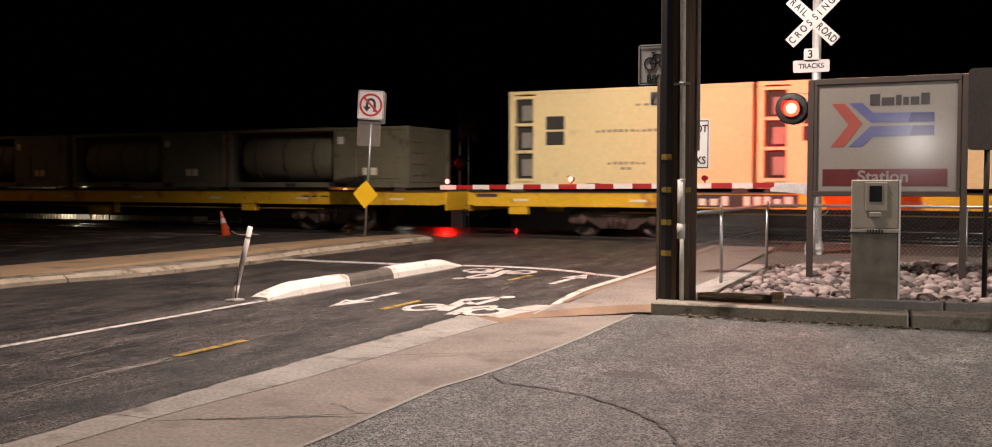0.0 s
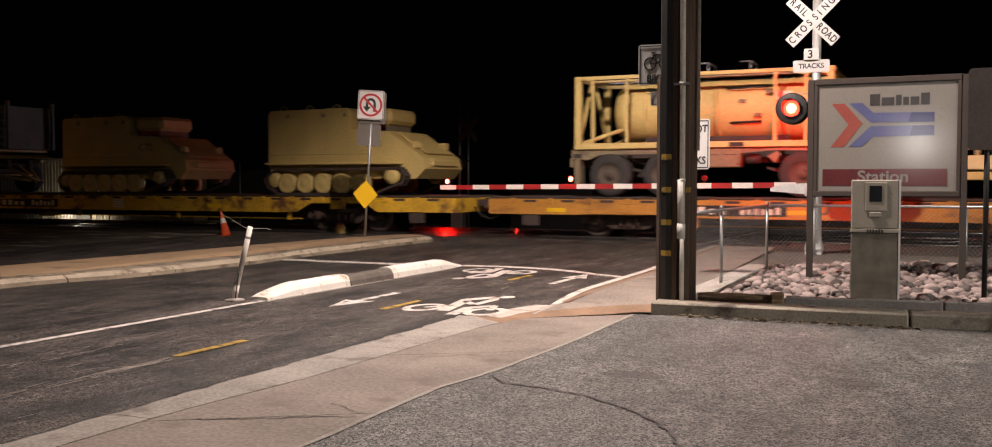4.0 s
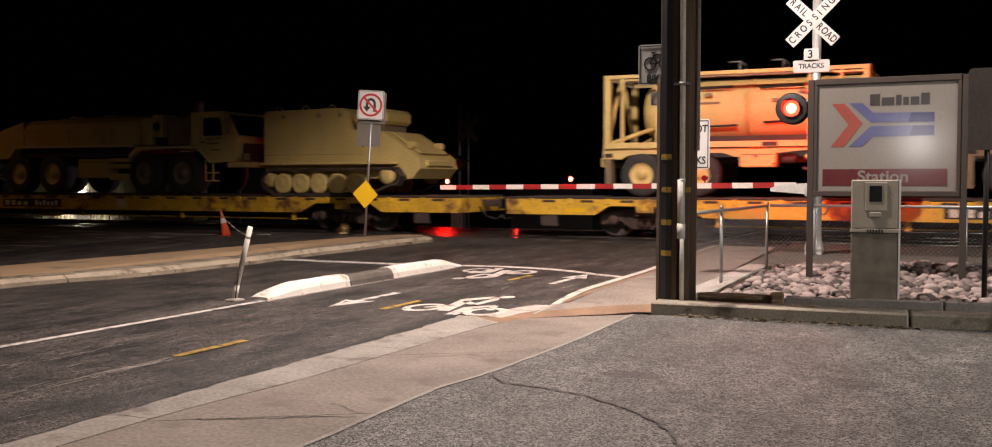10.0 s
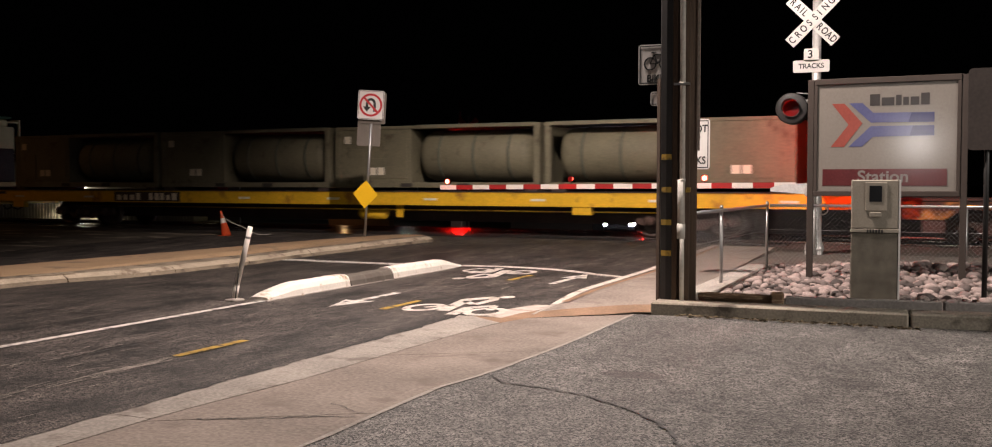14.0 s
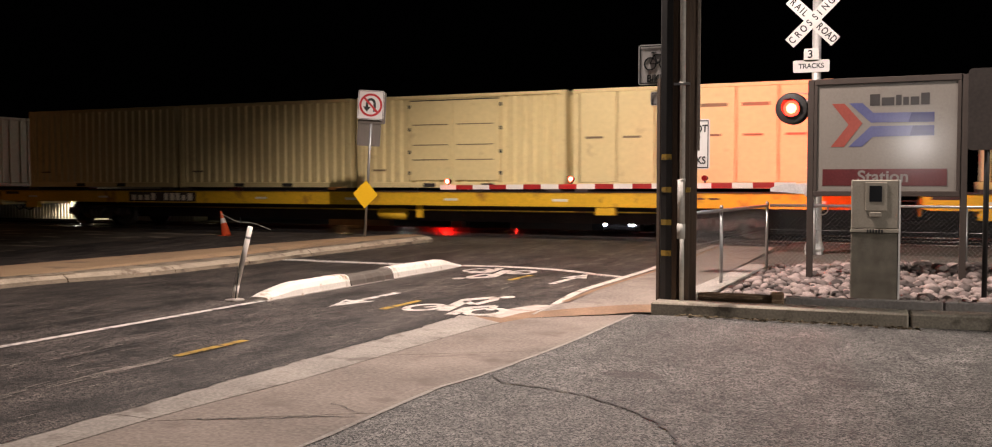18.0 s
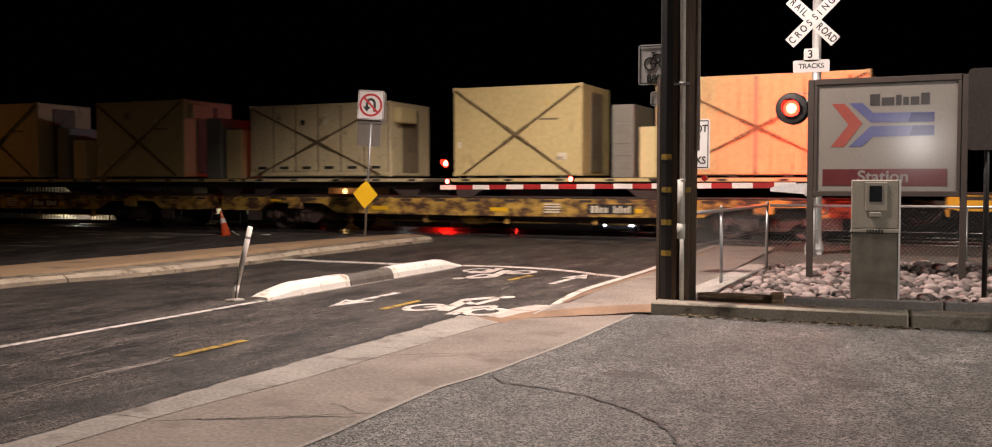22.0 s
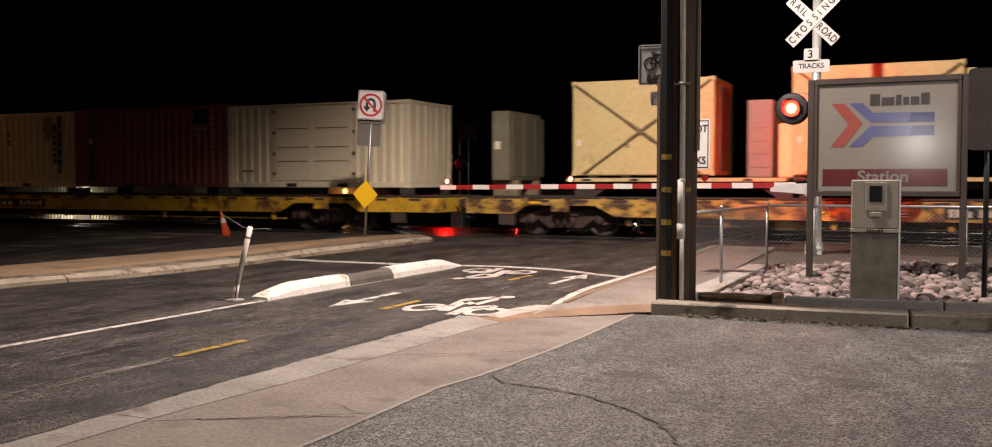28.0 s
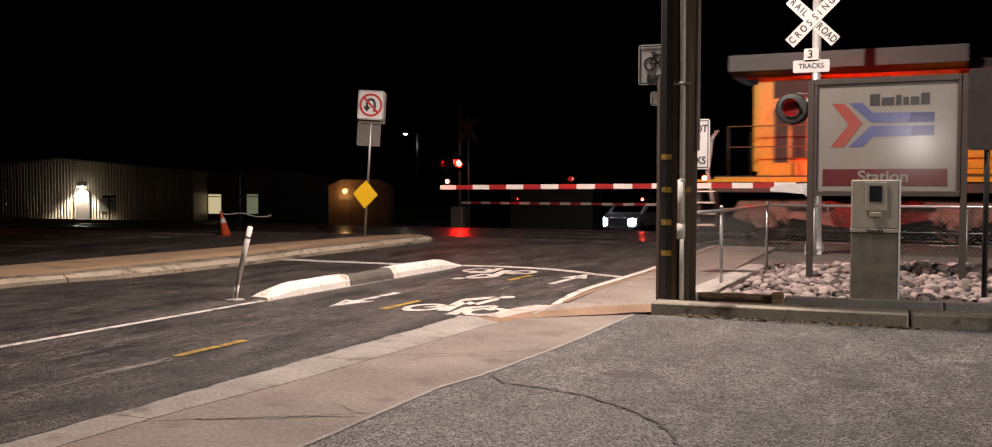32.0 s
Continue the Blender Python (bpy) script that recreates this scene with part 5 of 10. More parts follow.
part("lower_bumper", box(bmesh.new(), -0.86, 0.86, -0.10, -0.03, 0.26, 0.415, 0.02), BLACK_PAINT, car)
for s in (-1, 1):
    part("headlight", lathe(bmesh.new(), [(-0.085, 0.02), (-0.08, 0.15), (-0.02, 0.19)], "y", 16, (0.68 * s, 0, 0.60)), HEAD, car, "bright white headlight")
    part("lamp_bezel", lathe(bmesh.new(), [(-0.068, 0.195), (-0.068, 0.25), (-0.03, 0.26)], "y", 18, (0.68 * s, 0, 0.60), False), BLACK_PAINT, car)
    part("side_window", prism(bmesh.new(), [(1.5, 1.03), (2.1, 1.38), (3.4, 1.40), (3.9, 1.03)], "x", s * 0.905, s * 0.915), DARK_GLASS, car)
    for y in (0.85, 3.75):
        part("wheel", lathe(bmesh.new(), [(-0.11, 0.16), (-0.11, 0.30), (-0.08, 0.33), (0.08, 0.33), (0.11, 0.30), (0.11, 0.16)], "x", 20, (0.82 * s, y, 0.33)), RUBBER, car)

# cobbles
rnd = random.Random(11)
rocks = []
for k in range(8):
    bm = bmesh.new()
    bmesh.ops.create_icosphere(bm, subdivisions=2, radius=1)
    off = Vector((k * 7.1, 3.3, 1.7))
    for v in bm.verts:
        v.co *= 1 + 0.28 * noise.noise(v.co * 0.9 + off)
        v.co.z *= 0.72
    for f in bm.faces:
        f.smooth = True
    rocks.append(finish(bm, "cobble", ROCK))
spots = []
for k in range(7500):
    y = 12.3 + 4.65 * rnd.random() ** 1.2
    x = rnd.uniform(-2.55, 3.6)
    if x < -2.5 or -1.0 < x < -0.4 and 12.35 < y < 12.9:
        continue
    r = rnd.choice((0.038, 0.045, 0.052, 0.06, 0.068, 0.078, 0.088))
    if all((x - a) ** 2 + (y - b) ** 2 > (0.86 * (r + c)) ** 2 for a, b, c in spots):
        spots.append((x, y, r))
spots.sort(key=lambda s: s[1] + abs(s[0]) * 0.4)
bedrock = thing("cobble_bed", "bed of rounded grey and brown river cobbles", "cobble bed", kind="structure")
rest = bmesh.new()
for i, (x, y, r) in enumerate(spots):
    m = Matrix.LocRotScale((x, y, 0.10 + mound(x, y) + r * 0.45), Euler((rnd.uniform(-0.4, 0.4), rnd.uniform(-0.4, 0.4), rnd.uniform(0, 6.3))), (r * rnd.uniform(0.95, 1.35), r, r * rnd.uniform(0.8, 1.0)))
    if i < 300:
        part("cobble", rocks[i % 8], None, bedrock, at=m)
    else:
        n = len(rest.verts)
        rest.from_mesh(rocks[i % 8])
        rest.verts.ensure_lookup_table()
        for v in rest.verts[n:]:
            v.co = m @ v.co
if rest.verts:
    part("cobbles", rest, ROCK, bedrock)["kind"] = "stuff"

# ---- the train ----
TRACK_Y, RAIL_Z = 24.02, 0.198
CAR_YEL = mat("yellow_car_paint", (0.72, 0.42, 0.022), 0.5, 0, 0.2, 0.8, 20, 0.05, (0.33, 0.14, 0.028), 0.40)
CAR_WORN = mat("worn_yellow_car_paint", (0.66, 0.38, 0.03), 0.6, 0, 0.3, 1.0, 20, 0.1, (0.15, 0.060, 0.028), 0.54)
RACK_GREEN = mat("blackish_green_rack_paint", (0.030, 0.033, 0.022), 0.7, 0, 0.35, 2, 20, 0.12, (0.06, 0.05, 0.03), 0.2)
CAR_DARK = mat("blackened_yellow_paint", (0.36, 0.20, 0.045), 0.75, 0, 0.3, 1.1, 20, 0.15, (0.040, 0.022, 0.018), 0.78, stretch=(1.0, 1, 1.6))
CAR_BROWN = mat("brown_orange_car_paint", (0.46, 0.20, 0.03), 0.6, 0, 0.25, 0.7, 18, 0.1, (0.22, 0.09, 0.03), 0.34, stretch=(0.5, 1, 2.0))
CAR_RUST = mat("rust_eaten_yellow_paint", (0.52, 0.31, 0.06), 0.7, 0, 0.3, 1.2, 20, 0.15, (0.070, 0.030, 0.018), 0.74, stretch=(0.9, 1, 1.7))
UNDER = mat("dark_underframe", (0.060, 0.040, 0.035), 0.8, 0.1, 0.4, 2, 20, 0.2, (0.14, 0.06, 0.04), 0.2)
DECK = mat("dark_deck_boards", (0.06, 0.05, 0.042), 0.9, 0, 0.4, 2, 20, 0.3)
TRUCK = mat("dusty_cast_steel", (0.070, 0.042, 0.033), 0.8, 0.2, 0.4, 3, 30, 0.3, (0.028, 0.018, 0.015), 0.42)
WHEEL = mat("worn_wheel_steel", (0.07, 0.052, 0.045), 0.6, 0.5, 0.3, 4, 30, 0.1)
TAN = mat("desert_tan_paint", (0.61, 0.45, 0.165), 0.65, 0, 0.2, 1.1, 20, 0.08, (0.36, 0.26, 0.13), 0.26)
SHELTER = mat("tan_cabin_paint", (0.60, 0.47, 0.215), 0.6, 0, 0.16, 0.6, 9, 0.03, (0.36, 0.25, 0.12), 0.30)
CABIN_PALE = mat("chalky_panel_paint", (0.66, 0.55, 0.33), 0.7, 0, 0.2, 1.2, 14, 0.06, (0.30, 0.23, 0.15), 0.30)
RIG = mat("weathered_cream_rig_paint", (0.60, 0.49, 0.28), 0.65, 0, 0.2, 1.2, 16, 0.06, (0.26, 0.19, 0.12), 0.26)
TAN_DARK = mat("dark_tan_paint", (0.215, 0.165, 0.10), 0.75, 0, 0.3, 1.8, 20, 0.12, (0.10, 0.075, 0.055), 0.34)
CREAM = mat("cream_container_paint", (0.73, 0.595, 0.30), 0.6, 0, 0.09, 0.6, 9, 0.015, (0.52, 0.39, 0.19), 0.25)
CREAM_PALE = mat("pale_container_paint", (0.80, 0.69, 0.49), 0.6, 0, 0.10, 0.7, 9, 0.015, (0.52, 0.40, 0.24), 0.24)
OXIDE = mat("red_oxide_container_paint", (0.235, 0.060, 0.040), 0.65, 0, 0.15, 0.8, 14, 0.05, (0.16, 0.05, 0.035), 0.18)
TARP_GREEN = mat("green_tarpaulin", (0.05, 0.13, 0.075), 0.7, 0, 0.3, 3, 20, 0.2)
OLIVE = mat("faded_grey_green_paint", (0.150, 0.135, 0.088), 0.7, 0, 0.3, 1.2, 22, 0.12, (0.080, 0.068, 0.042), 0.34)
OLIVE_DK = mat("dark_grey_green_paint", (0.085, 0.09, 0.065), 0.75, 0, 0.25, 1.5, 14, 0.08)
# near-black that paints the shade inside openings; also colours dark straps, hinges and latches
HOLE = mat("recess_shade_and_dark_parts", (0.03, 0.026, 0.022), 0.8, 0, 0.3, 3, 30, 0.05)
STENCIL = mat("faded_stencil_ink", (0.22, 0.16, 0.09), 0.7, 0, 0.2, 3, 30, 0)
INK = mat("worn_brown_ink", (0.33, 0.25, 0.155), 0.7, 0, 0.3, 6, 30, 0)
PALE_TAG = mat("pale_tag", (0.75, 0.68, 0.55), 0.6, 0, 0.1, 3, 30, 0)
CHAIN = mat("rusty_chain", (0.19, 0.13, 0.065), 0.7, 0.3, 0.3, 8, 60, 0.2)
GREY_BOX = mat("grey_cabinet_paint", (0.22, 0.205, 0.17), 0.6, 0, 0.15, 1.5, 20, 0.05)
TARP = mat("grey_tarpaulin", (0.24, 0.215, 0.18), 0.8, 0, 0.25, 2, 25, 0.4)
LOCO_YEL = mat("loco_yellow_paint", (0.50, 0.245, 0.008), 0.45, 0, 0.25, 1.1, 14, 0.03, (0.24, 0.10, 0.015), 0.42, stretch=(1.3, 1, 0.45))
LOCO_GREY = mat("loco_grey_paint", (0.026, 0.0225, 0.020), 0.55, 0, 0.2, 1, 12, 0.03, (0.046, 0.038, 0.034), 0.2)
LOCO_RED = mat("loco_red_trim", (0.25, 0.022, 0.012), 0.5, 0, 0.1, 2, 12, 0)
RADIATOR_TAN = mat("dusty_radiator_paint", (0.30, 0.19, 0.045), 0.6, 0, 0.2, 2, 12, 0.03, (0.14, 0.085, 0.04), 0.4)
LOCO_TRUCK = mat("rusty_truck_casting", (0.155, 0.095, 0.07), 0.85, 0.1, 0.45, 2.2, 16, 0.3, (0.032, 0.02, 0.016), 0.5)
TAIL_RED = mat("red_marker_glow", (0.5, 0.02, 0.01), 0.4, 0, 0, 3, 30, 0, emit=(1.0, 0.05, 0.02), power=4)

MOVERS = []       # (thing, place along the train, height)
WHEELSETS = []    # (wheelset, its place on its bogie, place along the train)


def on_train(name, u, z, label, category, group=""):
    ob = thing(name, label, category, (u, TRACK_Y, z), group)
    MOVERS.append((ob, u, z))
    return ob


def wheelset_mesh(r=0.43):
    bm = bmesh.new()
    for s in (-1, 1):
        lathe(bm, [(s * 0.67, 0.1), (s * 0.68, r + 0.025), (s * 0.71, r + 0.02), (s * 0.715, r), (s * 0.81, r - 0.01), (s * 0.81, r - 0.07), (s * 0.78, r - 0.1), (s * 0.77, 0.18), (s * 0.82, 0.15), (s * 0.82, 0.08)], "y", 24)
    rod(bm, (0, -0.98, 0), (0, 0.98, 0), 0.075, 12)
    return bm


WSET = finish(wheelset_mesh(), "wheelset", WHEEL)
FRAME_OUT = [(-1.25, 0.36), (-1.22, 0.54), (-0.95, 0.60), (-0.55, 0.70), (0.55, 0.70), (0.95, 0.60), (1.22, 0.54), (1.25, 0.36), (1.0, 0.30), (0.72, 0.42), (0.45, 0.22), (-0.45, 0.22), (-0.72, 0.42), (-1.0, 0.30)]


def side_frame(s):
    bm = prism(bmesh.new(), FRAME_OUT, "y", s * 0.92, s * 1.05)
    for x in (-0.89, 0.89):
        lathe(bm, [(s * 1.04, 0.13), (s * 1.12, 0.12), (s * 1.13, 0.03)], "y", 14, (x, 0, 0.43))
    for x in (-0.2, 0.0, 0.2):
        rod(bm, (x, s * 1.08, 0.27), (x, s * 1.08, 0.5), 0.075, 8)
    box(bm, -0.36, 0.36, min(s * 0.9, s * 1.14), max(s * 0.9, s * 1.14), 0.52, 0.64, 0.01)
    return finish(bm, "side_frame", TRUCK)


SF = {s: side_frame(s) for s in (-1, 1)}
BOLSTER = finish(box(bmesh.new(), -0.25, 0.25, -0.95, 0.95, 0.40, 0.68, 0.03), "bolster", TRUCK)


def bogie(parent, x):
    ob = part("bogie", BOLSTER, None, parent, "dusty two-axle bogie", at=pose(x, 0, 0))
    for s in (-1, 1):
        part("side_frame", SF[s], None, ob)
    for dx in (-0.89, 0.89):
        part("wheelset", WSET, None, ob, at=pose(dx, 0, 0.43))
    return ob


def coupler(parent, x, s, z=0.85):
    bm = bmesh.new()
    box(bm, min(x, x + s * 0.6), max(x, x + s * 0.6), -0.08, 0.08, z - 0.09, z + 0.09, 0.02)
    box(bm, min(x + s * 0.5, x + s * 0.72), max(x + s * 0.5, x + s * 0.72), -0.16, 0.14, z - 0.15, z + 0.13, 0.03)
    part("coupler", bm, UNDER, parent)
    pts = [(x + s * 0.05, -0.35, z - 0.1), (x + s * 0.25, -0.34, z - 0.35), (x + s * 0.5, -0.3, z - 0.42), (x + s * 0.72, -0.25, z - 0.3)]
    bm = bmesh.new()
    for a, b in zip(pts, pts[1:]):
        rod(bm, a, b, 0.025, 8)
    part("air_hose", bm, BLACK_PAINT, parent)


def bars(parent, name, x0, x1, z0, z1, y, n, material, seed=1):
    """Unreadable lettering as plain bars on the near side."""
    r = random.Random(seed)
    w = (x1 - x0) / n
    for k in range(n):
        part(name, box(bmesh.new(), x0 + w * k, x0 + w * (k + r.uniform(0.6, 0.82)), y - 0.004, y, z0, z1 - r.choice((0, 0, (z1 - z0) * 0.25))), material, parent)


def flat_straight(ln):
    """Long flat wagon with straight yellow side sills and raised container seats."""
    ob = thing("flat_wagon", "yellow flat wagon with straight side sills", "railway wagon", (0, TRACK_Y, RAIL_Z), "wagons of the train")
    for s in (-1, 1):
        bm = prism(bmesh.new(), [(0.05, 0.80), (0.25, 0.75), (ln - 0.25, 0.75), (ln - 0.05, 0.80), (ln - 0.05, 1.10), (0.05, 1.10)], "y", s * 1.30, s * 1.42)
        part("side_sill", bm, CAR_YEL, ob)
        bm = box(bmesh.new(), 0.05, ln - 0.05, min(s * 1.28, s * 1.45), max(s * 1.28, s * 1.45), 1.101, 1.125)
        part("sill_cap", bm, UNDER, ob)
    part("deck", box(bmesh.new(), 0.05, ln - 0.05, -1.295, 1.295, 0.95, 1.085), DECK, ob)
    part("centre_sill", prism(bmesh.new(), [(0.2, 0.9), (2.6, 0.72), (5.6, 0.30), (ln - 5.6, 0.30), (ln - 2.6, 0.72), (ln - 0.2, 0.9), (ln - 0.2, 0.945), (0.2, 0.945)], "y", -0.35, 0.35), UNDER, ob)
    for x0 in (0.0, ln - 0.048):
        part("end_sill", box(bmesh.new(), x0, x0 + 0.048, -1.42, 1.42, 0.62, 1.10, 0.01), CAR_YEL, ob)
    for x in (3.9, ln - 3.9):
        bogie(ob, x)
        for s in (-1, 1):
            part("jack_pad", box(bmesh.new(), x - 2.75, x - 2.25, min(s * 1.22, s * 1.40), max(s * 1.22, s * 1.40), 0.55, 0.75, 0.01), CAR_YEL, ob)
    for x, s in ((0.0, -1), (ln, 1)):
        coupler(ob, x, s)
    part("brake_tank", lathe(bmesh.new(), [(ln * 0.52, 0.05), (ln * 0.52 + 0.1, 0.16), (ln * 0.52 + 0.85, 0.16), (ln * 0.52 + 0.95, 0.05)], "x", 14, (0, -0.95, 0.50)), CAR_YEL, ob, "yellow brake air tank")
    part("brake_pipe", rod(bmesh.new(), (4, -1.15, 0.62), (ln - 4, -1.15, 0.62), 0.018, 6), CAR_YEL, ob)
    part("brace", box(bmesh.new(), ln * 0.57, ln * 0.57 + 0.18, -1.25, -1.18, 0.42, 0.95), CAR_YEL, ob)
    for k in range(4):
        for dx in (0.5, 6.05):
            part("container_seat", box(bmesh.new(), 0.75 + k * 6.27 + dx - 0.1, 0.75 + k * 6.27 + dx + 0.25, -1.24, 1.24, 1.086, 1.20, 0.01), UNDER, ob)
    for k in range(9):
        part("reflector", box(bmesh.new(), 1.3 + k * (ln - 3.0) / 8, 1.7 + k * (ln - 3.0) / 8, -1.424, -1.4205, 0.88, 0.94), PALE_TAG, ob)
    pn = part("number_panel", box(bmesh.new(), 5.6, 8.2, -1.426, -1.4205, 0.78, 1.07), UNDER, ob, "dark panel with pale number bars")
    bars(pn, "number_bar", 5.72, 6.75, 0.82, 1.03, -1.427, 4, PALE_TAG, 3)
    bars(pn, "number_bar", 7.0, 8.12, 0.82, 1.03, -1.427, 5, PALE_TAG, 4)
    bars(ob, "stencil_bar", ln - 4.5, ln - 3.6, 0.95, 1.0, -1.4205, 3, UNDER, 5)
    part("grab_panel", box(bmesh.new(), 0.25, 0.85, -1.425, -1.4205, 0.98, 1.06), UNDER, ob)
    return ob


def flat_arched(ln, yel, name_label, panel, arch=True):
    """Flat wagon whose yellow side sills rise over the bogies."""
    ob = thing("flat_wagon", name_label, "railway wagon", (0, TRACK_Y, RAIL_Z), "wagons of the train")
    c = 3.6 if ln > 20 else 2.6
    a = 1.15
    low, hi = 0.56, 0.78 if arch else 0.58
    out = [(0.05, low), (c - a - 0.1, low), (c - a + 0.25, hi), (c + a - 0.25, hi), (c + a + 0.25, low - 0.04), (ln / 2, low - 0.06), (ln - c - a - 0.25, low - 0.04), (ln - c - a + 0.25, hi), (ln - c + a - 0.25, hi), (ln - c + a + 0.1, low), (ln - 0.05, low), (ln - 0.05, 0.94), (0.05, 0.94)]
    for s in (-1, 1):
        part("side_sill", prism(bmesh.new(), out, "y", s * 1.33, s * 1.43), yel, ob)
        for k in range(int(ln / 1.0)):
            x = 0.7 + k * 1.0
            part("stake_pocket", box(bmesh.new(), x - 0.07, x + 0.07, min(s * 1.431, s * 1.47), max(s * 1.431, s * 1.47), 0.82, 0.96, 0.01), yel, ob)
            if s < 0:
                part("pocket_slot", box(bmesh.new(), x + 0.28, x + 0.62, -1.436, -1.4315, 0.86, 0.92), UNDER, ob)
        part("tie_rail", box(bmesh.new(), 0.05, ln - 0.05, min(s * 1.30, s * 1.46), max(s * 1.30, s * 1.46), 0.961, 1.0), UNDER, ob)
    part("deck", box(bmesh.new(), 0.06, ln - 0.06, -1.325, 1.325, 0.86, 0.998), DECK, ob)
    part("centre_sill", prism(bmesh.new(), [(0.2, 0.75), (c + 1, 0.68), (c + 2.4, 0.28), (ln - c - 2.4, 0.28), (ln - c - 1, 0.68), (ln - 0.2, 0.75), (ln - 0.2, 0.855), (0.2, 0.855)], "y", -0.4, 0.4), UNDER, ob)
    for x0 in (0.0, ln - 0.048):
        part("end_sill", box(bmesh.new(), x0, x0 + 0.048, -1.42, 1.42, 0.56, 0.94, 0.01), yel, ob)
    for x in (c, ln - c):
        bogie(ob, x)
        for s in (-1, 1):
            part("jack_pad", box(bmesh.new(), x - 0.22, x + 0.22, min(s * 1.36, s * 1.46), max(s * 1.36, s * 1.46), 0.62, 0.80, 0.01), yel, ob)
    for x, s in ((0.0, -1), (ln, 1)):
        coupler(ob, x, s, 0.80)
        part("sill_step", box(bmesh.new(), x - s * 1.15 - 0.22, x - s * 1.15 + 0.22, -1.40, -1.34, 0.28, 0.555), UNDER, ob)
    part("brake_tank", lathe(bmesh.new(), [(ln * 0.42, 0.03), (ln * 0.42 + 0.12, 0.15), (ln * 0.42 + 0.7, 0.15), (ln * 0.42 + 0.95, 0.03)], "x", 14, (0, -0.95, 0.40)), yel, ob)
    part("brake_pipe", rod(bmesh.new(), (c + 1.4, -1.1, 0.33), (ln - c - 1.4, -1.1, 0.33), 0.02, 6), yel, ob)
    for k in range(5):
        x = c + 1.7 + k * (ln - 2 * c - 3.4) / 4
        part("sill_hanger", box(bmesh.new(), x - 0.06, x + 0.06, -1.30, -1.24, 0.30, 0.55), yel, ob)
    if not arch:
        for k in range(3):
            part("red_mark", box(bmesh.new(), 20.55 + k * 0.29, 20.76 + k * 0.29, -1.436, -1.4315, 0.60, 0.80), LOCO_RED, ob)
    for k in range(5):
        x = 1.6 + k * (ln - 4) / 4
        part("reflector", box(bmesh.new(), x, x + 0.5, -1.436, -1.4315, 0.62 if abs(x - c) > 1.4 and abs(x - ln + c) > 1.4 else 0.82, 0.72 if abs(x - c) > 1.4 and abs(x - ln + c) > 1.4 else 0.88), SIGN_YELLOW, ob)
    x, w = panel
    pn = part("number_panel", box(bmesh.new(), x, x + w, -1.437, -1.4315, 0.58, 0.82), BLACK_PAINT, ob, "black panel with pale number bars")
    bars(pn, "number_bar", x + 0.1, x + w * 0.47, 0.615, 0.785, -1.438, 4, PALE_TAG, 7)
    bars(pn, "number_bar", x + w * 0.56, x + w - 0.08, 0.615, 0.785, -1.438, 6, PALE_TAG, 8)
    for k in range(4):
        part("stencil_bar", box(bmesh.new(), ln * 0.56, ln * 0.56 + 0.42, -1.436, -1.4315, 0.60 + 0.065 * k, 0.635 + 0.065 * k), PALE_TAG, ob)
    return ob


def place_copies(ob, spots):
    first = True
    for u in spots:
        if first:
            ob.matrix_basis = pose(u, TRACK_Y, RAIL_Z)
            c = ob
            first = False
        else:
            c = copy_thing(ob, pose(u, TRACK_Y, RAIL_Z))
        MOVERS.append((c, u, RAIL_Z))
        for b in c.children:
            if b.name.startswith("bogie"):
                for w in b.children:
                    if w.name.startswith("wheelset"):
                        WHEELSETS.append((w, w.matrix_basis.translation.copy(), u + b.matrix_basis.translation.x, 0.43))


# straight-silled wagons, then the arched ones, by their rear ends
place_copies(flat_straight(27.2), [-11.05, -38.85, -224.75, -252.4, -280.15, -307.85])
place_copies(flat_arched(26.8, CAR_BROWN, "brown-orange flat wagon with plain side sills", (5.0, 2.35), False), [-66.45])
place_copies(flat_arched(26.8, CAR_WORN, "worn yellow flat wagon with arched side sills", (10.05, 2.6)), [-94.2, -122.15, -149.95, -178.05, -430.75])
place_copies(flat_arched(18.0, CAR_RUST, "short rust-eaten yellow flat wagon", (11.2, 1.2)), [-327.0, -345.9, -403.1])
place_copies(flat_arched(18.0, CAR_DARK, "short blackened yellow flat wagon", (4.3, 2.1)), [-197.25, -364.75, -383.9])

# ---- containers ----


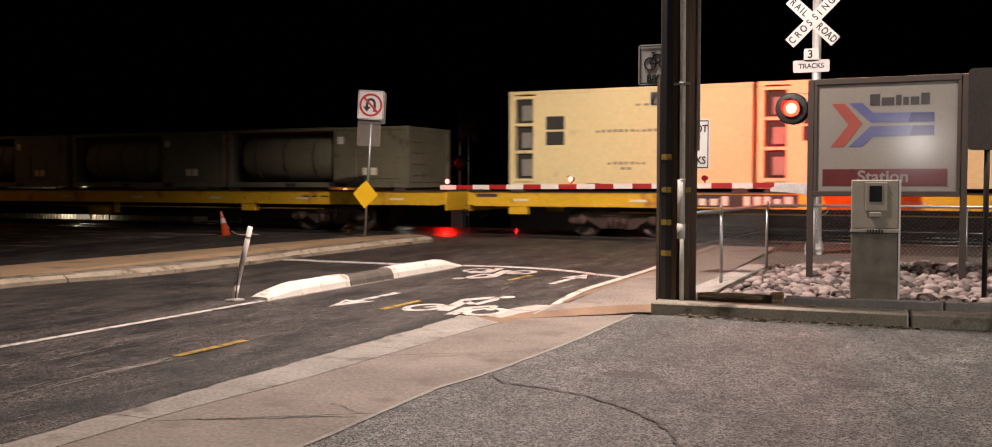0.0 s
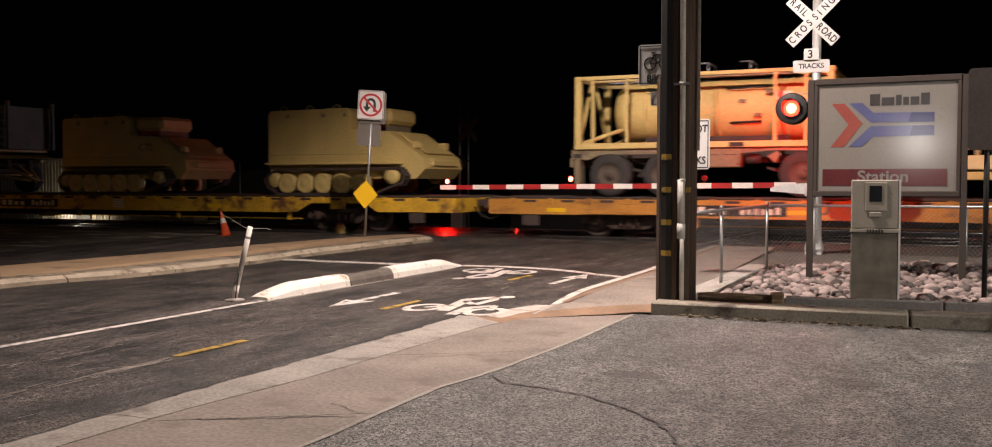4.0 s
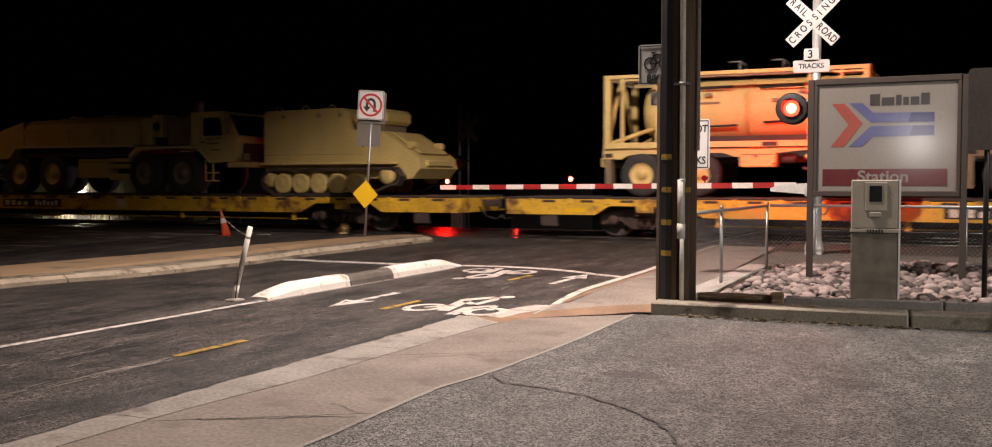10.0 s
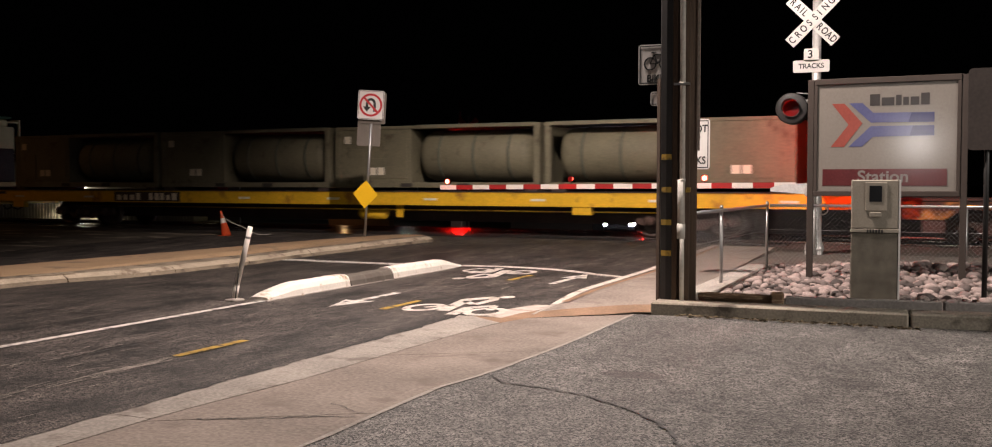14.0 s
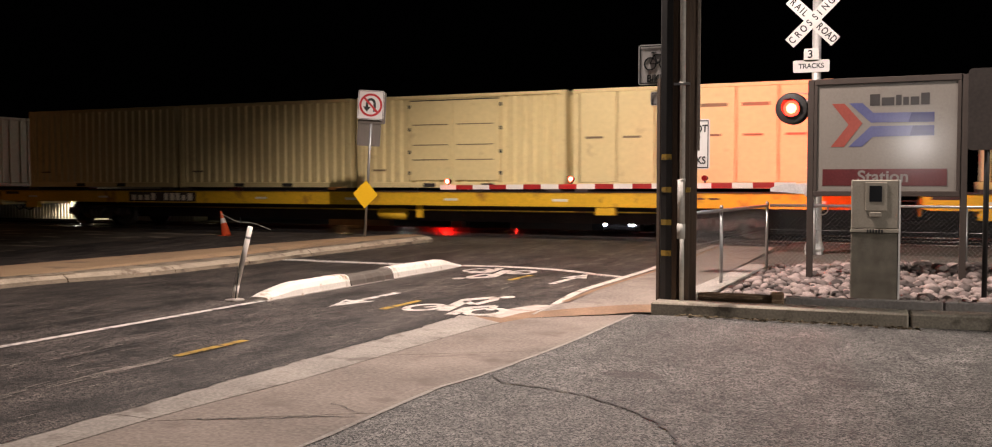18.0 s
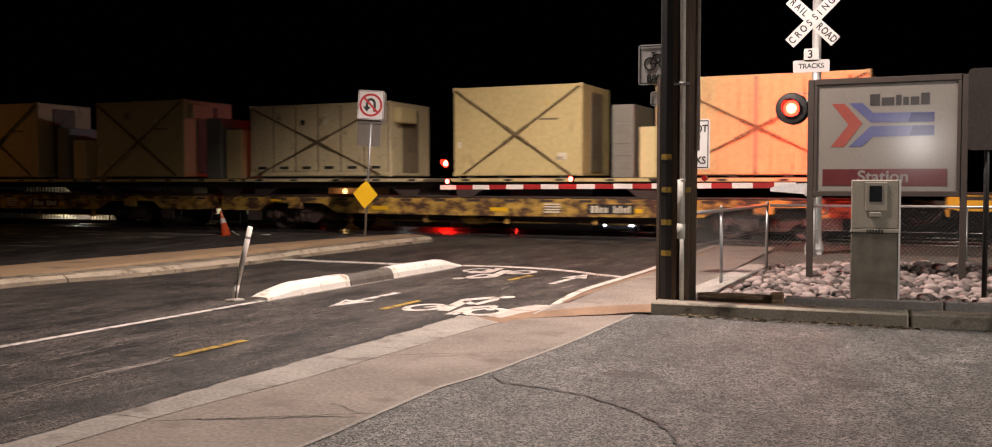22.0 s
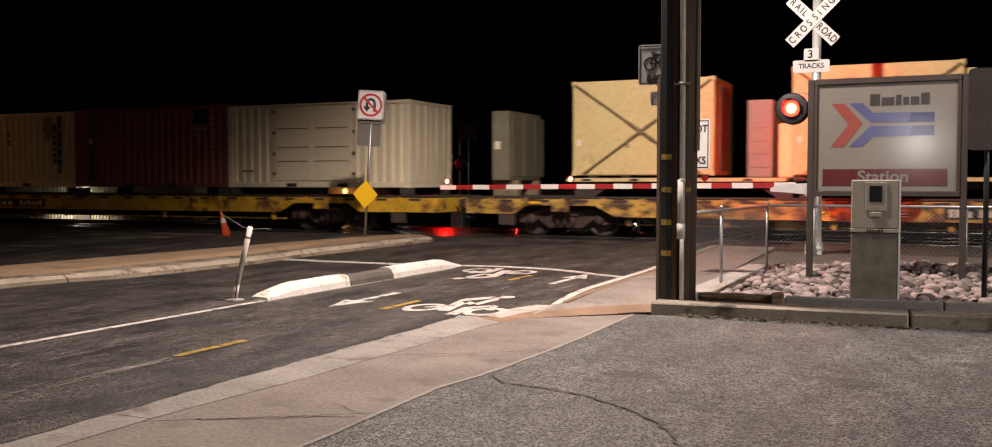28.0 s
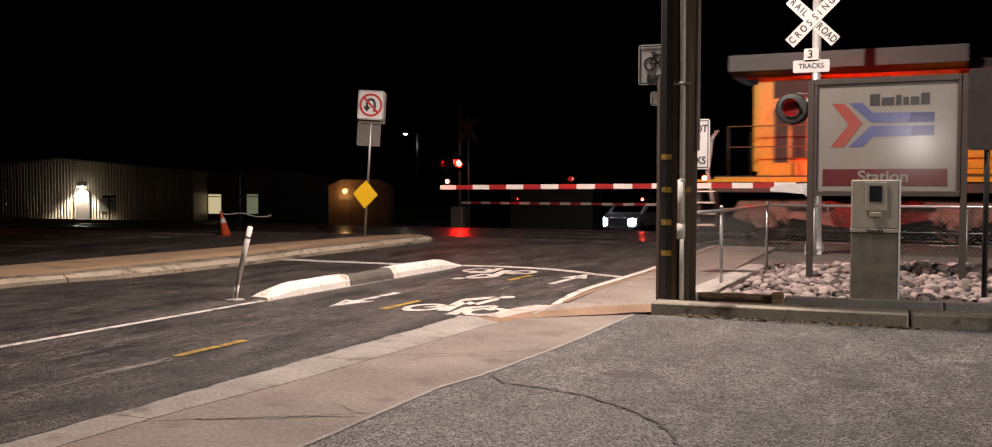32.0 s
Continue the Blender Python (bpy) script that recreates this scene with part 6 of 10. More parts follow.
def corner_frame(ob, L, H, W, m):
    for x in (0.0, L - 0.16):
        for s in (-1, 1):
            part("corner_post", box(bmesh.new(), x, x + 0.16, min(s * (W / 2 - 0.16), s * W / 2), max(s * (W / 2 - 0.16), s * W / 2), 0.12, H - 0.12, 0.01), m, ob)
            for z in (0.0, H - 0.12):
                part("corner_casting", box(bmesh.new(), x - 0.004, x + 0.166, min(s * (W / 2 - 0.165), s * (W / 2 + 0.006)), max(s * (W / 2 - 0.165), s * (W / 2 + 0.006)), z, z + 0.119, 0.012), m, ob)
    for s in (-1, 1):
        y0, y1 = sorted((s * (W / 2 - 0.1), s * W / 2))
        part("bottom_rail", box(bmesh.new(), 0.163, L - 0.163, y0, y1, 0.01, 0.15, 0.006), m, ob)
        part("top_rail", box(bmesh.new(), 0.163, L - 0.163, y0, y1, H - 0.09, H - 0.005, 0.006), m, ob)
        for x in (L * 0.34, L * 0.62):
            part("fork_pocket", box(bmesh.new(), x, x + 0.35, s * W / 2 - 0.002, s * W / 2 + 0.003, 0.025, 0.125), HOLE, ob)
    for x in (0.02, L - 0.11):
        part("end_rail", box(bmesh.new(), x, x + 0.09, -W / 2 + 0.165, W / 2 - 0.165, 0.01, 0.14), m, ob)
        part("end_rail", box(bmesh.new(), x, x + 0.09, -W / 2 + 0.165, W / 2 - 0.165, H - 0.1, H - 0.005), m, ob)
    part("floor", box(bmesh.new(), 0.12, L - 0.12, -W / 2 + 0.11, W / 2 - 0.11, 0.06, 0.14), HOLE, ob)
    part("roof", box(bmesh.new(), 0.12, L - 0.12, -W / 2 + 0.11, W / 2 - 0.11, H - 0.06, H - 0.012), m, ob)


def ribbed(L, z0, z1, y, s, pitch=0.275, depth=0.045):
    bm = bmesh.new()
    pts, x, k = [], 0.163, 0
    while x < L - 0.163:
        for dx, d in ((0.0, 0), (0.10, 0), (0.137, 1), (0.237, 1)):
            if x + dx < L - 0.163:
                pts.append((x + dx, y - s * depth * d))
        x += pitch
    pts.append((L - 0.163, pts[-1][1]))
    lo = [bm.verts.new((px, py, z0)) for px, py in pts]
    hi = [bm.verts.new((px, py, z1)) for px, py in pts]
    for i in range(len(pts) - 1):
        bm.faces.new((lo[i], lo[i + 1], hi[i + 1], hi[i]))
    return bm


def door_end(ob, L, H, W, m):
    """Two cargo doors with lock rods at the end that faces the camera."""
    for s in (-1, 1):
        y0, y1 = sorted((s * 0.012, s * (W / 2 - 0.165)))
        d = part("cargo_door", box(bmesh.new(), L - 0.075, L - 0.03, y0, y1, 0.145, H - 0.105, 0.008), m, ob)
        for f in (0.3, 0.72):
            y = s * (W / 2 - 0.16) * f
            part("lock_rod", rod(bmesh.new(), (L - 0.01, y, 0.1), (L - 0.01, y, H - 0.1), 0.018, 8), m, d)
            part("door_handle", box(bmesh.new(), L - 0.02, L + 0.012, y - 0.02, y + 0.22, 1.0, 1.04), m, d)
    part("end_panel", box(bmesh.new(), 0.03, 0.075, -W / 2 + 0.165, W / 2 - 0.165, 0.145, H - 0.105), m, ob)


def container(name, label, style, m, L=6.06, H=2.44, W=2.44):
    ob = thing(name, label, "shipping container", (0, 0, 0), "containers on the train")
    corner_frame(ob, L, H, W, m)
    door_end(ob, L, H, W, m)
    near = -W / 2 + 0.02
    part("side_panel", ribbed(L, 0.15, H - 0.09, W / 2 - 0.02, 1), m, ob)
    if style in ("ribbed", "side_doors"):
        part("side_panel", ribbed(L, 0.15, H - 0.09, near, -1), m, ob)
        for x0, x1, z0, z1 in ((4.7, 5.05, 1.75, 1.95), (4.75, 4.95, 1.5, 1.56), (0.5, 0.9, 0.45, 0.5))[2 if m is CREAM else 0:]:
            part("stencil_bar", box(bmesh.new(), x0, x1, near - 0.008, near - 0.003, z0, z1), STENCIL, ob)
    if m is CREAM_PALE and style == "ribbed":
        for x, z0, z1 in ((5.12, 0.75, 2.02), (5.36, 0.45, 2.28)):
            st = part("weathered_strip", box(bmesh.new(), x, x + 0.15, near - 0.009, near - 0.004, z0, z1), HOLE, ob, "dark lettered strip down the side")
            for k in range(5):
                part("pale_bar", box(bmesh.new(), x + 0.03, x + 0.12, near - 0.0125, near - 0.0095, z0 + 0.15 + k * (z1 - z0 - 0.3) / 5, z0 + 0.20 + k * (z1 - z0 - 0.3) / 5), PALE_TAG, st)
        part("grey_plate", box(bmesh.new(), 4.78, 5.06, near - 0.009, near - 0.004, 1.60, 2.22), GREY_BOX, ob)
        for z in (1.35, 1.62):
            part("stencil_bar", box(bmesh.new(), 3.05, 3.2, near - 0.009, near - 0.004, z, z + 0.2), STENCIL, ob)
    if m is OXIDE and style == "ribbed":
        part("weathered_strip", box(bmesh.new(), 0.55, 0.85, near - 0.009, near - 0.004, 0.2, 2.3), BLACK_PAINT, ob, "dark weathered strip on the side")
        part("tag", box(bmesh.new(), 0.60, 0.75, near - 0.016, near - 0.0095, 1.35, 1.5), PALE_TAG, ob)
        part("dark_plate", box(bmesh.new(), 4.8, 5.35, near - 0.009, near - 0.004, 1.85, 2.32), BLACK_PAINT, ob)
        part("pale_bar", box(bmesh.new(), 4.8, 5.25, near - 0.009, near - 0.004, 1.68, 1.76), INK, ob)
        part("pale_bar", box(bmesh.new(), 4.92, 5.06, near - 0.009, near - 0.004, 1.38, 1.6), INK, ob)
        for k in range(9):
            part("stencil_bar", box(bmesh.new(), 5.44, 5.57, near - 0.009, near - 0.004, 0.62 + k * 0.17, 0.73 + k * 0.17), INK, ob)
    if style == "side_doors":
        for k in range(2):
            x = 1.65 + k * 1.3
            d = part("side_door", box(bmesh.new(), x + 0.01, x + 1.28, near - 0.03, near - 0.005, 0.2, 2.28, 0.008), m, ob)
            for z in (0.73, 1.12, 1.65):
                part("door_bar", box(bmesh.new(), x + 0.1, x + 1.15, near - 0.042, near - 0.031, z, z + 0.025), STENCIL, d)
        for x in (1.62, 4.27):
            for z in (0.35, 0.9, 1.5, 2.1):
                part("hinge", box(bmesh.new(), x, x + 0.06, near - 0.045, near - 0.004, z, z + 0.09), HOLE, ob)
        part("door_top_gap", box(bmesh.new(), 1.66, 4.24, near - 0.02, near - 0.004, 2.285, 2.31), HOLE, ob)
    if style == "panels":
        for k in range(6):
            x = 0.18 + k * 0.95
            d = part("side_panel", box(bmesh.new(), x + 0.01, x + 0.935, near - 0.025, near + 0.02, 0.155, H - 0.095, 0.012), m, ob)
            part("latch", box(bmesh.new(), x + 0.15, x + 0.6, near - 0.04, near - 0.026, 1.22, 1.27), STENCIL, d)
            if k >= 3:
                part("stencil_bar", box(bmesh.new(), x + 0.12, x + 0.75, near - 0.03, near - 0.0255, 1.9, 1.98), STENCIL, d)
    if style in ("reefer_boxes", "reefer_door"):
        part("side_panel", box(bmesh.new(), 0.163 if style == "reefer_door" else 0.72, L - 0.163 if style == "reefer_boxes" else L - 0.86, near - 0.012, near + 0.03, 0.15, H - 0.09), m, ob)
        for x0, x1, z in ((2.3, 3.9, 1.36), (2.6, 3.6, 0.58), (2.95, 3.25, 0.45), (3.3, 3.7, 1.98)):
            bars(ob, "stencil_bar", x0, x1, z, z + 0.07, near - 0.0125, max(2, int((x1 - x0) / 0.14)), INK, int(z * 100))
    if style == "reefer_boxes":
        for z0, z1 in ((0.28, 0.85), (0.98, 1.52), (1.66, 2.2)):
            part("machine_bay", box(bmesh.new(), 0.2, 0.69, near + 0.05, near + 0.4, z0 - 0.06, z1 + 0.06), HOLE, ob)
            part("machine_unit", box(bmesh.new(), 0.34, 0.62, near + 0.0, near + 0.049, z0 + 0.03, z1 - 0.12, 0.01), GREY_BOX, ob)
        for z in (0.17, 0.88, 1.56, 2.24):
            part("bay_shelf", box(bmesh.new(), 0.163, 0.718, near - 0.01, near + 0.03, z, z + 0.075), m, ob)
        part("bay_post", box(bmesh.new(), 0.64, 0.718, near - 0.011, near + 0.03, 0.246, 2.24), m, ob)
        for z in (1.08, 1.46):
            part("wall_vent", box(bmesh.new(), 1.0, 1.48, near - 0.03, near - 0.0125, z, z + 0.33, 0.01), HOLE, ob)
    if style == "reefer_door":
        x = L - 0.86
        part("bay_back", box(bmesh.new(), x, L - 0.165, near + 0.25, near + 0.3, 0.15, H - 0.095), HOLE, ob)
        for z in (0.16, 0.86, 1.5, 2.2):
            part("bay_shelf", box(bmesh.new(), x + 0.002, L - 0.165, near - 0.01, near + 0.03, z, z + 0.09), m, ob)
        for z in (0.25, 0.95, 1.59):
            for a, b in (((x + 0.05, z), (L - 0.2, z + 0.6)), ((x + 0.05, z + 0.6), (L - 0.2, z))):
                bm = bmesh.new()
                stroke(bm, a[0], a[1], b[0], b[1], 0.07, near, near + 0.02)
                part("cross_brace", bm, m, ob)
        d = part("service_door", box(bmesh.new(), 3.65, 4.85, near - 0.028, near - 0.013, 0.2, 2.3, 0.008), m, ob)
        for x0, x1, z0, z1 in ((4.1, 4.6, 0.75, 0.8), (4.1, 4.6, 1.85, 1.9), (4.1, 4.14, 0.8, 1.85), (4.56, 4.6, 0.8, 1.85), (3.62, 3.66, 0.2, 2.3), (3.7, 4.8, 2.31, 2.335), (3.7, 4.8, 0.165, 0.19)):
            part("door_seal", box(bmesh.new(), x0, x1, near - 0.034, near - 0.0285, z0, z1), STENCIL, d)
    return ob


def put(ob, spots, z):
    """The first stands as built, the rest are copies; all go with the train."""
    for i, u in enumerate(spots):
        c = ob if i == 0 else copy_thing(ob, pose(u, TRACK_Y, z))
        c.matrix_basis = pose(u, TRACK_Y, z)
        MOVERS.append((c, u, z))


SEAT = RAIL_Z + 1.202
put(container("reefer_container", "cream container with dark machine bays at one end", "reefer_boxes", CREAM), [-9.96, -3.8, -287.85], SEAT)
put(container("reefer_container", "cream container with side door and braced bay", "reefer_door", CREAM), [-294.05, -300.35, -306.65], SEAT)
put(container("panel_container", "tan container with six panelled side doors", "panels", CREAM), [-260.25], SEAT)
put(container("side_door_container", "cream ribbed container with double side doors", "side_doors", CREAM), [-266.5], SEAT)
put(container("ribbed_container", "cream corrugated steel container", "ribbed", CREAM), [-272.75, -279.0], SEAT)
ARCH = RAIL_Z + 1.002
put(container("side_door_container", "pale ribbed container with double side doors", "side_doors", CREAM_PALE, H=2.36), [-410.9], ARCH + 0.2)
put(container("ribbed_container", "pale corrugated steel container", "ribbed", CREAM_PALE, H=2.40), [-423.1], ARCH + 0.2)
put(container("ribbed_container", "pale tall corrugated steel container", "ribbed", CREAM_PALE, H=2.54), [-429.15], ARCH + 0.2)
put(container("ribbed_container", "red oxide corrugated steel container", "ribbed", OXIDE), [-417.0], ARCH + 0.2)
# blocks under the containers on the last wagon
blk = thing("dunnage_blocks", "dark timber blocks under the containers", "timber blocks", (0, 0, 0), "timber blocks")
for x in (0.0, 5.7):
    for s in (-1, 1):
        part("block", box(bmesh.new(), x, x + 0.3, min(s * 0.9, s * 1.2), max(s * 0.9, s * 1.2), 0, 0.196, 0.01), DECK, blk)
put(blk, [-410.87, -417.0, -423.1, -429.15], ARCH)


def tank_rack(flip):
    """Half-height frame with a tank and a panelled pump room."""
    L, H, W = 6.06, 1.66, 2.44
    ob = thing("tank_rack", "grey-green framed tank unit with pump room", "tank container", (0, 0, 0), "tank units on the train")
    corner_frame(ob, L, H, W, OLIVE)

    def fx(a, b):
        return (L - b, L - a) if flip else (a, b)
    x0, x1 = fx(0.25, 3.6)
    part("tank", lathe(bmesh.new(), [(x0, 0.3), (x0 + 0.12, 0.6), (x0 + 0.3, 0.68), (x1 - 0.3, 0.68), (x1 - 0.12, 0.6), (x1, 0.3)], "x", 26, (0, -0.42, 0.86)), OLIVE, ob, "horizontal dusty green tank")
    part("tank_back", box(bmesh.new(), x0, x1, 0.5, 1.1, 0.15, 1.5), OLIVE_DK, ob)
    x0, x1 = fx(3.68, 5.9)
    pr = part("pump_room", box(bmesh.new(), x0, x1, -1.205, 1.1, 0.152, H - 0.095, 0.01), OLIVE, ob)
    for a, b, z0, z1 in ((0.12, 0.75, 0.25, 1.05), (0.85, 1.45, 0.25, 0.8), (1.5, 2.1, 0.25, 1.45)):
        part("hatch", box(bmesh.new(), x0 + a, x0 + b, -1.222, -1.206, z0, z1, 0.006), OLIVE, pr)
    for a, z in ((0.15, 1.2), (0.95, 0.35), (1.2, 0.35)):
        part("tag", box(bmesh.new(), x0 + a, x0 + a + 0.2, -1.228, -1.2225, z, z + 0.2), PALE_TAG, pr)
    for k in range(3):
        x = fx(0.9 + k, 0.95 + k)[0]
        part("tank_strap", lathe(bmesh.new(), [(x, 0.684), (x, 0.695), (x + 0.07, 0.695), (x + 0.07, 0.684)], "x", 26, (0, -0.42, 0.86), False), OLIVE_DK, ob)
    part("walkway", box(bmesh.new(), *fx(0.2, 3.6), -1.1, -0.6, H - 0.02, H + 0.02), OLIVE_DK, ob)
    bm = bmesh.new()
    for k in range(4):
        box(bm, L - 0.03, L - 0.005, -0.9, -0.4, 0.35 + k * 0.3, 0.39 + k * 0.3)
    part("ladder", bm, OLIVE, ob)
    part("end_panel", box(bmesh.new(), L - 0.09, L - 0.04, -1.05, 1.05, 0.15, H - 0.1), OLIVE, ob)
    return ob


put(tank_rack(False), [-18.95, -25.12, -31.42, -205.0, -244.85], SEAT)
put(tank_rack(True), [-37.7, -211.2, -217.45, -223.65, -238.75], SEAT)


def plant_unit():
    ob = thing("plant_unit", "tan machinery skid with two housed units", "machinery skid", (0, 0, 0), "machinery skids")
    part("skid", box(bmesh.new(), 0, 6.0, -1.2, 1.2, 0, 0.16, 0.01), TAN, ob)
    b = part("main_housing", box(bmesh.new(), 1.15, 4.0, -1.2, 1.15, 0.165, 2.36, 0.03), CREAM, ob)
    part("stencil_bar", box(bmesh.new(), 2.85, 3.12, -1.206, -1.2005, 1.2, 1.36), INK, b)
    part("service_panel", box(bmesh.new(), 3.45, 3.9, -1.215, -1.2005, 1.3, 1.9, 0.006), CREAM, b)
    b = part("rear_housing", box(bmesh.new(), 4.46, 5.40, -1.2, 1.1, 0.165, 2.14, 0.03), CREAM, ob)
    part("top_box", box(bmesh.new(), 4.62, 5.40, -1.15, 0.8, 2.142, 2.40, 0.02), CREAM, b)
    part("top_cover", box(bmesh.new(), 4.75, 5.75, -0.95, 0.7, 2.402, 2.48, 0.02), TARP_GREEN, b, "green tarpaulin cover")
    part("door_seam", box(bmesh.new(), 4.52, 5.24, -1.212, -1.2005, 0.30, 2.05, 0.006), CREAM, b)
    for z in (0.50, 1.60, 2.20):
        y = -1.216 if z < 2.1 else -1.154
        part("door_bar", box(bmesh.new(), 4.66, 5.18, y, y + 0.0035, z, z + 0.022), HOLE, b)
    part("door_latch", box(bmesh.new(), 5.10, 5.16, -1.218, -1.2125, 1.1, 1.14), STENCIL, b)
    part("small_bar", box(bmesh.new(), 4.85, 4.98, -1.216, -1.2125, 1.88, 1.905), HOLE, b)
    # open machinery bay behind the housing
    part("bay_machinery", box(bmesh.new(), 5.42, 5.78, -0.8, 0.8, 0.165, 1.35, 0.05), UNDER, ob)
    part("bay_tank", lathe(bmesh.new(), [(1.3, 0.05), (1.36, 0.18), (1.9, 0.18), (1.98, 0.05)], "z", 14, (5.6, -0.6, 0)), CREAM, ob)
    for x, y in ((5.42, -1.18), (5.80, -1.18), (5.80, 0.9)):
        part("bay_post", box(bmesh.new(), x, x + 0.06, y, y + 0.06, 0.165, 2.30), CREAM, ob)
    for y in (-1.18, 0.9):
        part("bay_rail", box(bmesh.new(), 5.42, 5.86, y, y + 0.06, 2.302, 2.37), CREAM, ob)
    part("bay_end_rail", box(bmesh.new(), 5.80, 5.86, -1.118, 0.898, 2.25, 2.299), CREAM, ob)
    part("bay_hose", rod(bmesh.new(), (5.5, -1.0, 0.4), (5.75, -1.05, 1.6), 0.05, 8), RUST, ob)
    part("pipework", box(bmesh.new(), 4.05, 4.5, -0.7, 0.9, 0.165, 1.9, 0.04), UNDER, ob)
    part("vent_slot", box(bmesh.new(), 4.001, 4.012, -0.95, -0.75, 1.35, 1.85), HOLE, ob)
    part("valve_body", lathe(bmesh.new(), [(1.45, 0.06), (1.5, 0.2), (1.85, 0.22), (2.0, 0.12), (2.05, 0.04)], "z", 14, (4.28, -0.82, 0)), CREAM, ob)
    part("pump_flange", lathe(bmesh.new(), [(-1.08, 0.04), (-1.08, 0.2), (-0.98, 0.22), (-0.98, 0.04)], "y", 14, (4.3, 0, 0.85)), GREY_BOX, ob)
    part("drip_tray", box(bmesh.new(), 4.03, 4.52, -1.15, -0.7, 0.165, 0.26, 0.01), CREAM, ob)
    for x, z0, z1 in ((4.04, 0.2, 1.2), (4.2, 1.0, 2.1), (4.36, 0.3, 1.6)):
        part("pump_body", box(bmesh.new(), x, x + 0.13, -1.12, -0.905, z0, z1, 0.03), CREAM, ob)
    for k in range(4):
        part("pipe", rod(bmesh.new(), (4.03, -0.95, 0.4 + k * 0.42), (4.53, -0.95, 0.55 + k * 0.42), 0.05, 8), GREY_BOX, ob)
    part("red_tag", prism(bmesh.new(), [(3.3, 0.38), (3.46, 0.54), (3.38, 0.64), (3.3, 0.58), (3.22, 0.64), (3.14, 0.54)], "y", -1.206, -1.2005), SIGN_RED, ob, "small red warning plate")
    e = part("engine_block", box(bmesh.new(), 0.40, 1.05, -0.75, 0.8, 0.165, 0.85, 0.05), UNDER, ob, "oily dark engine block")
    part("cylinder_head", box(bmesh.new(), 0.5, 1.0, -0.6, 0.6, 0.852, 1.12, 0.03), RUST, e)
    part("flywheel", lathe(bmesh.new(), [(0.34, 0.05), (0.34, 0.3), (0.39, 0.3), (0.39, 0.05)], "x", 16, (0, -0.6, 0.6)), GREY_BOX, e)
    for k in range(4):
        part("manifold_pipe", rod(bmesh.new(), (0.5 + 0.15 * k, -0.85, 0.35), (0.46 + 0.15 * k, -0.78, 1.0), 0.035, 8), TAN if k % 2 else GREY_BOX, e)
    part("oil_filter", lathe(bmesh.new(), [(0.30, 0.03), (0.32, 0.09), (0.58, 0.09), (0.6, 0.03)], "z", 12, (0.95, -0.98, 0)), CREAM, e)
    part("exhaust_pipe", rod(bmesh.new(), (0.55, -0.4, 1.1), (0.55, -0.4, 1.75), 0.05, 10), RUST, e)
    part("air_cleaner", lathe(bmesh.new(), [(0.25, 0.1), (0.3, 0.22), (0.9, 0.22), (0.95, 0.1)], "x", 14, (0.15, -0.7, 1.6)), CREAM, ob)
    part("radiator", box(bmesh.new(), 0.08, 0.24, -1.0, 0.9, 0.165, 1.32, 0.02), CREAM, ob)
    for x in (0.5, 0.85):
        part("stand", rod(bmesh.new(), (x, -0.7, 0.9), (x, -0.7, 1.5), 0.04, 8), GREY_BOX, ob)
    return ob


put(plant_unit(), [-251.25, -231.9], SEAT)


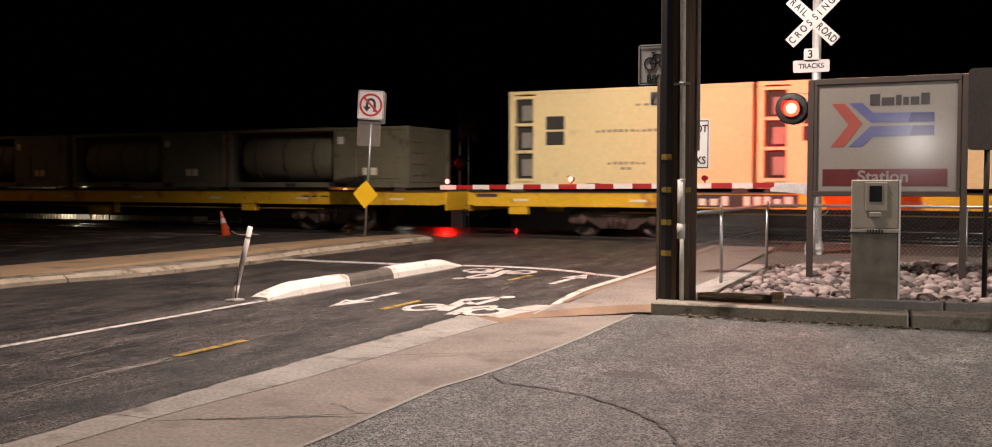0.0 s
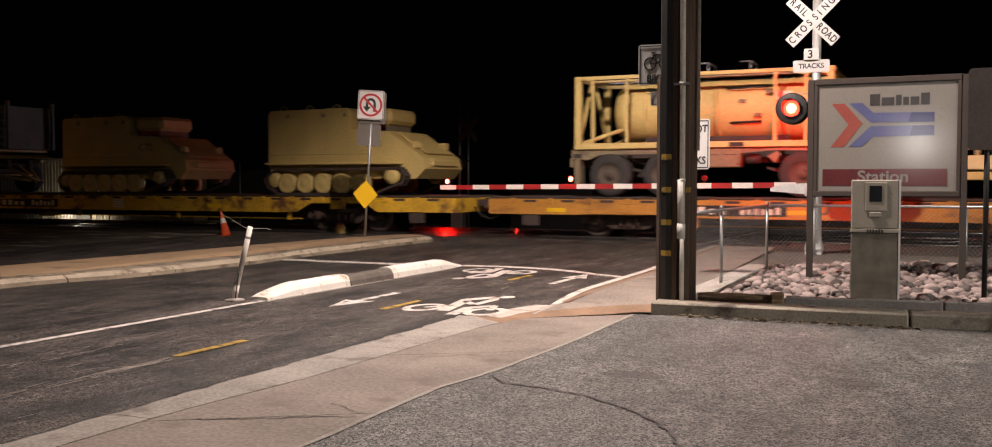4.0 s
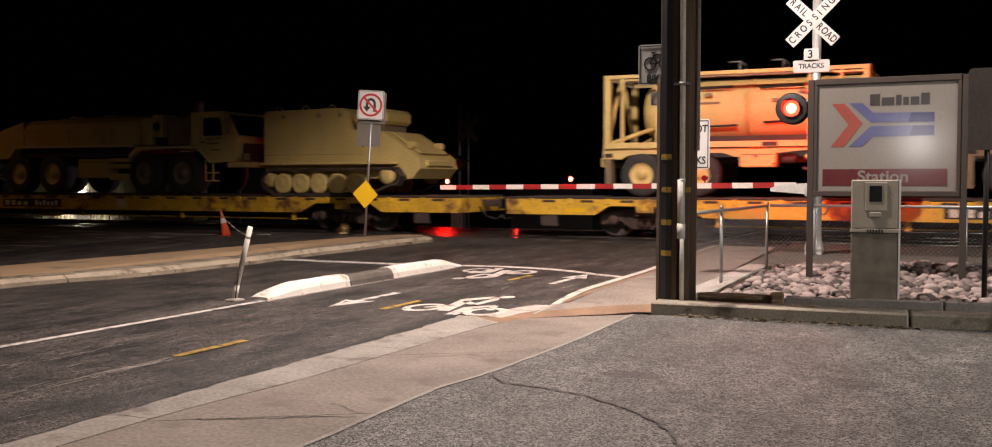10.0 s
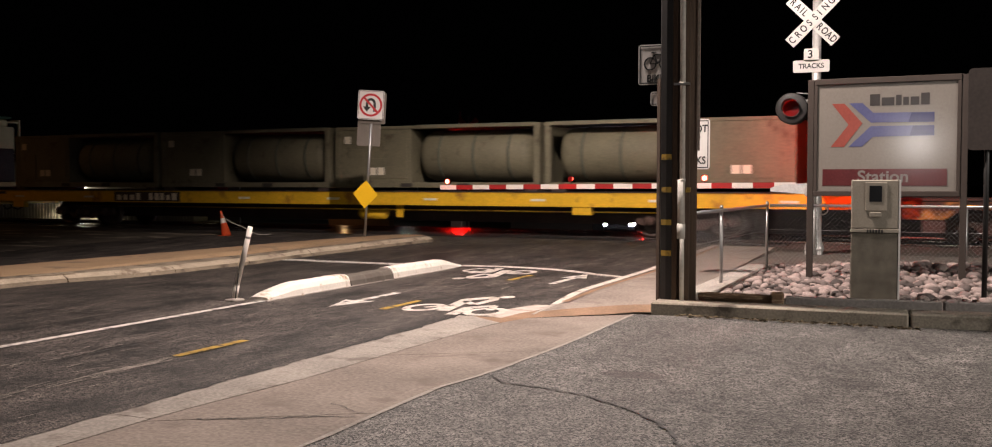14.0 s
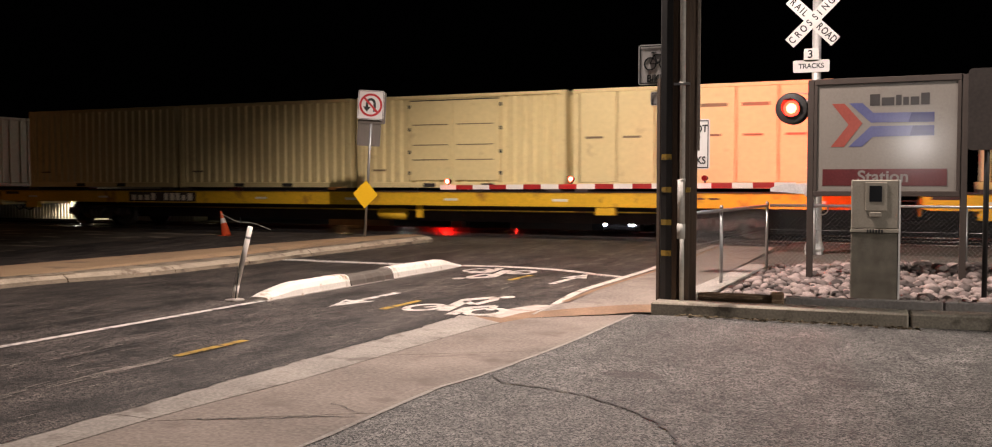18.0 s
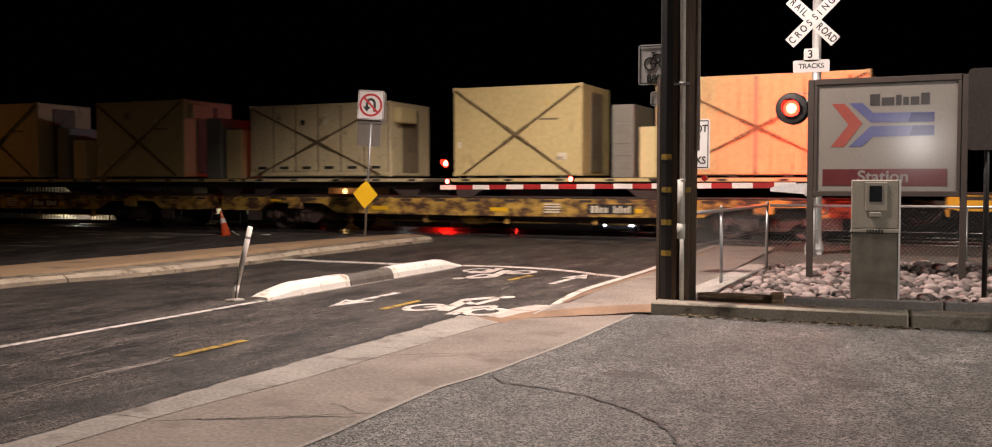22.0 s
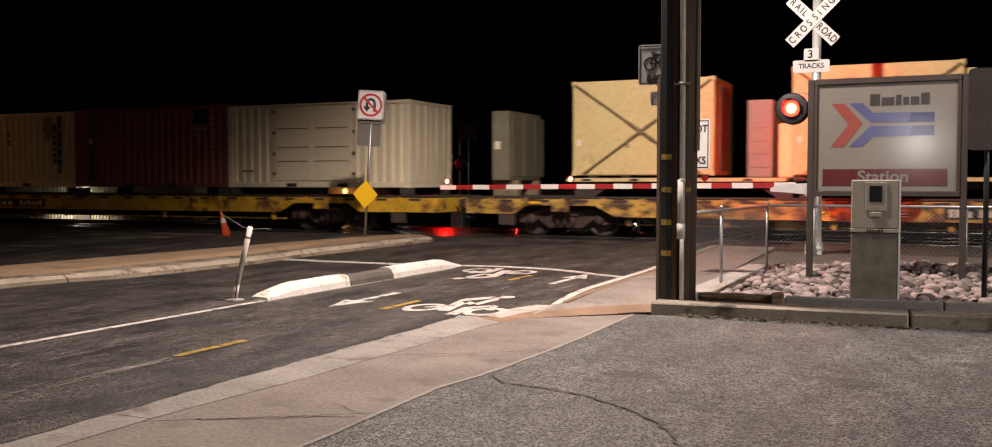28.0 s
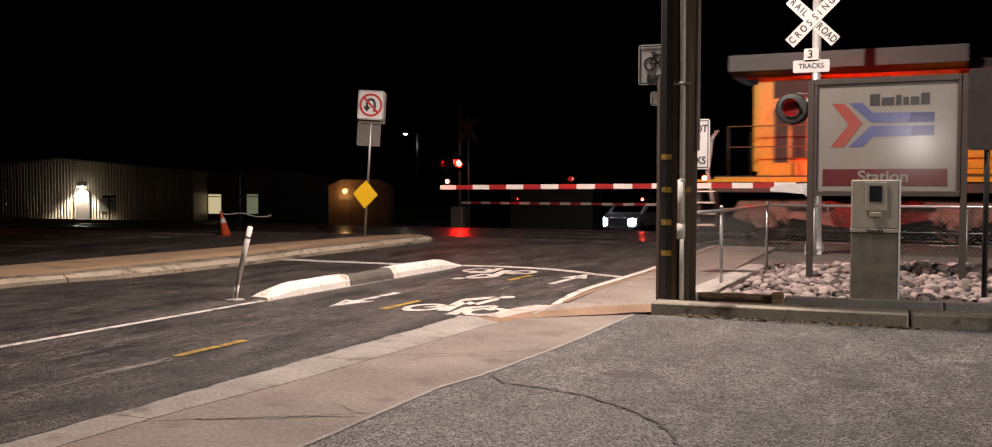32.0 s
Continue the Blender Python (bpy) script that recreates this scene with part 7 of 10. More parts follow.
def shelter(ln, h, seed, panels=False):
    """A chained-down cabin on a flat carrier, with grey cabinets beside it."""
    r = random.Random(seed)
    ob = thing("equipment_shelter", "cream cabin on a flat carrier under crossed chains" if not panels else "pale panelled cabin on a flat carrier", "equipment shelter", (0, 0, 0), "cabins on the train")
    m = CABIN_PALE if panels else SHELTER
    part("carrier_bed", box(bmesh.new(), -0.1, 5.75, -1.2, 1.2, 0.36, 0.46, 0.01), TAN_DARK, ob)
    part("bed_edge", box(bmesh.new(), -0.1, 5.75, -1.23, -1.201, 0.37, 0.45), m, ob)
    for x in (0.3, 1.5, 2.9, 4.2, 5.3):
        part("bed_pocket", box(bmesh.new(), x, x + 0.22, -1.236, -1.2305, 0.385, 0.435), HOLE, ob)
    part("carrier_frame", prism(bmesh.new(), [(0.0, 0.0), (0.5, 0.0), (0.8, 0.2), (4.6, 0.2), (4.9, 0.0), (5.4, 0.0), (5.6, 0.355), (-0.05, 0.355)], "y", -0.9, 0.9), UNDER, ob)
    body = part("cabin", box(bmesh.new(), 0, ln, -1.1, 1.1, 0.52, 0.52 + h, 0.025), m, ob, "plain smooth cabin body")
    for x in (0.4, ln * 0.36, ln * 0.62, ln - 0.6):
        part("skid", box(bmesh.new(), x, x + 0.22, -1.1, 1.1, 0.462, 0.518), HOLE, body)
    for x in (0.0, ln - 0.09):
        for z in (0.52, 0.52 + h - 0.09):
            part("corner_block", box(bmesh.new(), x - 0.012, x + 0.102, -1.115, -1.0, z - 0.012, z + 0.102, 0.01), m, body)
    if panels:
        for k in range(6):
            w = (ln - 0.16) / 6
            x = 0.08 + k * w
            p = part("wall_panel", box(bmesh.new(), x + 0.03, x + w - 0.03, -1.13, -1.101, 0.66, 0.44 + h, 0.012), m, body)
            part("panel_pocket", box(bmesh.new(), x + w * 0.3, x + w * 0.7, -1.136, -1.1305, 0.72, 0.80), HOLE, p)
            part("panel_seam", box(bmesh.new(), x + w - 0.028, x + w + 0.028, -1.108, -1.1015, 0.64, 0.46 + h), INK, body)
            if k in (2, 3):
                part("tag", box(bmesh.new(), x + 0.2, x + 0.34, -1.136, -1.1305, h * 0.72 + 0.5, h * 0.72 + 0.64), PALE_TAG if k == 3 else HOLE, p)
        part("warning_disc", lathe(bmesh.new(), [(-1.14, 0.004), (-1.14, 0.13), (-1.131, 0.13)], "y", 18, (ln - 0.45, 0, 0.3 + h)), SIGN_RED, body, "round red warning label")
        part("disc_bar", box(bmesh.new(), ln - 0.54, ln - 0.36, -1.1435, -1.1405, 0.275 + h, 0.325 + h), SIGN_WHITE, body)
    elif seed == 1:
        bm = bmesh.new()
        for k in range(int((ln - 0.3) / 0.24)):
            x = 0.18 + k * 0.24
            prism(bm, [(x, -1.101), (x + 0.03, -1.125), (x + 0.10, -1.125), (x + 0.13, -1.101)], "z", 0.62, 0.42 + h)
        part("side_ribs", bm, m, body)
        part("middle_post", box(bmesh.new(), ln * 0.48, ln * 0.48 + 0.09, -1.14, -1.101, 0.56, 0.48 + h, 0.006), INK, body)
    if seed in (9, 12):
        for k in range(6):
            part("hinge", box(bmesh.new(), ln - 0.16, ln - 0.06, -1.13, -1.1005, 0.75 + k * 0.33, 0.85 + k * 0.33, 0.01), HOLE, body)
    rr = random.Random(seed * 7 + 1)
    for k in range(3 if not panels else 0):
        x, z = rr.uniform(0.3, ln - 0.6), rr.uniform(0.9, h)
        part("patch", box(bmesh.new(), x, x + rr.uniform(0.08, 0.25), -1.1035, -1.1005, z, z + rr.uniform(0.06, 0.22)), (INK, PALE_TAG, TAN)[k], body)
    for (xa, za), (xb, zb) in (((0.08, 0.45 + h), (ln - 0.3, 0.56)), ((ln - 0.08, 0.45 + h), (0.3, 0.56))):
        n = 34
        bm = bmesh.new()
        for k in range(n):
            f, g = k / n, (k + 0.9) / n
            w = 0.045 if not 0.42 < f < 0.62 else 0.075
            stroke(bm, xa + (xb - xa) * f, za + (zb - za) * f, xa + (xb - xa) * g, za + (zb - za) * g, w * r.uniform(0.8, 1.1), -1.165, -1.13)
        part("tie_chain", bm, CHAIN, ob, "rusty tie-down chain")
    if not panels:
        part("stencil_bar", box(bmesh.new(), ln * 0.68, ln * 0.82, -1.106, -1.1005, h * 0.62 + 0.5, h * 0.62 + 0.55), STENCIL, body)
        part("tag", box(bmesh.new(), 0.12, 0.22, -1.106, -1.1005, 1.25, 1.4), PALE_TAG, body)
    part("end_door", box(bmesh.new(), ln + 0.003, ln + 0.03, -0.5, 0.4, 0.62, 0.35 + h, 0.01), TAN_DARK, body)
    if seed % 2:
        part("air_conditioner", box(bmesh.new(), ln + 0.005, ln + 0.22, -0.95, -0.05, h - 0.05, h + 0.36, 0.02), CREAM, body)
    gap = 5.6 - ln
    if gap > 1.2:
        c = part("grey_cabinet", box(bmesh.new(), ln + gap * 0.35, ln + gap * 0.62, -0.95, 0.9, 0.463, 1.95 + 0.15 * (seed % 3), 0.02), GREY_BOX, ob, "grey steel cabinet")
        for k in range(4):
            part("cabinet_slat", box(bmesh.new(), ln + gap * 0.38, ln + gap * 0.59, -0.97, -0.951, 0.7 + k * 0.3, 0.88 + k * 0.3, 0.004), GREY_BOX, c)
        part("white_cabinet", box(bmesh.new(), ln + gap * 0.68, ln + gap * 0.96, -0.9, 0.8, 0.463, 1.7 + 0.2 * (seed % 2), 0.02), CREAM if seed % 3 else GREY_BOX, ob)
    return ob


for u, ln, h, sd, pn in ((-314.2, 4.8, 2.30, 1, False), (-319.6, 3.55, 2.28, 2, False), (-326.2, 4.7, 2.02, 3, True), (-332.2, 3.55, 2.32, 5, False), (-338.4, 3.65, 2.42, 4, False), (-351.2, 3.65, 2.35, 6, False), (-356.75, 3.6, 2.48, 7, False),
                         (-362.9, 3.8, 2.35, 8, False), (-370.1, 3.75, 2.1, 9, False), (-376.3, 4.0, 2.1, 10, True), (-382.0, 3.55, 2.25, 11, False), (-388.85, 3.55, 2.55, 12, False), (-395.05, 3.5, 2.42, 13, False), (-400.3, 3.5, 2.3, 14, False)):
    put(shelter(ln, h, sd, pn), [u], ARCH)
rf = container("reefer_container", "cream container with side door and braced bay on blocks", "reefer_door", CREAM, H=2.3)
put(rf, [-345.75], ARCH + 0.36)
blk = thing("dunnage_blocks", "dark timber blocks under the container", "timber blocks", (0, 0, 0), "timber blocks")
for x in (0.0, 5.6):
    part("block", box(bmesh.new(), x, x + 0.4, -1.15, 1.15, 0, 0.356, 0.01), DECK, blk)
put(blk, [-345.72], ARCH)
# a lone cabinet on skids beside the last cabin
gc = thing("equipment_cabinet", "grey-green steel cabinet on skids", "cabinet", (0, 0, 0))
cabinet = part("cabinet", box(bmesh.new(), 0, 0.48, -1.1, 1.05, 0.40, 2.18, 0.02), OLIVE, gc)
part("tag", box(bmesh.new(), 0.08, 0.24, -1.108, -1.1005, 1.2, 1.4), PALE_TAG, cabinet)
for y in (-0.9, -0.15, 0.6):
    part("door_panel", box(bmesh.new(), 0.481, 0.50, y, y + 0.66, 0.5, 2.08, 0.006), OLIVE, cabinet)
for y in (-0.8, 0.6):
    part("skid", box(bmesh.new(), -0.1, 0.6, y, y + 0.2, 0.0, 0.398, 0.01), TAN_DARK, gc)
put(gc, [-402.5], ARCH)

# ---- vehicles on the train ----


def tyre_wheel(parent, x, y, z, r, w=0.36, m=TAN, name="wheel", tyre=None):
    s = -1 if y < 0 else 1
    wh = part(name, lathe(bmesh.new(), [(-w / 2, r * 0.55), (-w / 2 - 0.015, r * 0.75), (-w / 2 + 0.01, r * 0.95), (-w / 2 + 0.06, r), (w / 2 - 0.06, r), (w / 2 - 0.01, r * 0.95), (w / 2 + 0.015, r * 0.75), (w / 2, r * 0.55)], "y", 26, (x, y, z), False), tyre or RUBBER, parent, "dusty tyre")
    part("rim", lathe(bmesh.new(), [(s * (w / 2 - 0.02), r * 0.56), (s * (w / 2 - 0.05), r * 0.45), (s * (w / 2 - 0.10), r * 0.30), (s * (w / 2 - 0.02), r * 0.2), (s * (w / 2 + 0.03), r * 0.14), (s * (w / 2 + 0.03), r * 0.02)], "y", 20, (x, y, z), False), m, wh)
    part("inner_disc", lathe(bmesh.new(), [(-s * w / 2, r * 0.55), (-s * w / 2 + s * 0.02, r * 0.05)], "y", 16, (x, y, z), False), UNDER, wh)
    return wh


def cargo_trailer(m):
    """Three-axle load trailer; its rear is at x = 0."""
    ob = thing("cargo_trailer", "tan three-axle cargo trailer on big tyres", "trailer", (0, 0, 0), "trailers on the train")
    for s in (-1, 1):
        part("frame_rail", box(bmesh.new(), 0.05, 6.3, min(s * 0.35, s * 0.5), max(s * 0.35, s * 0.5), 0.82, 1.12, 0.01), UNDER, ob)
        part("side_rail", prism(bmesh.new(), [(0.0, 0.92), (0.45, 0.90), (0.7, 1.02), (2.9, 1.04), (3.2, 0.94), (4.75, 1.08), (6.1, 1.06), (6.1, 1.15), (0.0, 1.15)], "y", s * 1.0, s * 1.14), m, ob)
        part("mud_flap", box(bmesh.new(), 0.06, 0.2, min(s * 0.75, s * 1.12), max(s * 0.75, s * 1.12), 0.22, 0.93, 0.005), TAN_DARK, ob)
        part("wheel_guard", prism(bmesh.new(), [(4.72, 0.95), (4.95, 1.07), (5.0, 0.98), (4.9, 0.8)], "y", s * 0.85, s * 1.15), m, ob)
        for x in (0.98, 2.33, 5.5):
            tyre_wheel(ob, x, s * 0.98, 0.53, 0.53, 0.38, m if m is TAN else RIM_DARK)
        for x in (1.72, 5.0):
            part("spring", prism(bmesh.new(), [(x - 0.35, 0.66), (x, 0.56), (x + 0.35, 0.66), (x + 0.35, 0.72), (x, 0.63), (x - 0.35, 0.72)], "y", s * 0.6, s * 0.7), UNDER, ob)
    for x in (0.98, 2.33, 5.5):
        part("axle", rod(bmesh.new(), (x, -0.8, 0.53), (x, 0.8, 0.53), 0.08, 10), UNDER, ob)
        part("hanger", box(bmesh.new(), x - 0.12, x + 0.12, -0.5, 0.5, 0.55, 0.82), UNDER, ob)
    tb = part("tool_box", box(bmesh.new(), 3.30, 4.12, -1.17, -0.72, 0.70, 1.12, 0.02), m, ob)
    part("box_lid_gap", box(bmesh.new(), 3.36, 4.06, -1.176, -1.1705, 0.98, 0.995), HOLE, tb)
    part("latch", box(bmesh.new(), 3.62, 3.72, -1.182, -1.1705, 0.92, 1.0), TAN_DARK, tb)
    part("brake_tank", lathe(bmesh.new(), [(4.18, 0.05), (4.22, 0.12), (4.5, 0.12), (4.54, 0.05)], "x", 12, (0, -0.85, 0.9)), UNDER, ob)
    part("cross_tube", rod(bmesh.new(), (6.05, -0.7, 0.6), (6.05, 0.7, 0.6), 0.03, 8), m, ob)
    for s in (-1, 1):
        part("drawbar", rod(bmesh.new(), (6.05, s * 0.5, 0.95), (7.2, 0.0, 0.36), 0.055, 8), m, ob)
        part("steering_rod", rod(bmesh.new(), (5.55, s * 0.7, 0.60), (6.9, s * 0.1, 0.42), 0.05, 8), m, ob)
    part("drawbar_strut", rod(bmesh.new(), (6.05, 0, 1.02), (6.75, 0, 0.62), 0.04, 8), m, ob)
    part("towing_eye", lathe(bmesh.new(), [(-0.03, 0.05), (-0.03, 0.1), (0.03, 0.1), (0.03, 0.05)], "z", 12, (7.25, 0, 0.35), False), UNDER, ob)
    part("turntable", box(bmesh.new(), 5.0, 6.2, -0.7, 0.7, 0.86, 1.0, 0.02), UNDER, ob)
    part("rear_bumper", box(bmesh.new(), -0.06, 0.0, -1.1, 1.1, 0.72, 0.95, 0.01), m, ob)
    part("tail_light", box(bmesh.new(), 0.05, 0.25, -1.165, -1.141, 0.95, 1.05), HOLE, ob)
    part("side_reflector", box(bmesh.new(), 4.05, 4.11, -1.178, -1.1705, 0.75, 0.79), LENS_OFF, tb)
    return ob


def flat_rack(m):
    ob = thing("flat_rack", "flat steel load rack with dark side rails", "load rack", (0, 0, 0), "load racks")
    part("bed", box(bmesh.new(), 0.25, 6.2, -1.2, 1.2, 0.25, 0.32, 0.01), m, ob)
    for s in (-1, 1):
        part("main_rail", box(bmesh.new(), 0.45, 6.1, min(s * 0.80, s * 0.92), max(s * 0.80, s * 0.92), 0.0, 0.248), HOLE, ob)
        for k in range(5):
            x = 0.5 + k * 1.3
            part("lashing_ring", box(bmesh.new(), x, x + 0.22, min(s * 0.93, s * 1.12), max(s * 0.93, s * 1.12), 0.02 + 0.06 * (k % 2), 0.10 + 0.06 * (k % 2), 0.01), m, ob)
    part("cross_beam", box(bmesh.new(), 0.25, 0.45, -1.18, 1.18, 0.14, 0.245), m, ob)
    part("front_tongue", prism(bmesh.new(), [(5.0, 0.02), (6.2, 0.03), (6.75, 0.05), (6.3, 0.14), (5.6, 0.13)], "y", -1.1, 1.1), m, ob)
    part("front_stop", box(bmesh.new(), 5.75, 6.0, -1.19, -0.9, 0.0, 0.245, 0.01), m, ob)
    return ob


TR = cargo_trailer(TAN)
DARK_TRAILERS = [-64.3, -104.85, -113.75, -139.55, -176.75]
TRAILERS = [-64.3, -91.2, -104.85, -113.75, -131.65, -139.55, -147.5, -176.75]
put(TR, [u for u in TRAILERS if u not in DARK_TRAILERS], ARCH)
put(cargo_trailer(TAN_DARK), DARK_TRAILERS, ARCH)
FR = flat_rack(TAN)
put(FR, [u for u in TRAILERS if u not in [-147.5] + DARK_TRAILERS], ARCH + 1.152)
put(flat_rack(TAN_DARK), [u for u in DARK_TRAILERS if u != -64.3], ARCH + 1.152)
ON_RACK = ARCH + 1.152 + 0.322


def iso_tank():
    L, H, W = 6.06, 1.78, 2.44
    ob = thing("framed_tank", "tan cylindrical tank in an open steel frame", "tank container", (0, 0, 0), "framed tanks")
    corner_frame(ob, L, H, W, TAN)
    for c in ob.children:
        if c.name.startswith(("roof", "floor")):
            c.scale = (1, 0.25, 1)
    t = part("tank", lathe(bmesh.new(), [(0.75, 0.25), (0.82, 0.55), (0.98, 0.70), (1.15, 0.74), (5.3, 0.74), (5.45, 0.70), (5.62, 0.55), (5.7, 0.25)], "x", 30, (0, 0, 0.93)), TAN, ob, "smooth tan tank barrel")
    for x in (1.6, 3.35, 5.0):
        part("tank_band", lathe(bmesh.new(), [(x, 0.742), (x, 0.76), (x + 0.08, 0.76), (x + 0.08, 0.742)], "x", 30, (0, 0, 0.93), False), TAN, t)
    for x0 in (0.08, 5.98):
        for s in (-1, 1):
            bm = rod(bmesh.new(), (x0, s * 1.1, 0.15), (x0, s * 0.2, H - 0.12), 0.05, 8)
            part("end_brace", bm, TAN, ob)
    for s in (-1, 1):
        part("saddle_brace", rod(bmesh.new(), (0.2, s * 1.15, 0.15), (1.1, s * 0.7, 0.5), 0.05, 8), TAN, ob)
        part("saddle_brace", rod(bmesh.new(), (5.86, s * 1.15, 0.15), (5.3, s * 0.7, 0.5), 0.05, 8), TAN, ob)
    part("saddle", box(bmesh.new(), 1.6, 5.0, -0.55, 0.55, 0.06, 0.3), UNDER, ob)
    bm = bmesh.new()
    for x in (3.1, 4.1):
        for y in (-0.4, 0.4):
            rod(bm, (x, y, H - 0.1), (x, y, H + 0.28), 0.02, 6)
        rod(bm, (x, -0.4, H + 0.28), (x, 0.4, H + 0.28), 0.02, 6)
        rod(bm, (x - 0.25, -0.4, H + 0.28), (x, -0.4, H + 0.28), 0.02, 6)
    part("hand_rail", bm, GALV, ob)
    bm = bmesh.new()
    rod(bm, (3.3, -0.78, 0.45), (3.3, -0.78, 1.3), 0.03, 8)
    part("side_pipe", bm, TAN, ob)
    for x in (0.42, 1.28, 4.75, 5.42):
        part("frame_strut", box(bmesh.new(), x, x + 0.07, -1.2, -1.12, 0.15, H - 0.09), TAN, ob)
    for z in (0.42, 0.80, 1.18):
        part("ladder_rung", box(bmesh.new(), 5.5, 5.92, -1.19, -1.15, z, z + 0.04), TAN, ob)
    for x0, x1, z in ((1.7, 3.0, 1.42), (3.6, 4.6, 1.40), (2.2, 3.1, 0.52), (3.7, 4.4, 0.60)):
        part("hose", rod(bmesh.new(), (x0, -0.70, z), (x1, -0.72, z + 0.02), 0.025, 8), BLACK_PAINT, t)
    for x, z in ((2.0, 0.78), (2.35, 1.22), (3.9, 1.05), (4.25, 0.72), (4.5, 1.25)):
        part("fitting", box(bmesh.new(), x, x + 0.16, -0.79, -0.70, z, z + 0.09, 0.01), TAN_DARK, t)
    part("walkway", box(bmesh.new(), 1.4, 5.2, -0.45, 0.45, H - 0.06, H - 0.02), TAN_DARK, ob)
    part("label_plate", box(bmesh.new(), 4.75, 5.1, -0.77, -0.742, 1.1, 1.3), PALE_TAG, ob)
    part("stencil_bar", box(bmesh.new(), 2.0, 2.7, -0.762, -0.748, 1.05, 1.1), STENCIL, ob)
    return ob


put(iso_tank(), [-64.2, -147.45], ARCH + 1.152)


def rack_stack():
    """Five folded racks: long rails, cross bearers and hooked ends with dark air between."""
    ob = thing("rack_stack", "stack of blackish green folded load racks", "rack stack", (0, 0, 0))
    for k in range(5):
        z = 0.002 + 0.26 * k
        bm = bmesh.new()
        for x in (0.9, 2.2, 3.5, 4.8, 5.9):
            box(bm, x, x + 0.12, -1.04, 1.04, z + 0.125, z + 0.17)
        r = part("folded_rack", bm, RACK_GREEN, ob)
        for s in (-1, 1):
            part("rack_rail", box(bmesh.new(), 0.62, 6.4, min(s * 1.05, s * 1.18), max(s * 1.05, s * 1.18), z + 0.10, z + 0.165, 0.006), RACK_GREEN, r)
            for x in (0.45, 5.55):
                part("rack_foot", box(bmesh.new(), x, x + 0.34, min(s * 0.9, s * 1.17), max(s * 0.9, s * 1.17), z, z + 0.098, 0.006), RACK_GREEN, r)
        part("rack_hook", prism(bmesh.new(), [(5.75, z + 0.17), (6.3, z + 0.06), (6.72, z + 0.12), (6.45, z + 0.2), (5.95, z + 0.23)], "y", -1.22, -1.05), OLIVE, r)
        part("rear_hook", prism(bmesh.new(), [(0.35, z + 0.05), (0.52, z + 0.0), (0.72, z + 0.12), (0.6, z + 0.22), (0.42, z + 0.16)], "y", -1.2, -1.05), RACK_GREEN, r)
    part("end_frame", box(bmesh.new(), 6.4, 6.5, -1.0, 1.0, 0.0, 1.45, 0.01), OLIVE, ob)
    for y in (-0.95, 0.85):
        part("end_post", box(bmesh.new(), 6.55, 6.68, y, y + 0.1, 0.0, 1.62, 0.01), OLIVE, ob)
    return ob


put(rack_stack(), [-91.0], ON_RACK)


def frame_load(seed, x0, x1, hi, m, n, mast):
    """Mixed steel frames and housings lashed on a rack, with a two-legged mast at the front."""
    r = random.Random(seed)
    ob = thing("lashed_equipment", "tan steel frames and machine parts lashed on a rack", "equipment load", (0, 0, 0), "lashed loads")
    part("base_frame", box(bmesh.new(), x0 - 0.1, x1, -1.0, 1.0, 0.0, 0.07, 0.01), TAN_DARK, ob)
    low = x0
    while low < x1 - 0.3:
        w = r.uniform(0.5, 1.1)
        w = min(w, x1 - low)
        h = hi * r.uniform(0.35, 0.5)
        c = part("lower_unit", box(bmesh.new(), low, low + w - 0.03, -r.uniform(0.85, 1.05), r.uniform(0.6, 1.0), 0.072, 0.072 + h, 0.02), m if r.random() < 0.8 else TAN_DARK, ob)
        part("slot", box(bmesh.new(), low + w * 0.2, low + w * 0.75, -1.06, -0.8, 0.072 + h * 0.3, 0.072 + h * 0.55), HOLE, c)
        low += w
    for k in range(n * 2):
        x = x0 + (x1 - x0) * (k + r.uniform(0.0, 0.8)) / (n * 2)
        w = r.uniform(0.18, 0.55)
        b = 0.07 + hi * r.uniform(0.40, 0.5)
        h = hi * (0.5 + 0.5 * math.sin(math.pi * (x - x0) / (x1 - x0))) * r.uniform(0.6, 1.1)
        t = max(b + 0.08, 0.07 + h)
        sl = r.uniform(-0.12, 0.12)
        part("machine_part", prism(bmesh.new(), [(x, b - 0.06), (x + w, b - 0.06), (x + w + sl * 0.3, t), (x + sl + w * 0.15, t - r.uniform(0, 0.1))], "y", -r.uniform(0.45, 0.98), r.uniform(0.2, 0.8)), m if r.random() < 0.7 else TAN_DARK, ob)
    for k in range(n):
        a = r.uniform(x0, x1 - 1.0)
        z = 0.1 + hi * r.uniform(0.15, 0.75)
        part("strut", rod(bmesh.new(), (a, -1.04, z), (a + r.uniform(0.6, 1.5), -1.04, z + r.uniform(-0.12, 0.12)), r.uniform(0.02, 0.045), 8), m, ob)
    for k in range(max(2, n // 2)):
        a = r.uniform(x0 + 0.2, x1 - 0.5)
        part("hose_reel", lathe(bmesh.new(), [(-1.0, 0.05), (-1.02, 0.17), (-0.9, 0.17), (-0.9, 0.05)], "y", 12, (a, 0, 0.1 + hi * 0.45)), TAN_DARK, ob)
    load_mast(ob, mast, m, m)
    return ob


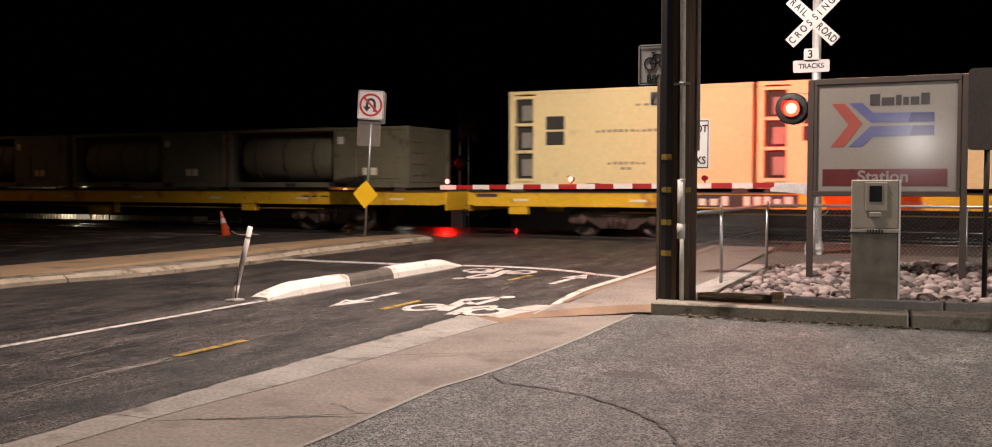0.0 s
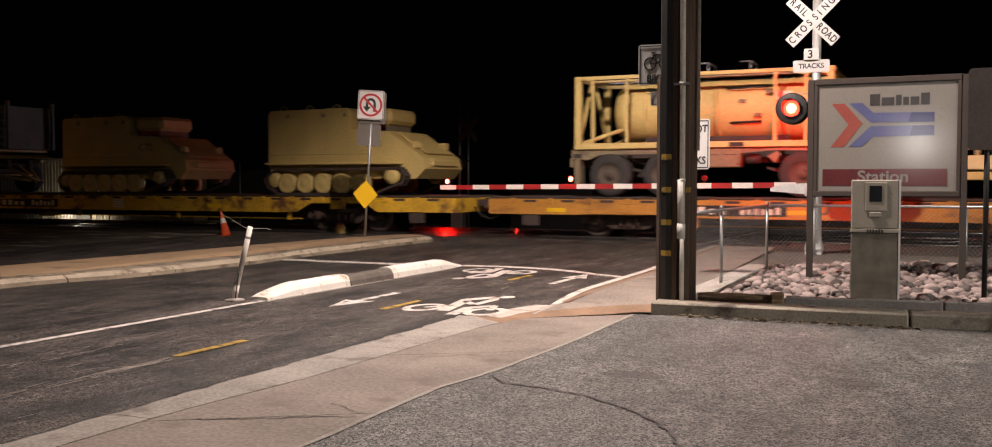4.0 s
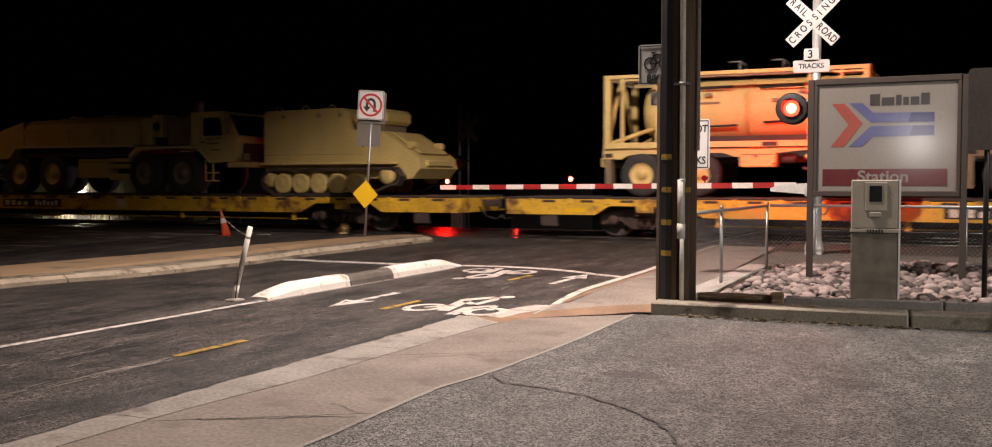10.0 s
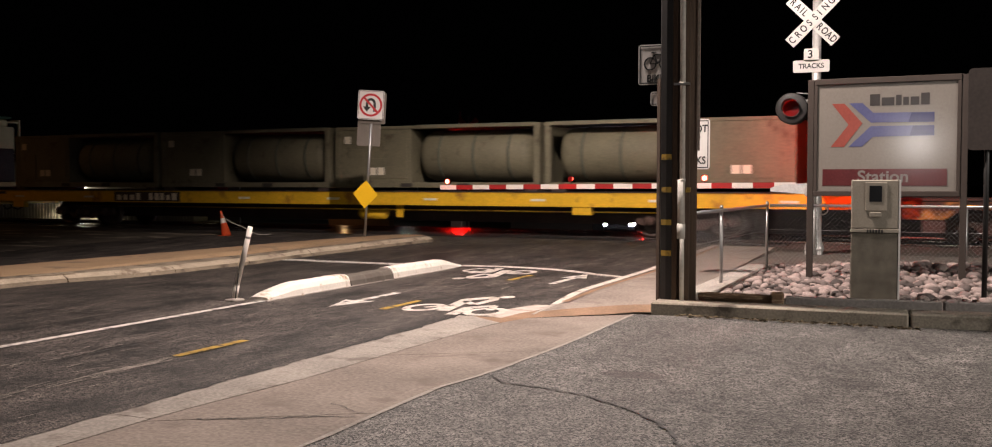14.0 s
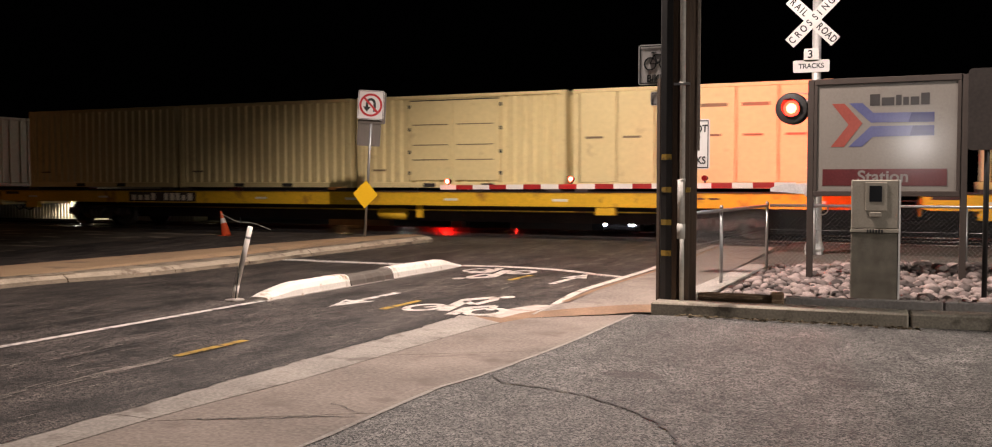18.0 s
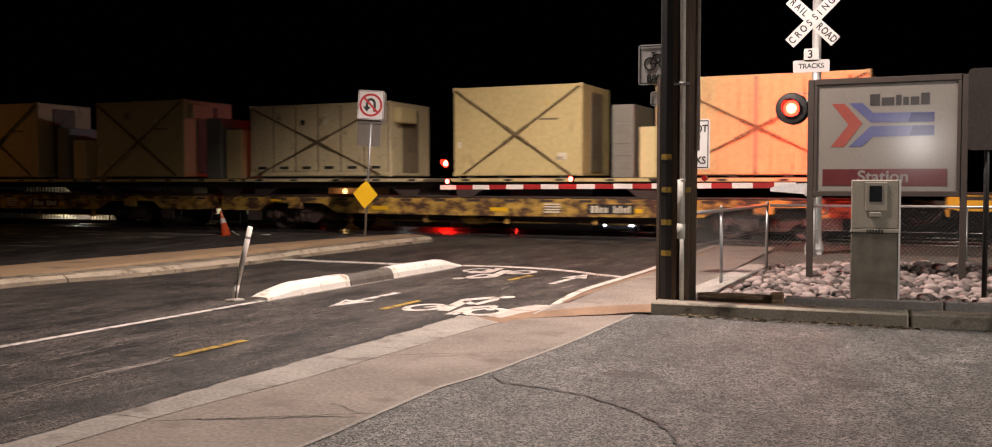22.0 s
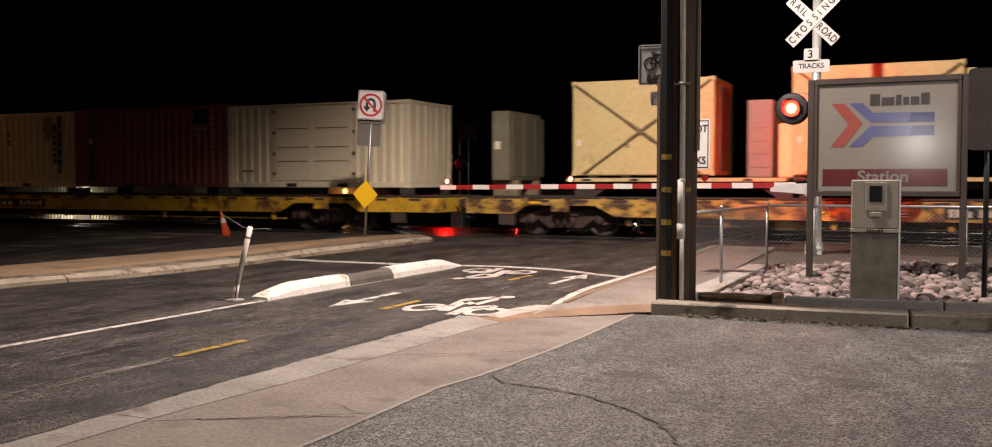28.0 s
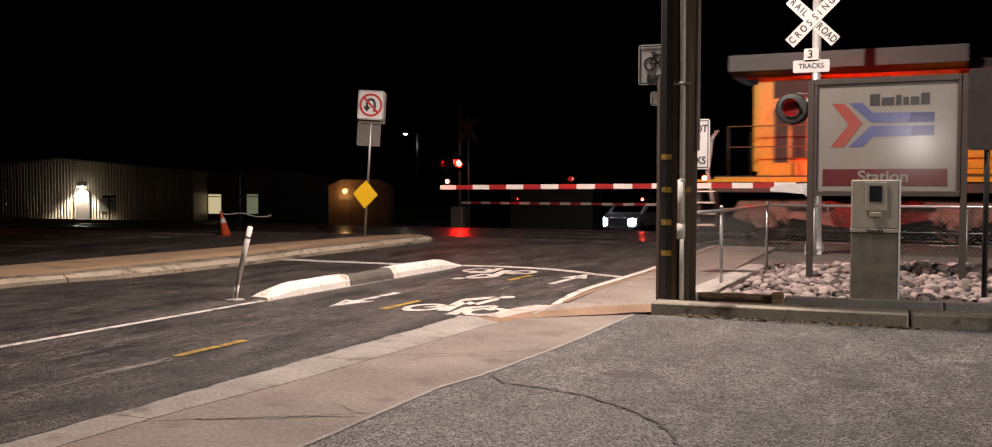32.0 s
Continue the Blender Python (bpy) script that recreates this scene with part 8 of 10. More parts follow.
def load_mast(ob, x, m, cap):
    """Two-legged mast with a winch at the front of a load."""
    for dx in (0.0, 0.27):
        part("mast_leg", box(bmesh.new(), x + dx, x + dx + 0.085, -0.55, -0.35, 0.0, 1.25, 0.01), m, ob)
    part("mast_cap", box(bmesh.new(), x - 0.01, x + 0.37, -0.6, -0.3, 1.12, 1.30, 0.01), cap, ob)
    part("winch", box(bmesh.new(), x - 0.35, x + 0.45, -0.9, 0.9, 0.0, 0.12, 0.03), TAN_DARK, ob)
    part("winch_drum", lathe(bmesh.new(), [(-0.95, 0.03), (-0.95, 0.09), (-0.6, 0.09), (-0.6, 0.03)], "y", 14, (x + 0.42, 0, 0.10)), TAN_DARK, ob)


def bracket_load():
    """A sloping frame, a lone upright and a low boxed carriage lashed on a rack."""
    ob = thing("lashed_equipment", "tan steel brackets and carriage lashed on a rack", "equipment load", (0, 0, 0), "lashed loads")
    part("base_frame", box(bmesh.new(), 1.3, 5.6, -1.0, 1.0, 0.0, 0.06, 0.01), TAN_DARK, ob)
    for s in (-1, 1):
        y0, y1 = sorted((s * 0.80, s * 0.95))
        part("sloping_frame", prism(bmesh.new(), [(1.35, 0.10), (2.2, 0.42), (2.3, 0.62), (2.62, 0.66), (2.72, 0.48), (3.2, 0.12), (3.05, 0.06), (2.62, 0.36), (2.42, 0.36), (2.1, 0.24), (1.5, 0.06)], "y", y0, y1), TAN, ob)
    for x, z in ((1.7, 0.17), (2.45, 0.60)):
        part("cross_tube", rod(bmesh.new(), (x, -0.8, z), (x, 0.8, z), 0.05, 10), TAN_DARK, ob)
    up = part("upright", box(bmesh.new(), 3.22, 3.40, -0.85, -0.6, 0.062, 0.60, 0.02), TAN_DARK, ob)
    part("head_block", box(bmesh.new(), 3.14, 3.46, -0.9, -0.55, 0.602, 0.72, 0.03), TAN, up)
    cg = part("carriage", box(bmesh.new(), 3.55, 5.10, -0.9, 0.8, 0.24, 0.50, 0.02), TAN, ob)
    for k in range(6):
        part("slot", box(bmesh.new(), 3.66 + k * 0.235, 3.80 + k * 0.235, -0.91, -0.895, 0.28, 0.36), HOLE, cg)
    part("knob", lathe(bmesh.new(), [(0.50, 0.16), (0.60, 0.15), (0.68, 0.06)], "z", 14, (4.02, -0.55, 0)), TAN, cg)
    for x in (3.65, 4.85):
        part("carriage_leg", box(bmesh.new(), x, x + 0.14, -0.85, 0.75, 0.06, 0.239), TAN_DARK, ob)
    part("hose", rod(bmesh.new(), (1.2, -1.0, 0.08), (2.3, -1.0, 0.30), 0.03, 8), BLACK_PAINT, ob)
    load_mast(ob, 5.78, GREY_BOX, PALE_TAG)
    return ob


def lattice_load():
    """Small steel frames piled close, bright edges before gaps whose shade is a near-black box."""
    r = random.Random(5)
    ob = thing("lashed_equipment", "pile of small tan steel frames lashed on a rack", "equipment load", (0, 0, 0), "lashed loads")
    part("base_frame", box(bmesh.new(), 0.55, 5.7, -1.0, 1.0, 0.0, 0.06, 0.01), TAN_DARK, ob)
    # dark box filled in for the shade between the piled frames
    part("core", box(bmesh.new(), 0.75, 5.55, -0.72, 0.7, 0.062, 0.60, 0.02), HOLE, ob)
    for row in range(4):
        x = 0.62 + 0.13 * row
        while x < 5.6 - 0.12 * row:
            w, h = r.uniform(0.20, 0.48), r.uniform(0.12, 0.19)
            z = 0.066 + row * 0.175
            m = TAN if r.random() < 0.62 else TAN_DARK
            if r.random() < 0.9:
                y = -r.uniform(0.80, 1.0)
                bm = bmesh.new()
                t = r.uniform(0.03, 0.05)
                box(bm, x, x + w, y, y + 0.5, z, z + t)
                if r.random() < 0.7:
                    box(bm, x, x + w, y, y + 0.4, z + h - t, z + h)
                for xx in (x, x + w - t):
                    box(bm, xx, xx + t, y, y + 0.3, z + t, z + h - t)
                if r.random() < 0.4:
                    stroke(bm, x, z + t, x + w, z + h - t, 0.03, y, y + 0.04)
                part("steel_frame", bm, m, ob)
            x += w * r.uniform(0.85, 1.05)
    for x in (1.6, 3.9):
        part("lashing_strap", box(bmesh.new(), x, x + 0.05, -1.03, -1.01, 0.0, 0.74), BLACK_PAINT, ob)
    hs = part("engine_housing", box(bmesh.new(), 4.55, 5.5, -0.95, 0.7, 0.40, 0.80, 0.04), TAN, ob)
    part("slot", box(bmesh.new(), 4.7, 5.3, -0.96, -0.945, 0.5, 0.6), HOLE, hs)
    load_mast(ob, 5.75, OLIVE, CAR_YEL)
    return ob


put(bracket_load(), [-104.85], ON_RACK)
put(frame_load(2, 2.5, 5.75, 0.80, TAN, 7, 5.75), [-131.65], ON_RACK)
put(lattice_load(), [-139.55], ON_RACK)
put(frame_load(7, 2.05, 5.75, 0.66, TAN_DARK, 6, 5.76), [-176.75], ON_RACK)

tb = thing("tarped_load", "machine under a grey lashed tarpaulin", "tarped load", (0, 0, 0))
bm = bmesh.new()
bmesh.ops.create_grid(bm, x_segments=16, y_segments=12, size=1)
for v in bm.verts:
    x, y = v.co.x, v.co.y
    e = max(abs(x), abs(y))
    h = 1.1 * (1 - max(0.0, (e - 0.72) / 0.28)) + 0.10 * noise.noise(Vector((x * 2.5, y * 2.5, 0.4)))
    v.co = Vector((1.15 * x * (0.72 + 0.28 * e) + 3.75, 1.0 * y, max(0.0, h)))
for f in bm.faces:
    f.smooth = True
bmesh.ops.solidify(bm, geom=bm.faces[:], thickness=0.02)
part("tarpaulin", bm, TARP, tb)
part("pallet", box(bmesh.new(), 2.5, 4.7, -1.0, 1.0, 0.0, 0.08), DECK, tb)
for x in (3.1, 4.1):
    part("strap", box(bmesh.new(), x, x + 0.06, -1.08, -1.04, 0.0, 0.9), HOLE, tb)
put(tb, [-113.75], ON_RACK)

# water trailer
DUSTY = mat("dust_caked_tyre", (0.15, 0.125, 0.105), 0.9, 0, 0.25, 4, 40, 0.2, (0.12, 0.10, 0.085), 0.25)
TANK_GREEN = mat("dusty_olive_tank_paint", (0.20, 0.18, 0.115), 0.65, 0, 0.25, 1.4, 18, 0.1, (0.09, 0.08, 0.055), 0.34)
wt = thing("water_trailer", "dusty olive tank trailer with railed top", "tank trailer", (0, 0, 0))
for s in (-1, 1):
    for x in (0.95, 2.34):
        tyre_wheel(wt, x, s * 0.98, 0.55, 0.55, 0.42, GREY_BOX, tyre=DUSTY)
    part("mud_flap", box(bmesh.new(), 0.08, 0.22, min(s * 0.8, s * 1.15), max(s * 0.8, s * 1.15), 0.25, 1.42, 0.01), GREY_BOX, wt)
    part("platform_edge", box(bmesh.new(), -0.05, 5.0, min(s * 1.1, s * 1.18), max(s * 1.1, s * 1.18), 1.43, 1.48, 0.006), CREAM, wt)
part("chassis", box(bmesh.new(), 0.2, 5.2, -0.6, 0.6, 0.95, 1.2, 0.01), UNDER, wt)
part("platform", box(bmesh.new(), 0.0, 4.95, -1.09, 1.09, 1.43, 1.495), UNDER, wt)
bm = prism(bmesh.new(), [(0.42, 1.57), (0.40, 2.18), (0.58, 2.36), (3.35, 2.36), (3.7, 2.15), (3.92, 1.75), (3.92, 1.57)], "y", -1.0, 0.95)
bmesh.ops.bevel(bm, geom=[e for e in bm.edges if abs(e.verts[0].co.y - e.verts[1].co.y) < 0.01], offset=0.2, segments=4, affect="EDGES")
for f in bm.faces:
    f.smooth = True
tk = part("tank", bm, TANK_GREEN, wt, "rounded olive water tank")
part("tank_plate", box(bmesh.new(), 2.0, 2.3, -1.012, -0.99, 1.93, 2.03), PALE_TAG, tk)
for a, b in (((0.5, 1.9), (1.5, 1.5)), ((1.6, 1.5), (2.0, 1.66)), ((2.2, 1.66), (2.7, 1.5)), ((2.9, 1.5), (3.6, 1.68))):
    bm = bmesh.new()
    stroke(bm, a[0], a[1], b[0], b[1], 0.06, -1.08, -1.02)
    part("strut", bm, GREY_BOX, wt)
bm = bmesh.new()
pts = [(0.33, -0.9, 1.5), (0.34, -0.9, 2.2), (0.55, -0.9, 2.43), (3.3, -0.9, 2.45), (3.5, -0.9, 2.3)]
for a, b in zip(pts, pts[1:]):
    rod(bm, a, b, 0.03, 8)
part("top_rail", bm, GREY_BOX, wt)
part("pump_box", box(bmesh.new(), 2.8, 4.3, -1.12, -0.6, 1.2, 1.425, 0.03), GREY_BOX, wt)
part("lower_rail", box(bmesh.new(), 3.2, 5.2, -1.0, -0.9, 0.86, 0.92, 0.01), GREY_BOX, wt)
for s in (-1, 1):
    part("leg", rod(bmesh.new(), (4.8, s * 0.7, 0.0), (4.8, s * 0.7, 1.0), 0.035, 8), GREY_BOX, wt)
    part("drawbar", rod(bmesh.new(), (4.6, s * 0.5, 1.0), (6.0, 0.0, 0.5), 0.05, 8), UNDER, wt)
part("tank_bearer", box(bmesh.new(), 0.6, 3.8, -0.8, 0.8, 1.495, 1.569), UNDER, wt)
put(wt, [-120.65], ARCH)

# reach forklift
fl = thing("reach_forklift", "tan rough-terrain forklift with boom and big tyres", "forklift", (0, 0, 0))
for s in (-1, 1):
    for x in (0.72, 3.25):
        tyre_wheel(fl, x, s * 0.95, 0.58, 0.58, 0.42, TAN)
part("chassis", prism(bmesh.new(), [(0.1, 0.6), (1.4, 0.5), (2.9, 0.45), (4.0, 0.55), (4.0, 0.95), (0.1, 1.05)], "y", -0.7, 0.7), UNDER, fl)
part("engine_hood", prism(bmesh.new(), [(0.28, 1.28), (1.14, 1.28), (1.14, 1.66), (0.8, 1.70), (0.32, 1.69)], "y", -1.0, 0.95), TAN, fl)
part("rear_step", box(bmesh.new(), -0.02, 0.335, -1.0, 0.95, 1.24, 1.42, 0.02), TAN, fl)
part("counterweight", box(bmesh.new(), 0.0, 0.2, -0.65, 0.65, 0.62, 1.235, 0.05), TAN_DARK, fl)
part("boom_pivot", box(bmesh.new(), 1.14, 1.42, -0.5, 0.6, 1.0, 1.62, 0.02), UNDER, fl)
dr = part("side_panel", prism(bmesh.new(), [(1.36, 0.95), (1.42, 0.68), (1.56, 0.57), (2.86, 0.55), (2.92, 0.7), (2.98, 1.50), (2.6, 1.60), (1.36, 1.70)], "y", -1.14, -0.55), TAN, fl, "plain rounded tan side panel")
for a in ((2.12, 0.92, 2.12, 1.36), (2.14, 1.14, 2.38, 1.36), (2.14, 1.14, 2.40, 0.92)):
    bm = bmesh.new()
    stroke(bm, *a, 0.085, -1.146, -1.1405)
    part("stripe_mark", bm, STENCIL, dr)
for x0, x1, z0, z1 in ((1.85, 1.97, 1.46, 1.55), (2.2, 2.42, 1.50, 1.56), (2.72, 2.82, 1.38, 1.48)):
    part("stencil_bar", box(bmesh.new(), x0, x1, -1.146, -1.1405, z0, z1), STENCIL, dr)
cabn = part("cab_roof", prism(bmesh.new(), [(1.56, 1.98), (3.08, 1.95), (3.1, 2.02), (1.64, 2.05)], "y", -0.95, 0.35), TAN, fl)
for a, b in (((1.50, -0.93, 1.66), (1.60, -0.93, 2.0)), ((3.25, -0.93, 1.45), (3.06, -0.93, 1.97)), ((3.35, -0.93, 1.45), (3.16, -0.93, 1.97)), ((1.50, 0.3, 1.66), (1.60, 0.3, 2.0)), ((3.25, 0.3, 1.45), (3.06, 0.3, 1.97))):
    part("cab_post", rod(bmesh.new(), a, b, 0.035, 8), TAN, cabn)
part("cab_glass", prism(bmesh.new(), [(1.56, 1.70), (2.98, 1.52), (3.2, 1.50), (3.06, 1.95), (1.63, 1.98)], "y", -0.90, -0.88), DARK_GLASS, cabn)
part("mirror", box(bmesh.new(), 3.42, 3.58, -1.1, -1.05, 1.9, 2.02, 0.01), TAN_DARK, cabn)
part("mirror_arm", rod(bmesh.new(), (3.15, -0.95, 1.97), (3.45, -1.07, 1.95), 0.015, 6), TAN_DARK, cabn)
part("boom", prism(bmesh.new(), [(0.5, 1.70), (3.9, 1.0), (4.3, 0.95), (4.3, 0.7), (3.8, 0.72), (0.5, 1.5)], "y", 0.38, 0.75), TAN_DARK, fl)
cr = part("carriage", box(bmesh.new(), 4.38, 4.5, -0.8, 0.8, 0.85, 1.05, 0.02), TAN, fl)
for y in (-0.8, -0.3, 0.2, 0.68):
    part("carriage_bar", box(bmesh.new(), 4.42, 4.52, y, y + 0.12, 0.3, 0.849, 0.01), TAN, cr)
part("load_back", box(bmesh.new(), 4.42, 4.66, -0.8, -0.5, 1.052, 1.36, 0.01), TAN, cr)
for z in (0.4, 0.62):
    part("carriage_bar", box(bmesh.new(), 4.521, 4.58, -0.8, 0.8, z, z + 0.1, 0.01), TAN, cr)
bm = bmesh.new()
for a, b in (((3.95, 0.5), (4.4, 0.9)), ((3.95, 0.92), (4.4, 0.45)), ((4.0, 0.72), (4.4, 0.7))):
    stroke(bm, a[0], a[1], b[0], b[1], 0.09, -0.75, -0.6)
part("link_arm", bm, TAN, fl)
for y in (-0.55, 0.4):
    part("fork", box(bmesh.new(), 4.585, 5.35, y, y + 0.15, 0.2, 0.28), UNDER, fl)
part("fork_rest", box(bmesh.new(), 4.6, 4.9, -0.8, 0.8, 0.0, 0.198), DECK, fl)
for s in (-1, 1):
    part("fender", prism(bmesh.new(), [(0.0, 1.15), (0.4, 1.22), (1.0, 1.20), (1.34, 0.95), (1.36, 1.02), (1.05, 1.28), (0.4, 1.30), (0.0, 1.24)], "y", s * 0.78, s * 1.14), TAN, fl)
    part("fender", prism(bmesh.new(), [(2.99, 1.18), (3.3, 1.27), (3.6, 1.25), (4.05, 0.98), (4.14, 1.06), (3.66, 1.33), (3.3, 1.36), (2.99, 1.32)], "y", s * 0.78, s * 1.14), TAN, fl)
    part("headlamp", box(bmesh.new(), 3.5, 3.66, min(s * 0.85, s * 1.0), max(s * 0.85, s * 1.0), 1.34, 1.46, 0.02), TAN, fl)
put(fl, [-46.4], ARCH)

# generator trailer
gn = thing("generator_trailer", "cream generator trailer with railed platform", "generator", (0, 0, 0))
for s in (-1, 1):
    tyre_wheel(gn, 1.35, s * 1.06, 0.42, 0.42, 0.24, RIM_DARK)
part("chassis", box(bmesh.new(), 0.0, 4.4, -0.95, 0.95, 0.40, 0.575, 0.02), TAN, gn)
part("platform", box(bmesh.new(), 0.0, 0.885, -1.02, 0.95, 0.62, 0.92, 0.02), CREAM, gn)
h1 = part("engine_housing", prism(bmesh.new(), [(0.89, 0.58), (2.50, 0.58), (2.50, 1.69), (0.89, 1.70)], "y", -1.02, 0.42), CREAM, gn)
part("side_panel", box(bmesh.new(), 2.16, 2.34, -1.035, -1.021, 0.64, 1.44, 0.006), TAN_DARK, h1, "dull brown recessed side panel")
part("window_louvre", box(bmesh.new(), 1.05, 1.66, -1.04, -1.021, 1.20, 1.58, 0.006), STENCIL, h1)
for k in range(5):
    part("louvre_slat", box(bmesh.new(), 1.09, 1.62, -1.05, -1.041, 1.23 + k * 0.068, 1.265 + k * 0.068), TAN_DARK, h1)
part("lower_slot", box(bmesh.new(), 1.05, 1.72, -1.035, -1.021, 1.02, 1.07), HOLE, h1)
part("data_plate", box(bmesh.new(), 1.36, 1.60, -1.03, -1.021, 0.80, 0.95, 0.004), PALE_TAG, h1)
part("side_seam", box(bmesh.new(), 0.95, 2.48, -1.03, -1.021, 0.72, 0.735), STENCIL, h1)
part("aerial", rod(bmesh.new(), (2.02, -0.4, 1.70), (2.02, -0.4, 2.35), 0.008, 6), GREY_BOX, h1)
h2 = part("control_housing", box(bmesh.new(), 2.503, 3.34, -1.02, 0.42, 0.50, 1.58, 0.03), CREAM, gn)
part("control_door", box(bmesh.new(), 2.60, 3.16, -1.035, -1.021, 0.62, 1.52, 0.006), TAN_DARK, h2, "dull brown door panel")
for z in (0.92, 1.16):
    part("latch", box(bmesh.new(), 3.341, 3.355, -0.45, -0.15, z, z + 0.06), STENCIL, h2)
part("tool_tray", box(bmesh.new(), 3.36, 4.3, -0.9, 0.4, 0.58, 0.70, 0.02), TAN_DARK, gn)
part("cable_post", rod(bmesh.new(), (3.75, -0.3, 0.70), (3.75, -0.3, 1.0), 0.05, 8), GREY_BOX, gn)
bm = bmesh.new()
for y in (-1.0, 0.42):
    for x in (0.05, 0.5, 0.86):
        rod(bm, (x, y, 0.9), (x, y, 1.62 if x < 0.5 else 1.73), 0.028, 6)
    rod(bm, (0.05, y, 1.62), (0.86, y, 1.73), 0.028, 6)
    for z in (1.1, 1.36):
        rod(bm, (0.05, y, z), (0.86, y, z), 0.024, 6)
part("railing", bm, CREAM, gn)
part("drawbar", prism(bmesh.new(), [(4.4, 0.42), (5.2, 0.22), (5.2, 0.32), (4.4, 0.56)], "y", -0.12, 0.12), TAN, gn)
part("jack_leg", rod(bmesh.new(), (4.8, 0, 0.0), (4.8, 0, 0.55), 0.04, 8), TAN_DARK, gn)
part("hitch_box", box(bmesh.new(), 4.4, 4.62, -0.5, -0.13, 0.35, 0.55, 0.02), TAN, gn)
put(gn, [-55.75], ARCH)


def tracked(label, m):
    ob = thing("tracked_carrier", label, "tracked vehicle", (0, 0, 0), "tracked carriers")
    hl = part("hull", prism(bmesh.new(), [(0.05, 0.80), (0.06, 2.30), (0.14, 2.38), (2.70, 2.40), (2.80, 2.30), (2.84, 1.80), (4.0, 1.74), (5.08, 1.02), (5.14, 0.72), (4.9, 0.45), (0.2, 0.5)], "y", -1.10, 1.10), m, ob, "tall boxy armoured hull with a low sloped front")
    for s in (-1, 1):
        part("side_skirt", box(bmesh.new(), 0.1, 4.5, min(s * 1.105, s * 1.34), max(s * 1.105, s * 1.34), 0.84, 0.90, 0.01), m, ob)
        out = [(0.30, 0.16), (0.55, 0.0), (3.7, 0.0), (4.55, 0.30), (4.72, 0.52), (4.55, 0.76), (0.45, 0.72), (0.15, 0.46)]
        bm = bmesh.new()
        for (xa, za), (xb, zb) in zip(out, out[1:] + out[:1]):
            n = max(1, int(math.hypot(xb - xa, zb - za) / 0.16))
            for k in range(n):
                f, g = k / n, (k + 0.85) / n
                e = 0.03 * (1 if za < 0.3 else -1)
                stroke(bm, xa + (xb - xa) * f, za + (zb - za) * f + e, xa + (xb - xa) * g, za + (zb - za) * g + e, 0.06, min(s * 1.12, s * 1.42), max(s * 1.12, s * 1.42))
        part("track_belt", bm, UNDER, ob, "dark track belt")
        for x in (0.87, 1.47, 2.07, 2.67, 3.27):
            part("road_wheel", lathe(bmesh.new(), [(s * 1.13, 0.1), (s * 1.13, 0.27), (s * 1.38, 0.28), (s * 1.39, 0.22), (s * 1.36, 0.17), (s * 1.41, 0.09), (s * 1.41, 0.02)], "y", 20, (x, 0, 0.32), False), m, ob)
        for x, z in ((4.25, 0.52), (0.42, 0.42)):
            part("drive_sprocket" if x > 1 else "idler_wheel", lathe(bmesh.new(), [(s * 1.13, 0.1), (s * 1.13, 0.22), (s * 1.36, 0.22), (s * 1.40, 0.1), (s * 1.40, 0.02)], "y", 14, (x, 0, z), False), m, ob)
    gn = part("roof_generator", box(bmesh.new(), 2.9, 4.02, -0.95, 0.5, 1.94, 2.36, 0.10), m, ob, "boxed generator carried over the front deck")
    for x in (3.0, 3.8):
        part("generator_leg", box(bmesh.new(), x, x + 0.08, -0.85, 0.4, 1.72, 1.939), TAN_DARK, gn)
    for x in (0.45, 1.35, 2.25):
        bm = bmesh.new()
        hoop(bm, x, 2.40, 0.13, 0.04, -0.92, -0.88, 14)
        part("roof_handle", bm, TAN_DARK, ob)
    part("hatch", lathe(bmesh.new(), [(2.40, 0.35), (2.47, 0.33), (2.49, 0.1)], "z", 16, (1.7, -0.1, 0)), m, ob)
    bm = bmesh.new()
    stroke(bm, 3.42, 1.30, 3.22, 1.43, 0.035, -1.106, -1.1005)
    stroke(bm, 3.22, 1.40, 3.42, 1.54, 0.035, -1.106, -1.1005)
    part("chevron_mark", bm, STENCIL, hl)
    lettering("72", 0.30, STENCIL, hl, pose(3.65, -1.101, 1.42), "unit_number", 0.95)
    for x in (0.7, 1.9, 2.6):
        part("hull_lug", box(bmesh.new(), x, x + 0.1, -1.15, -1.1005, 2.16, 2.26, 0.01), TAN_DARK, ob)
    part("panel_seam", box(bmesh.new(), 0.1, 3.4, -1.106, -1.1005, 1.12, 1.13), TAN_DARK, hl)
    part("trim_vane", prism(bmesh.new(), [(4.12, 1.70), (5.0, 1.12), (5.02, 1.15), (4.15, 1.73)], "y", -0.8, 0.8), m, ob)
    for y in (-0.9, 0.65):
        part("headlamp", box(bmesh.new(), 4.62, 4.86, y, y + 0.24, 1.26, 1.46, 0.04), m, ob)
    part("nose_bracket", box(bmesh.new(), 4.98, 5.2, -0.7, 0.7, 0.78, 0.96, 0.03), m, ob)
    return ob


TC = tracked("tan tracked armoured carrier with sloped nose", TAN)
put(TC, [-157.75, -81.7, -73.6], ARCH)

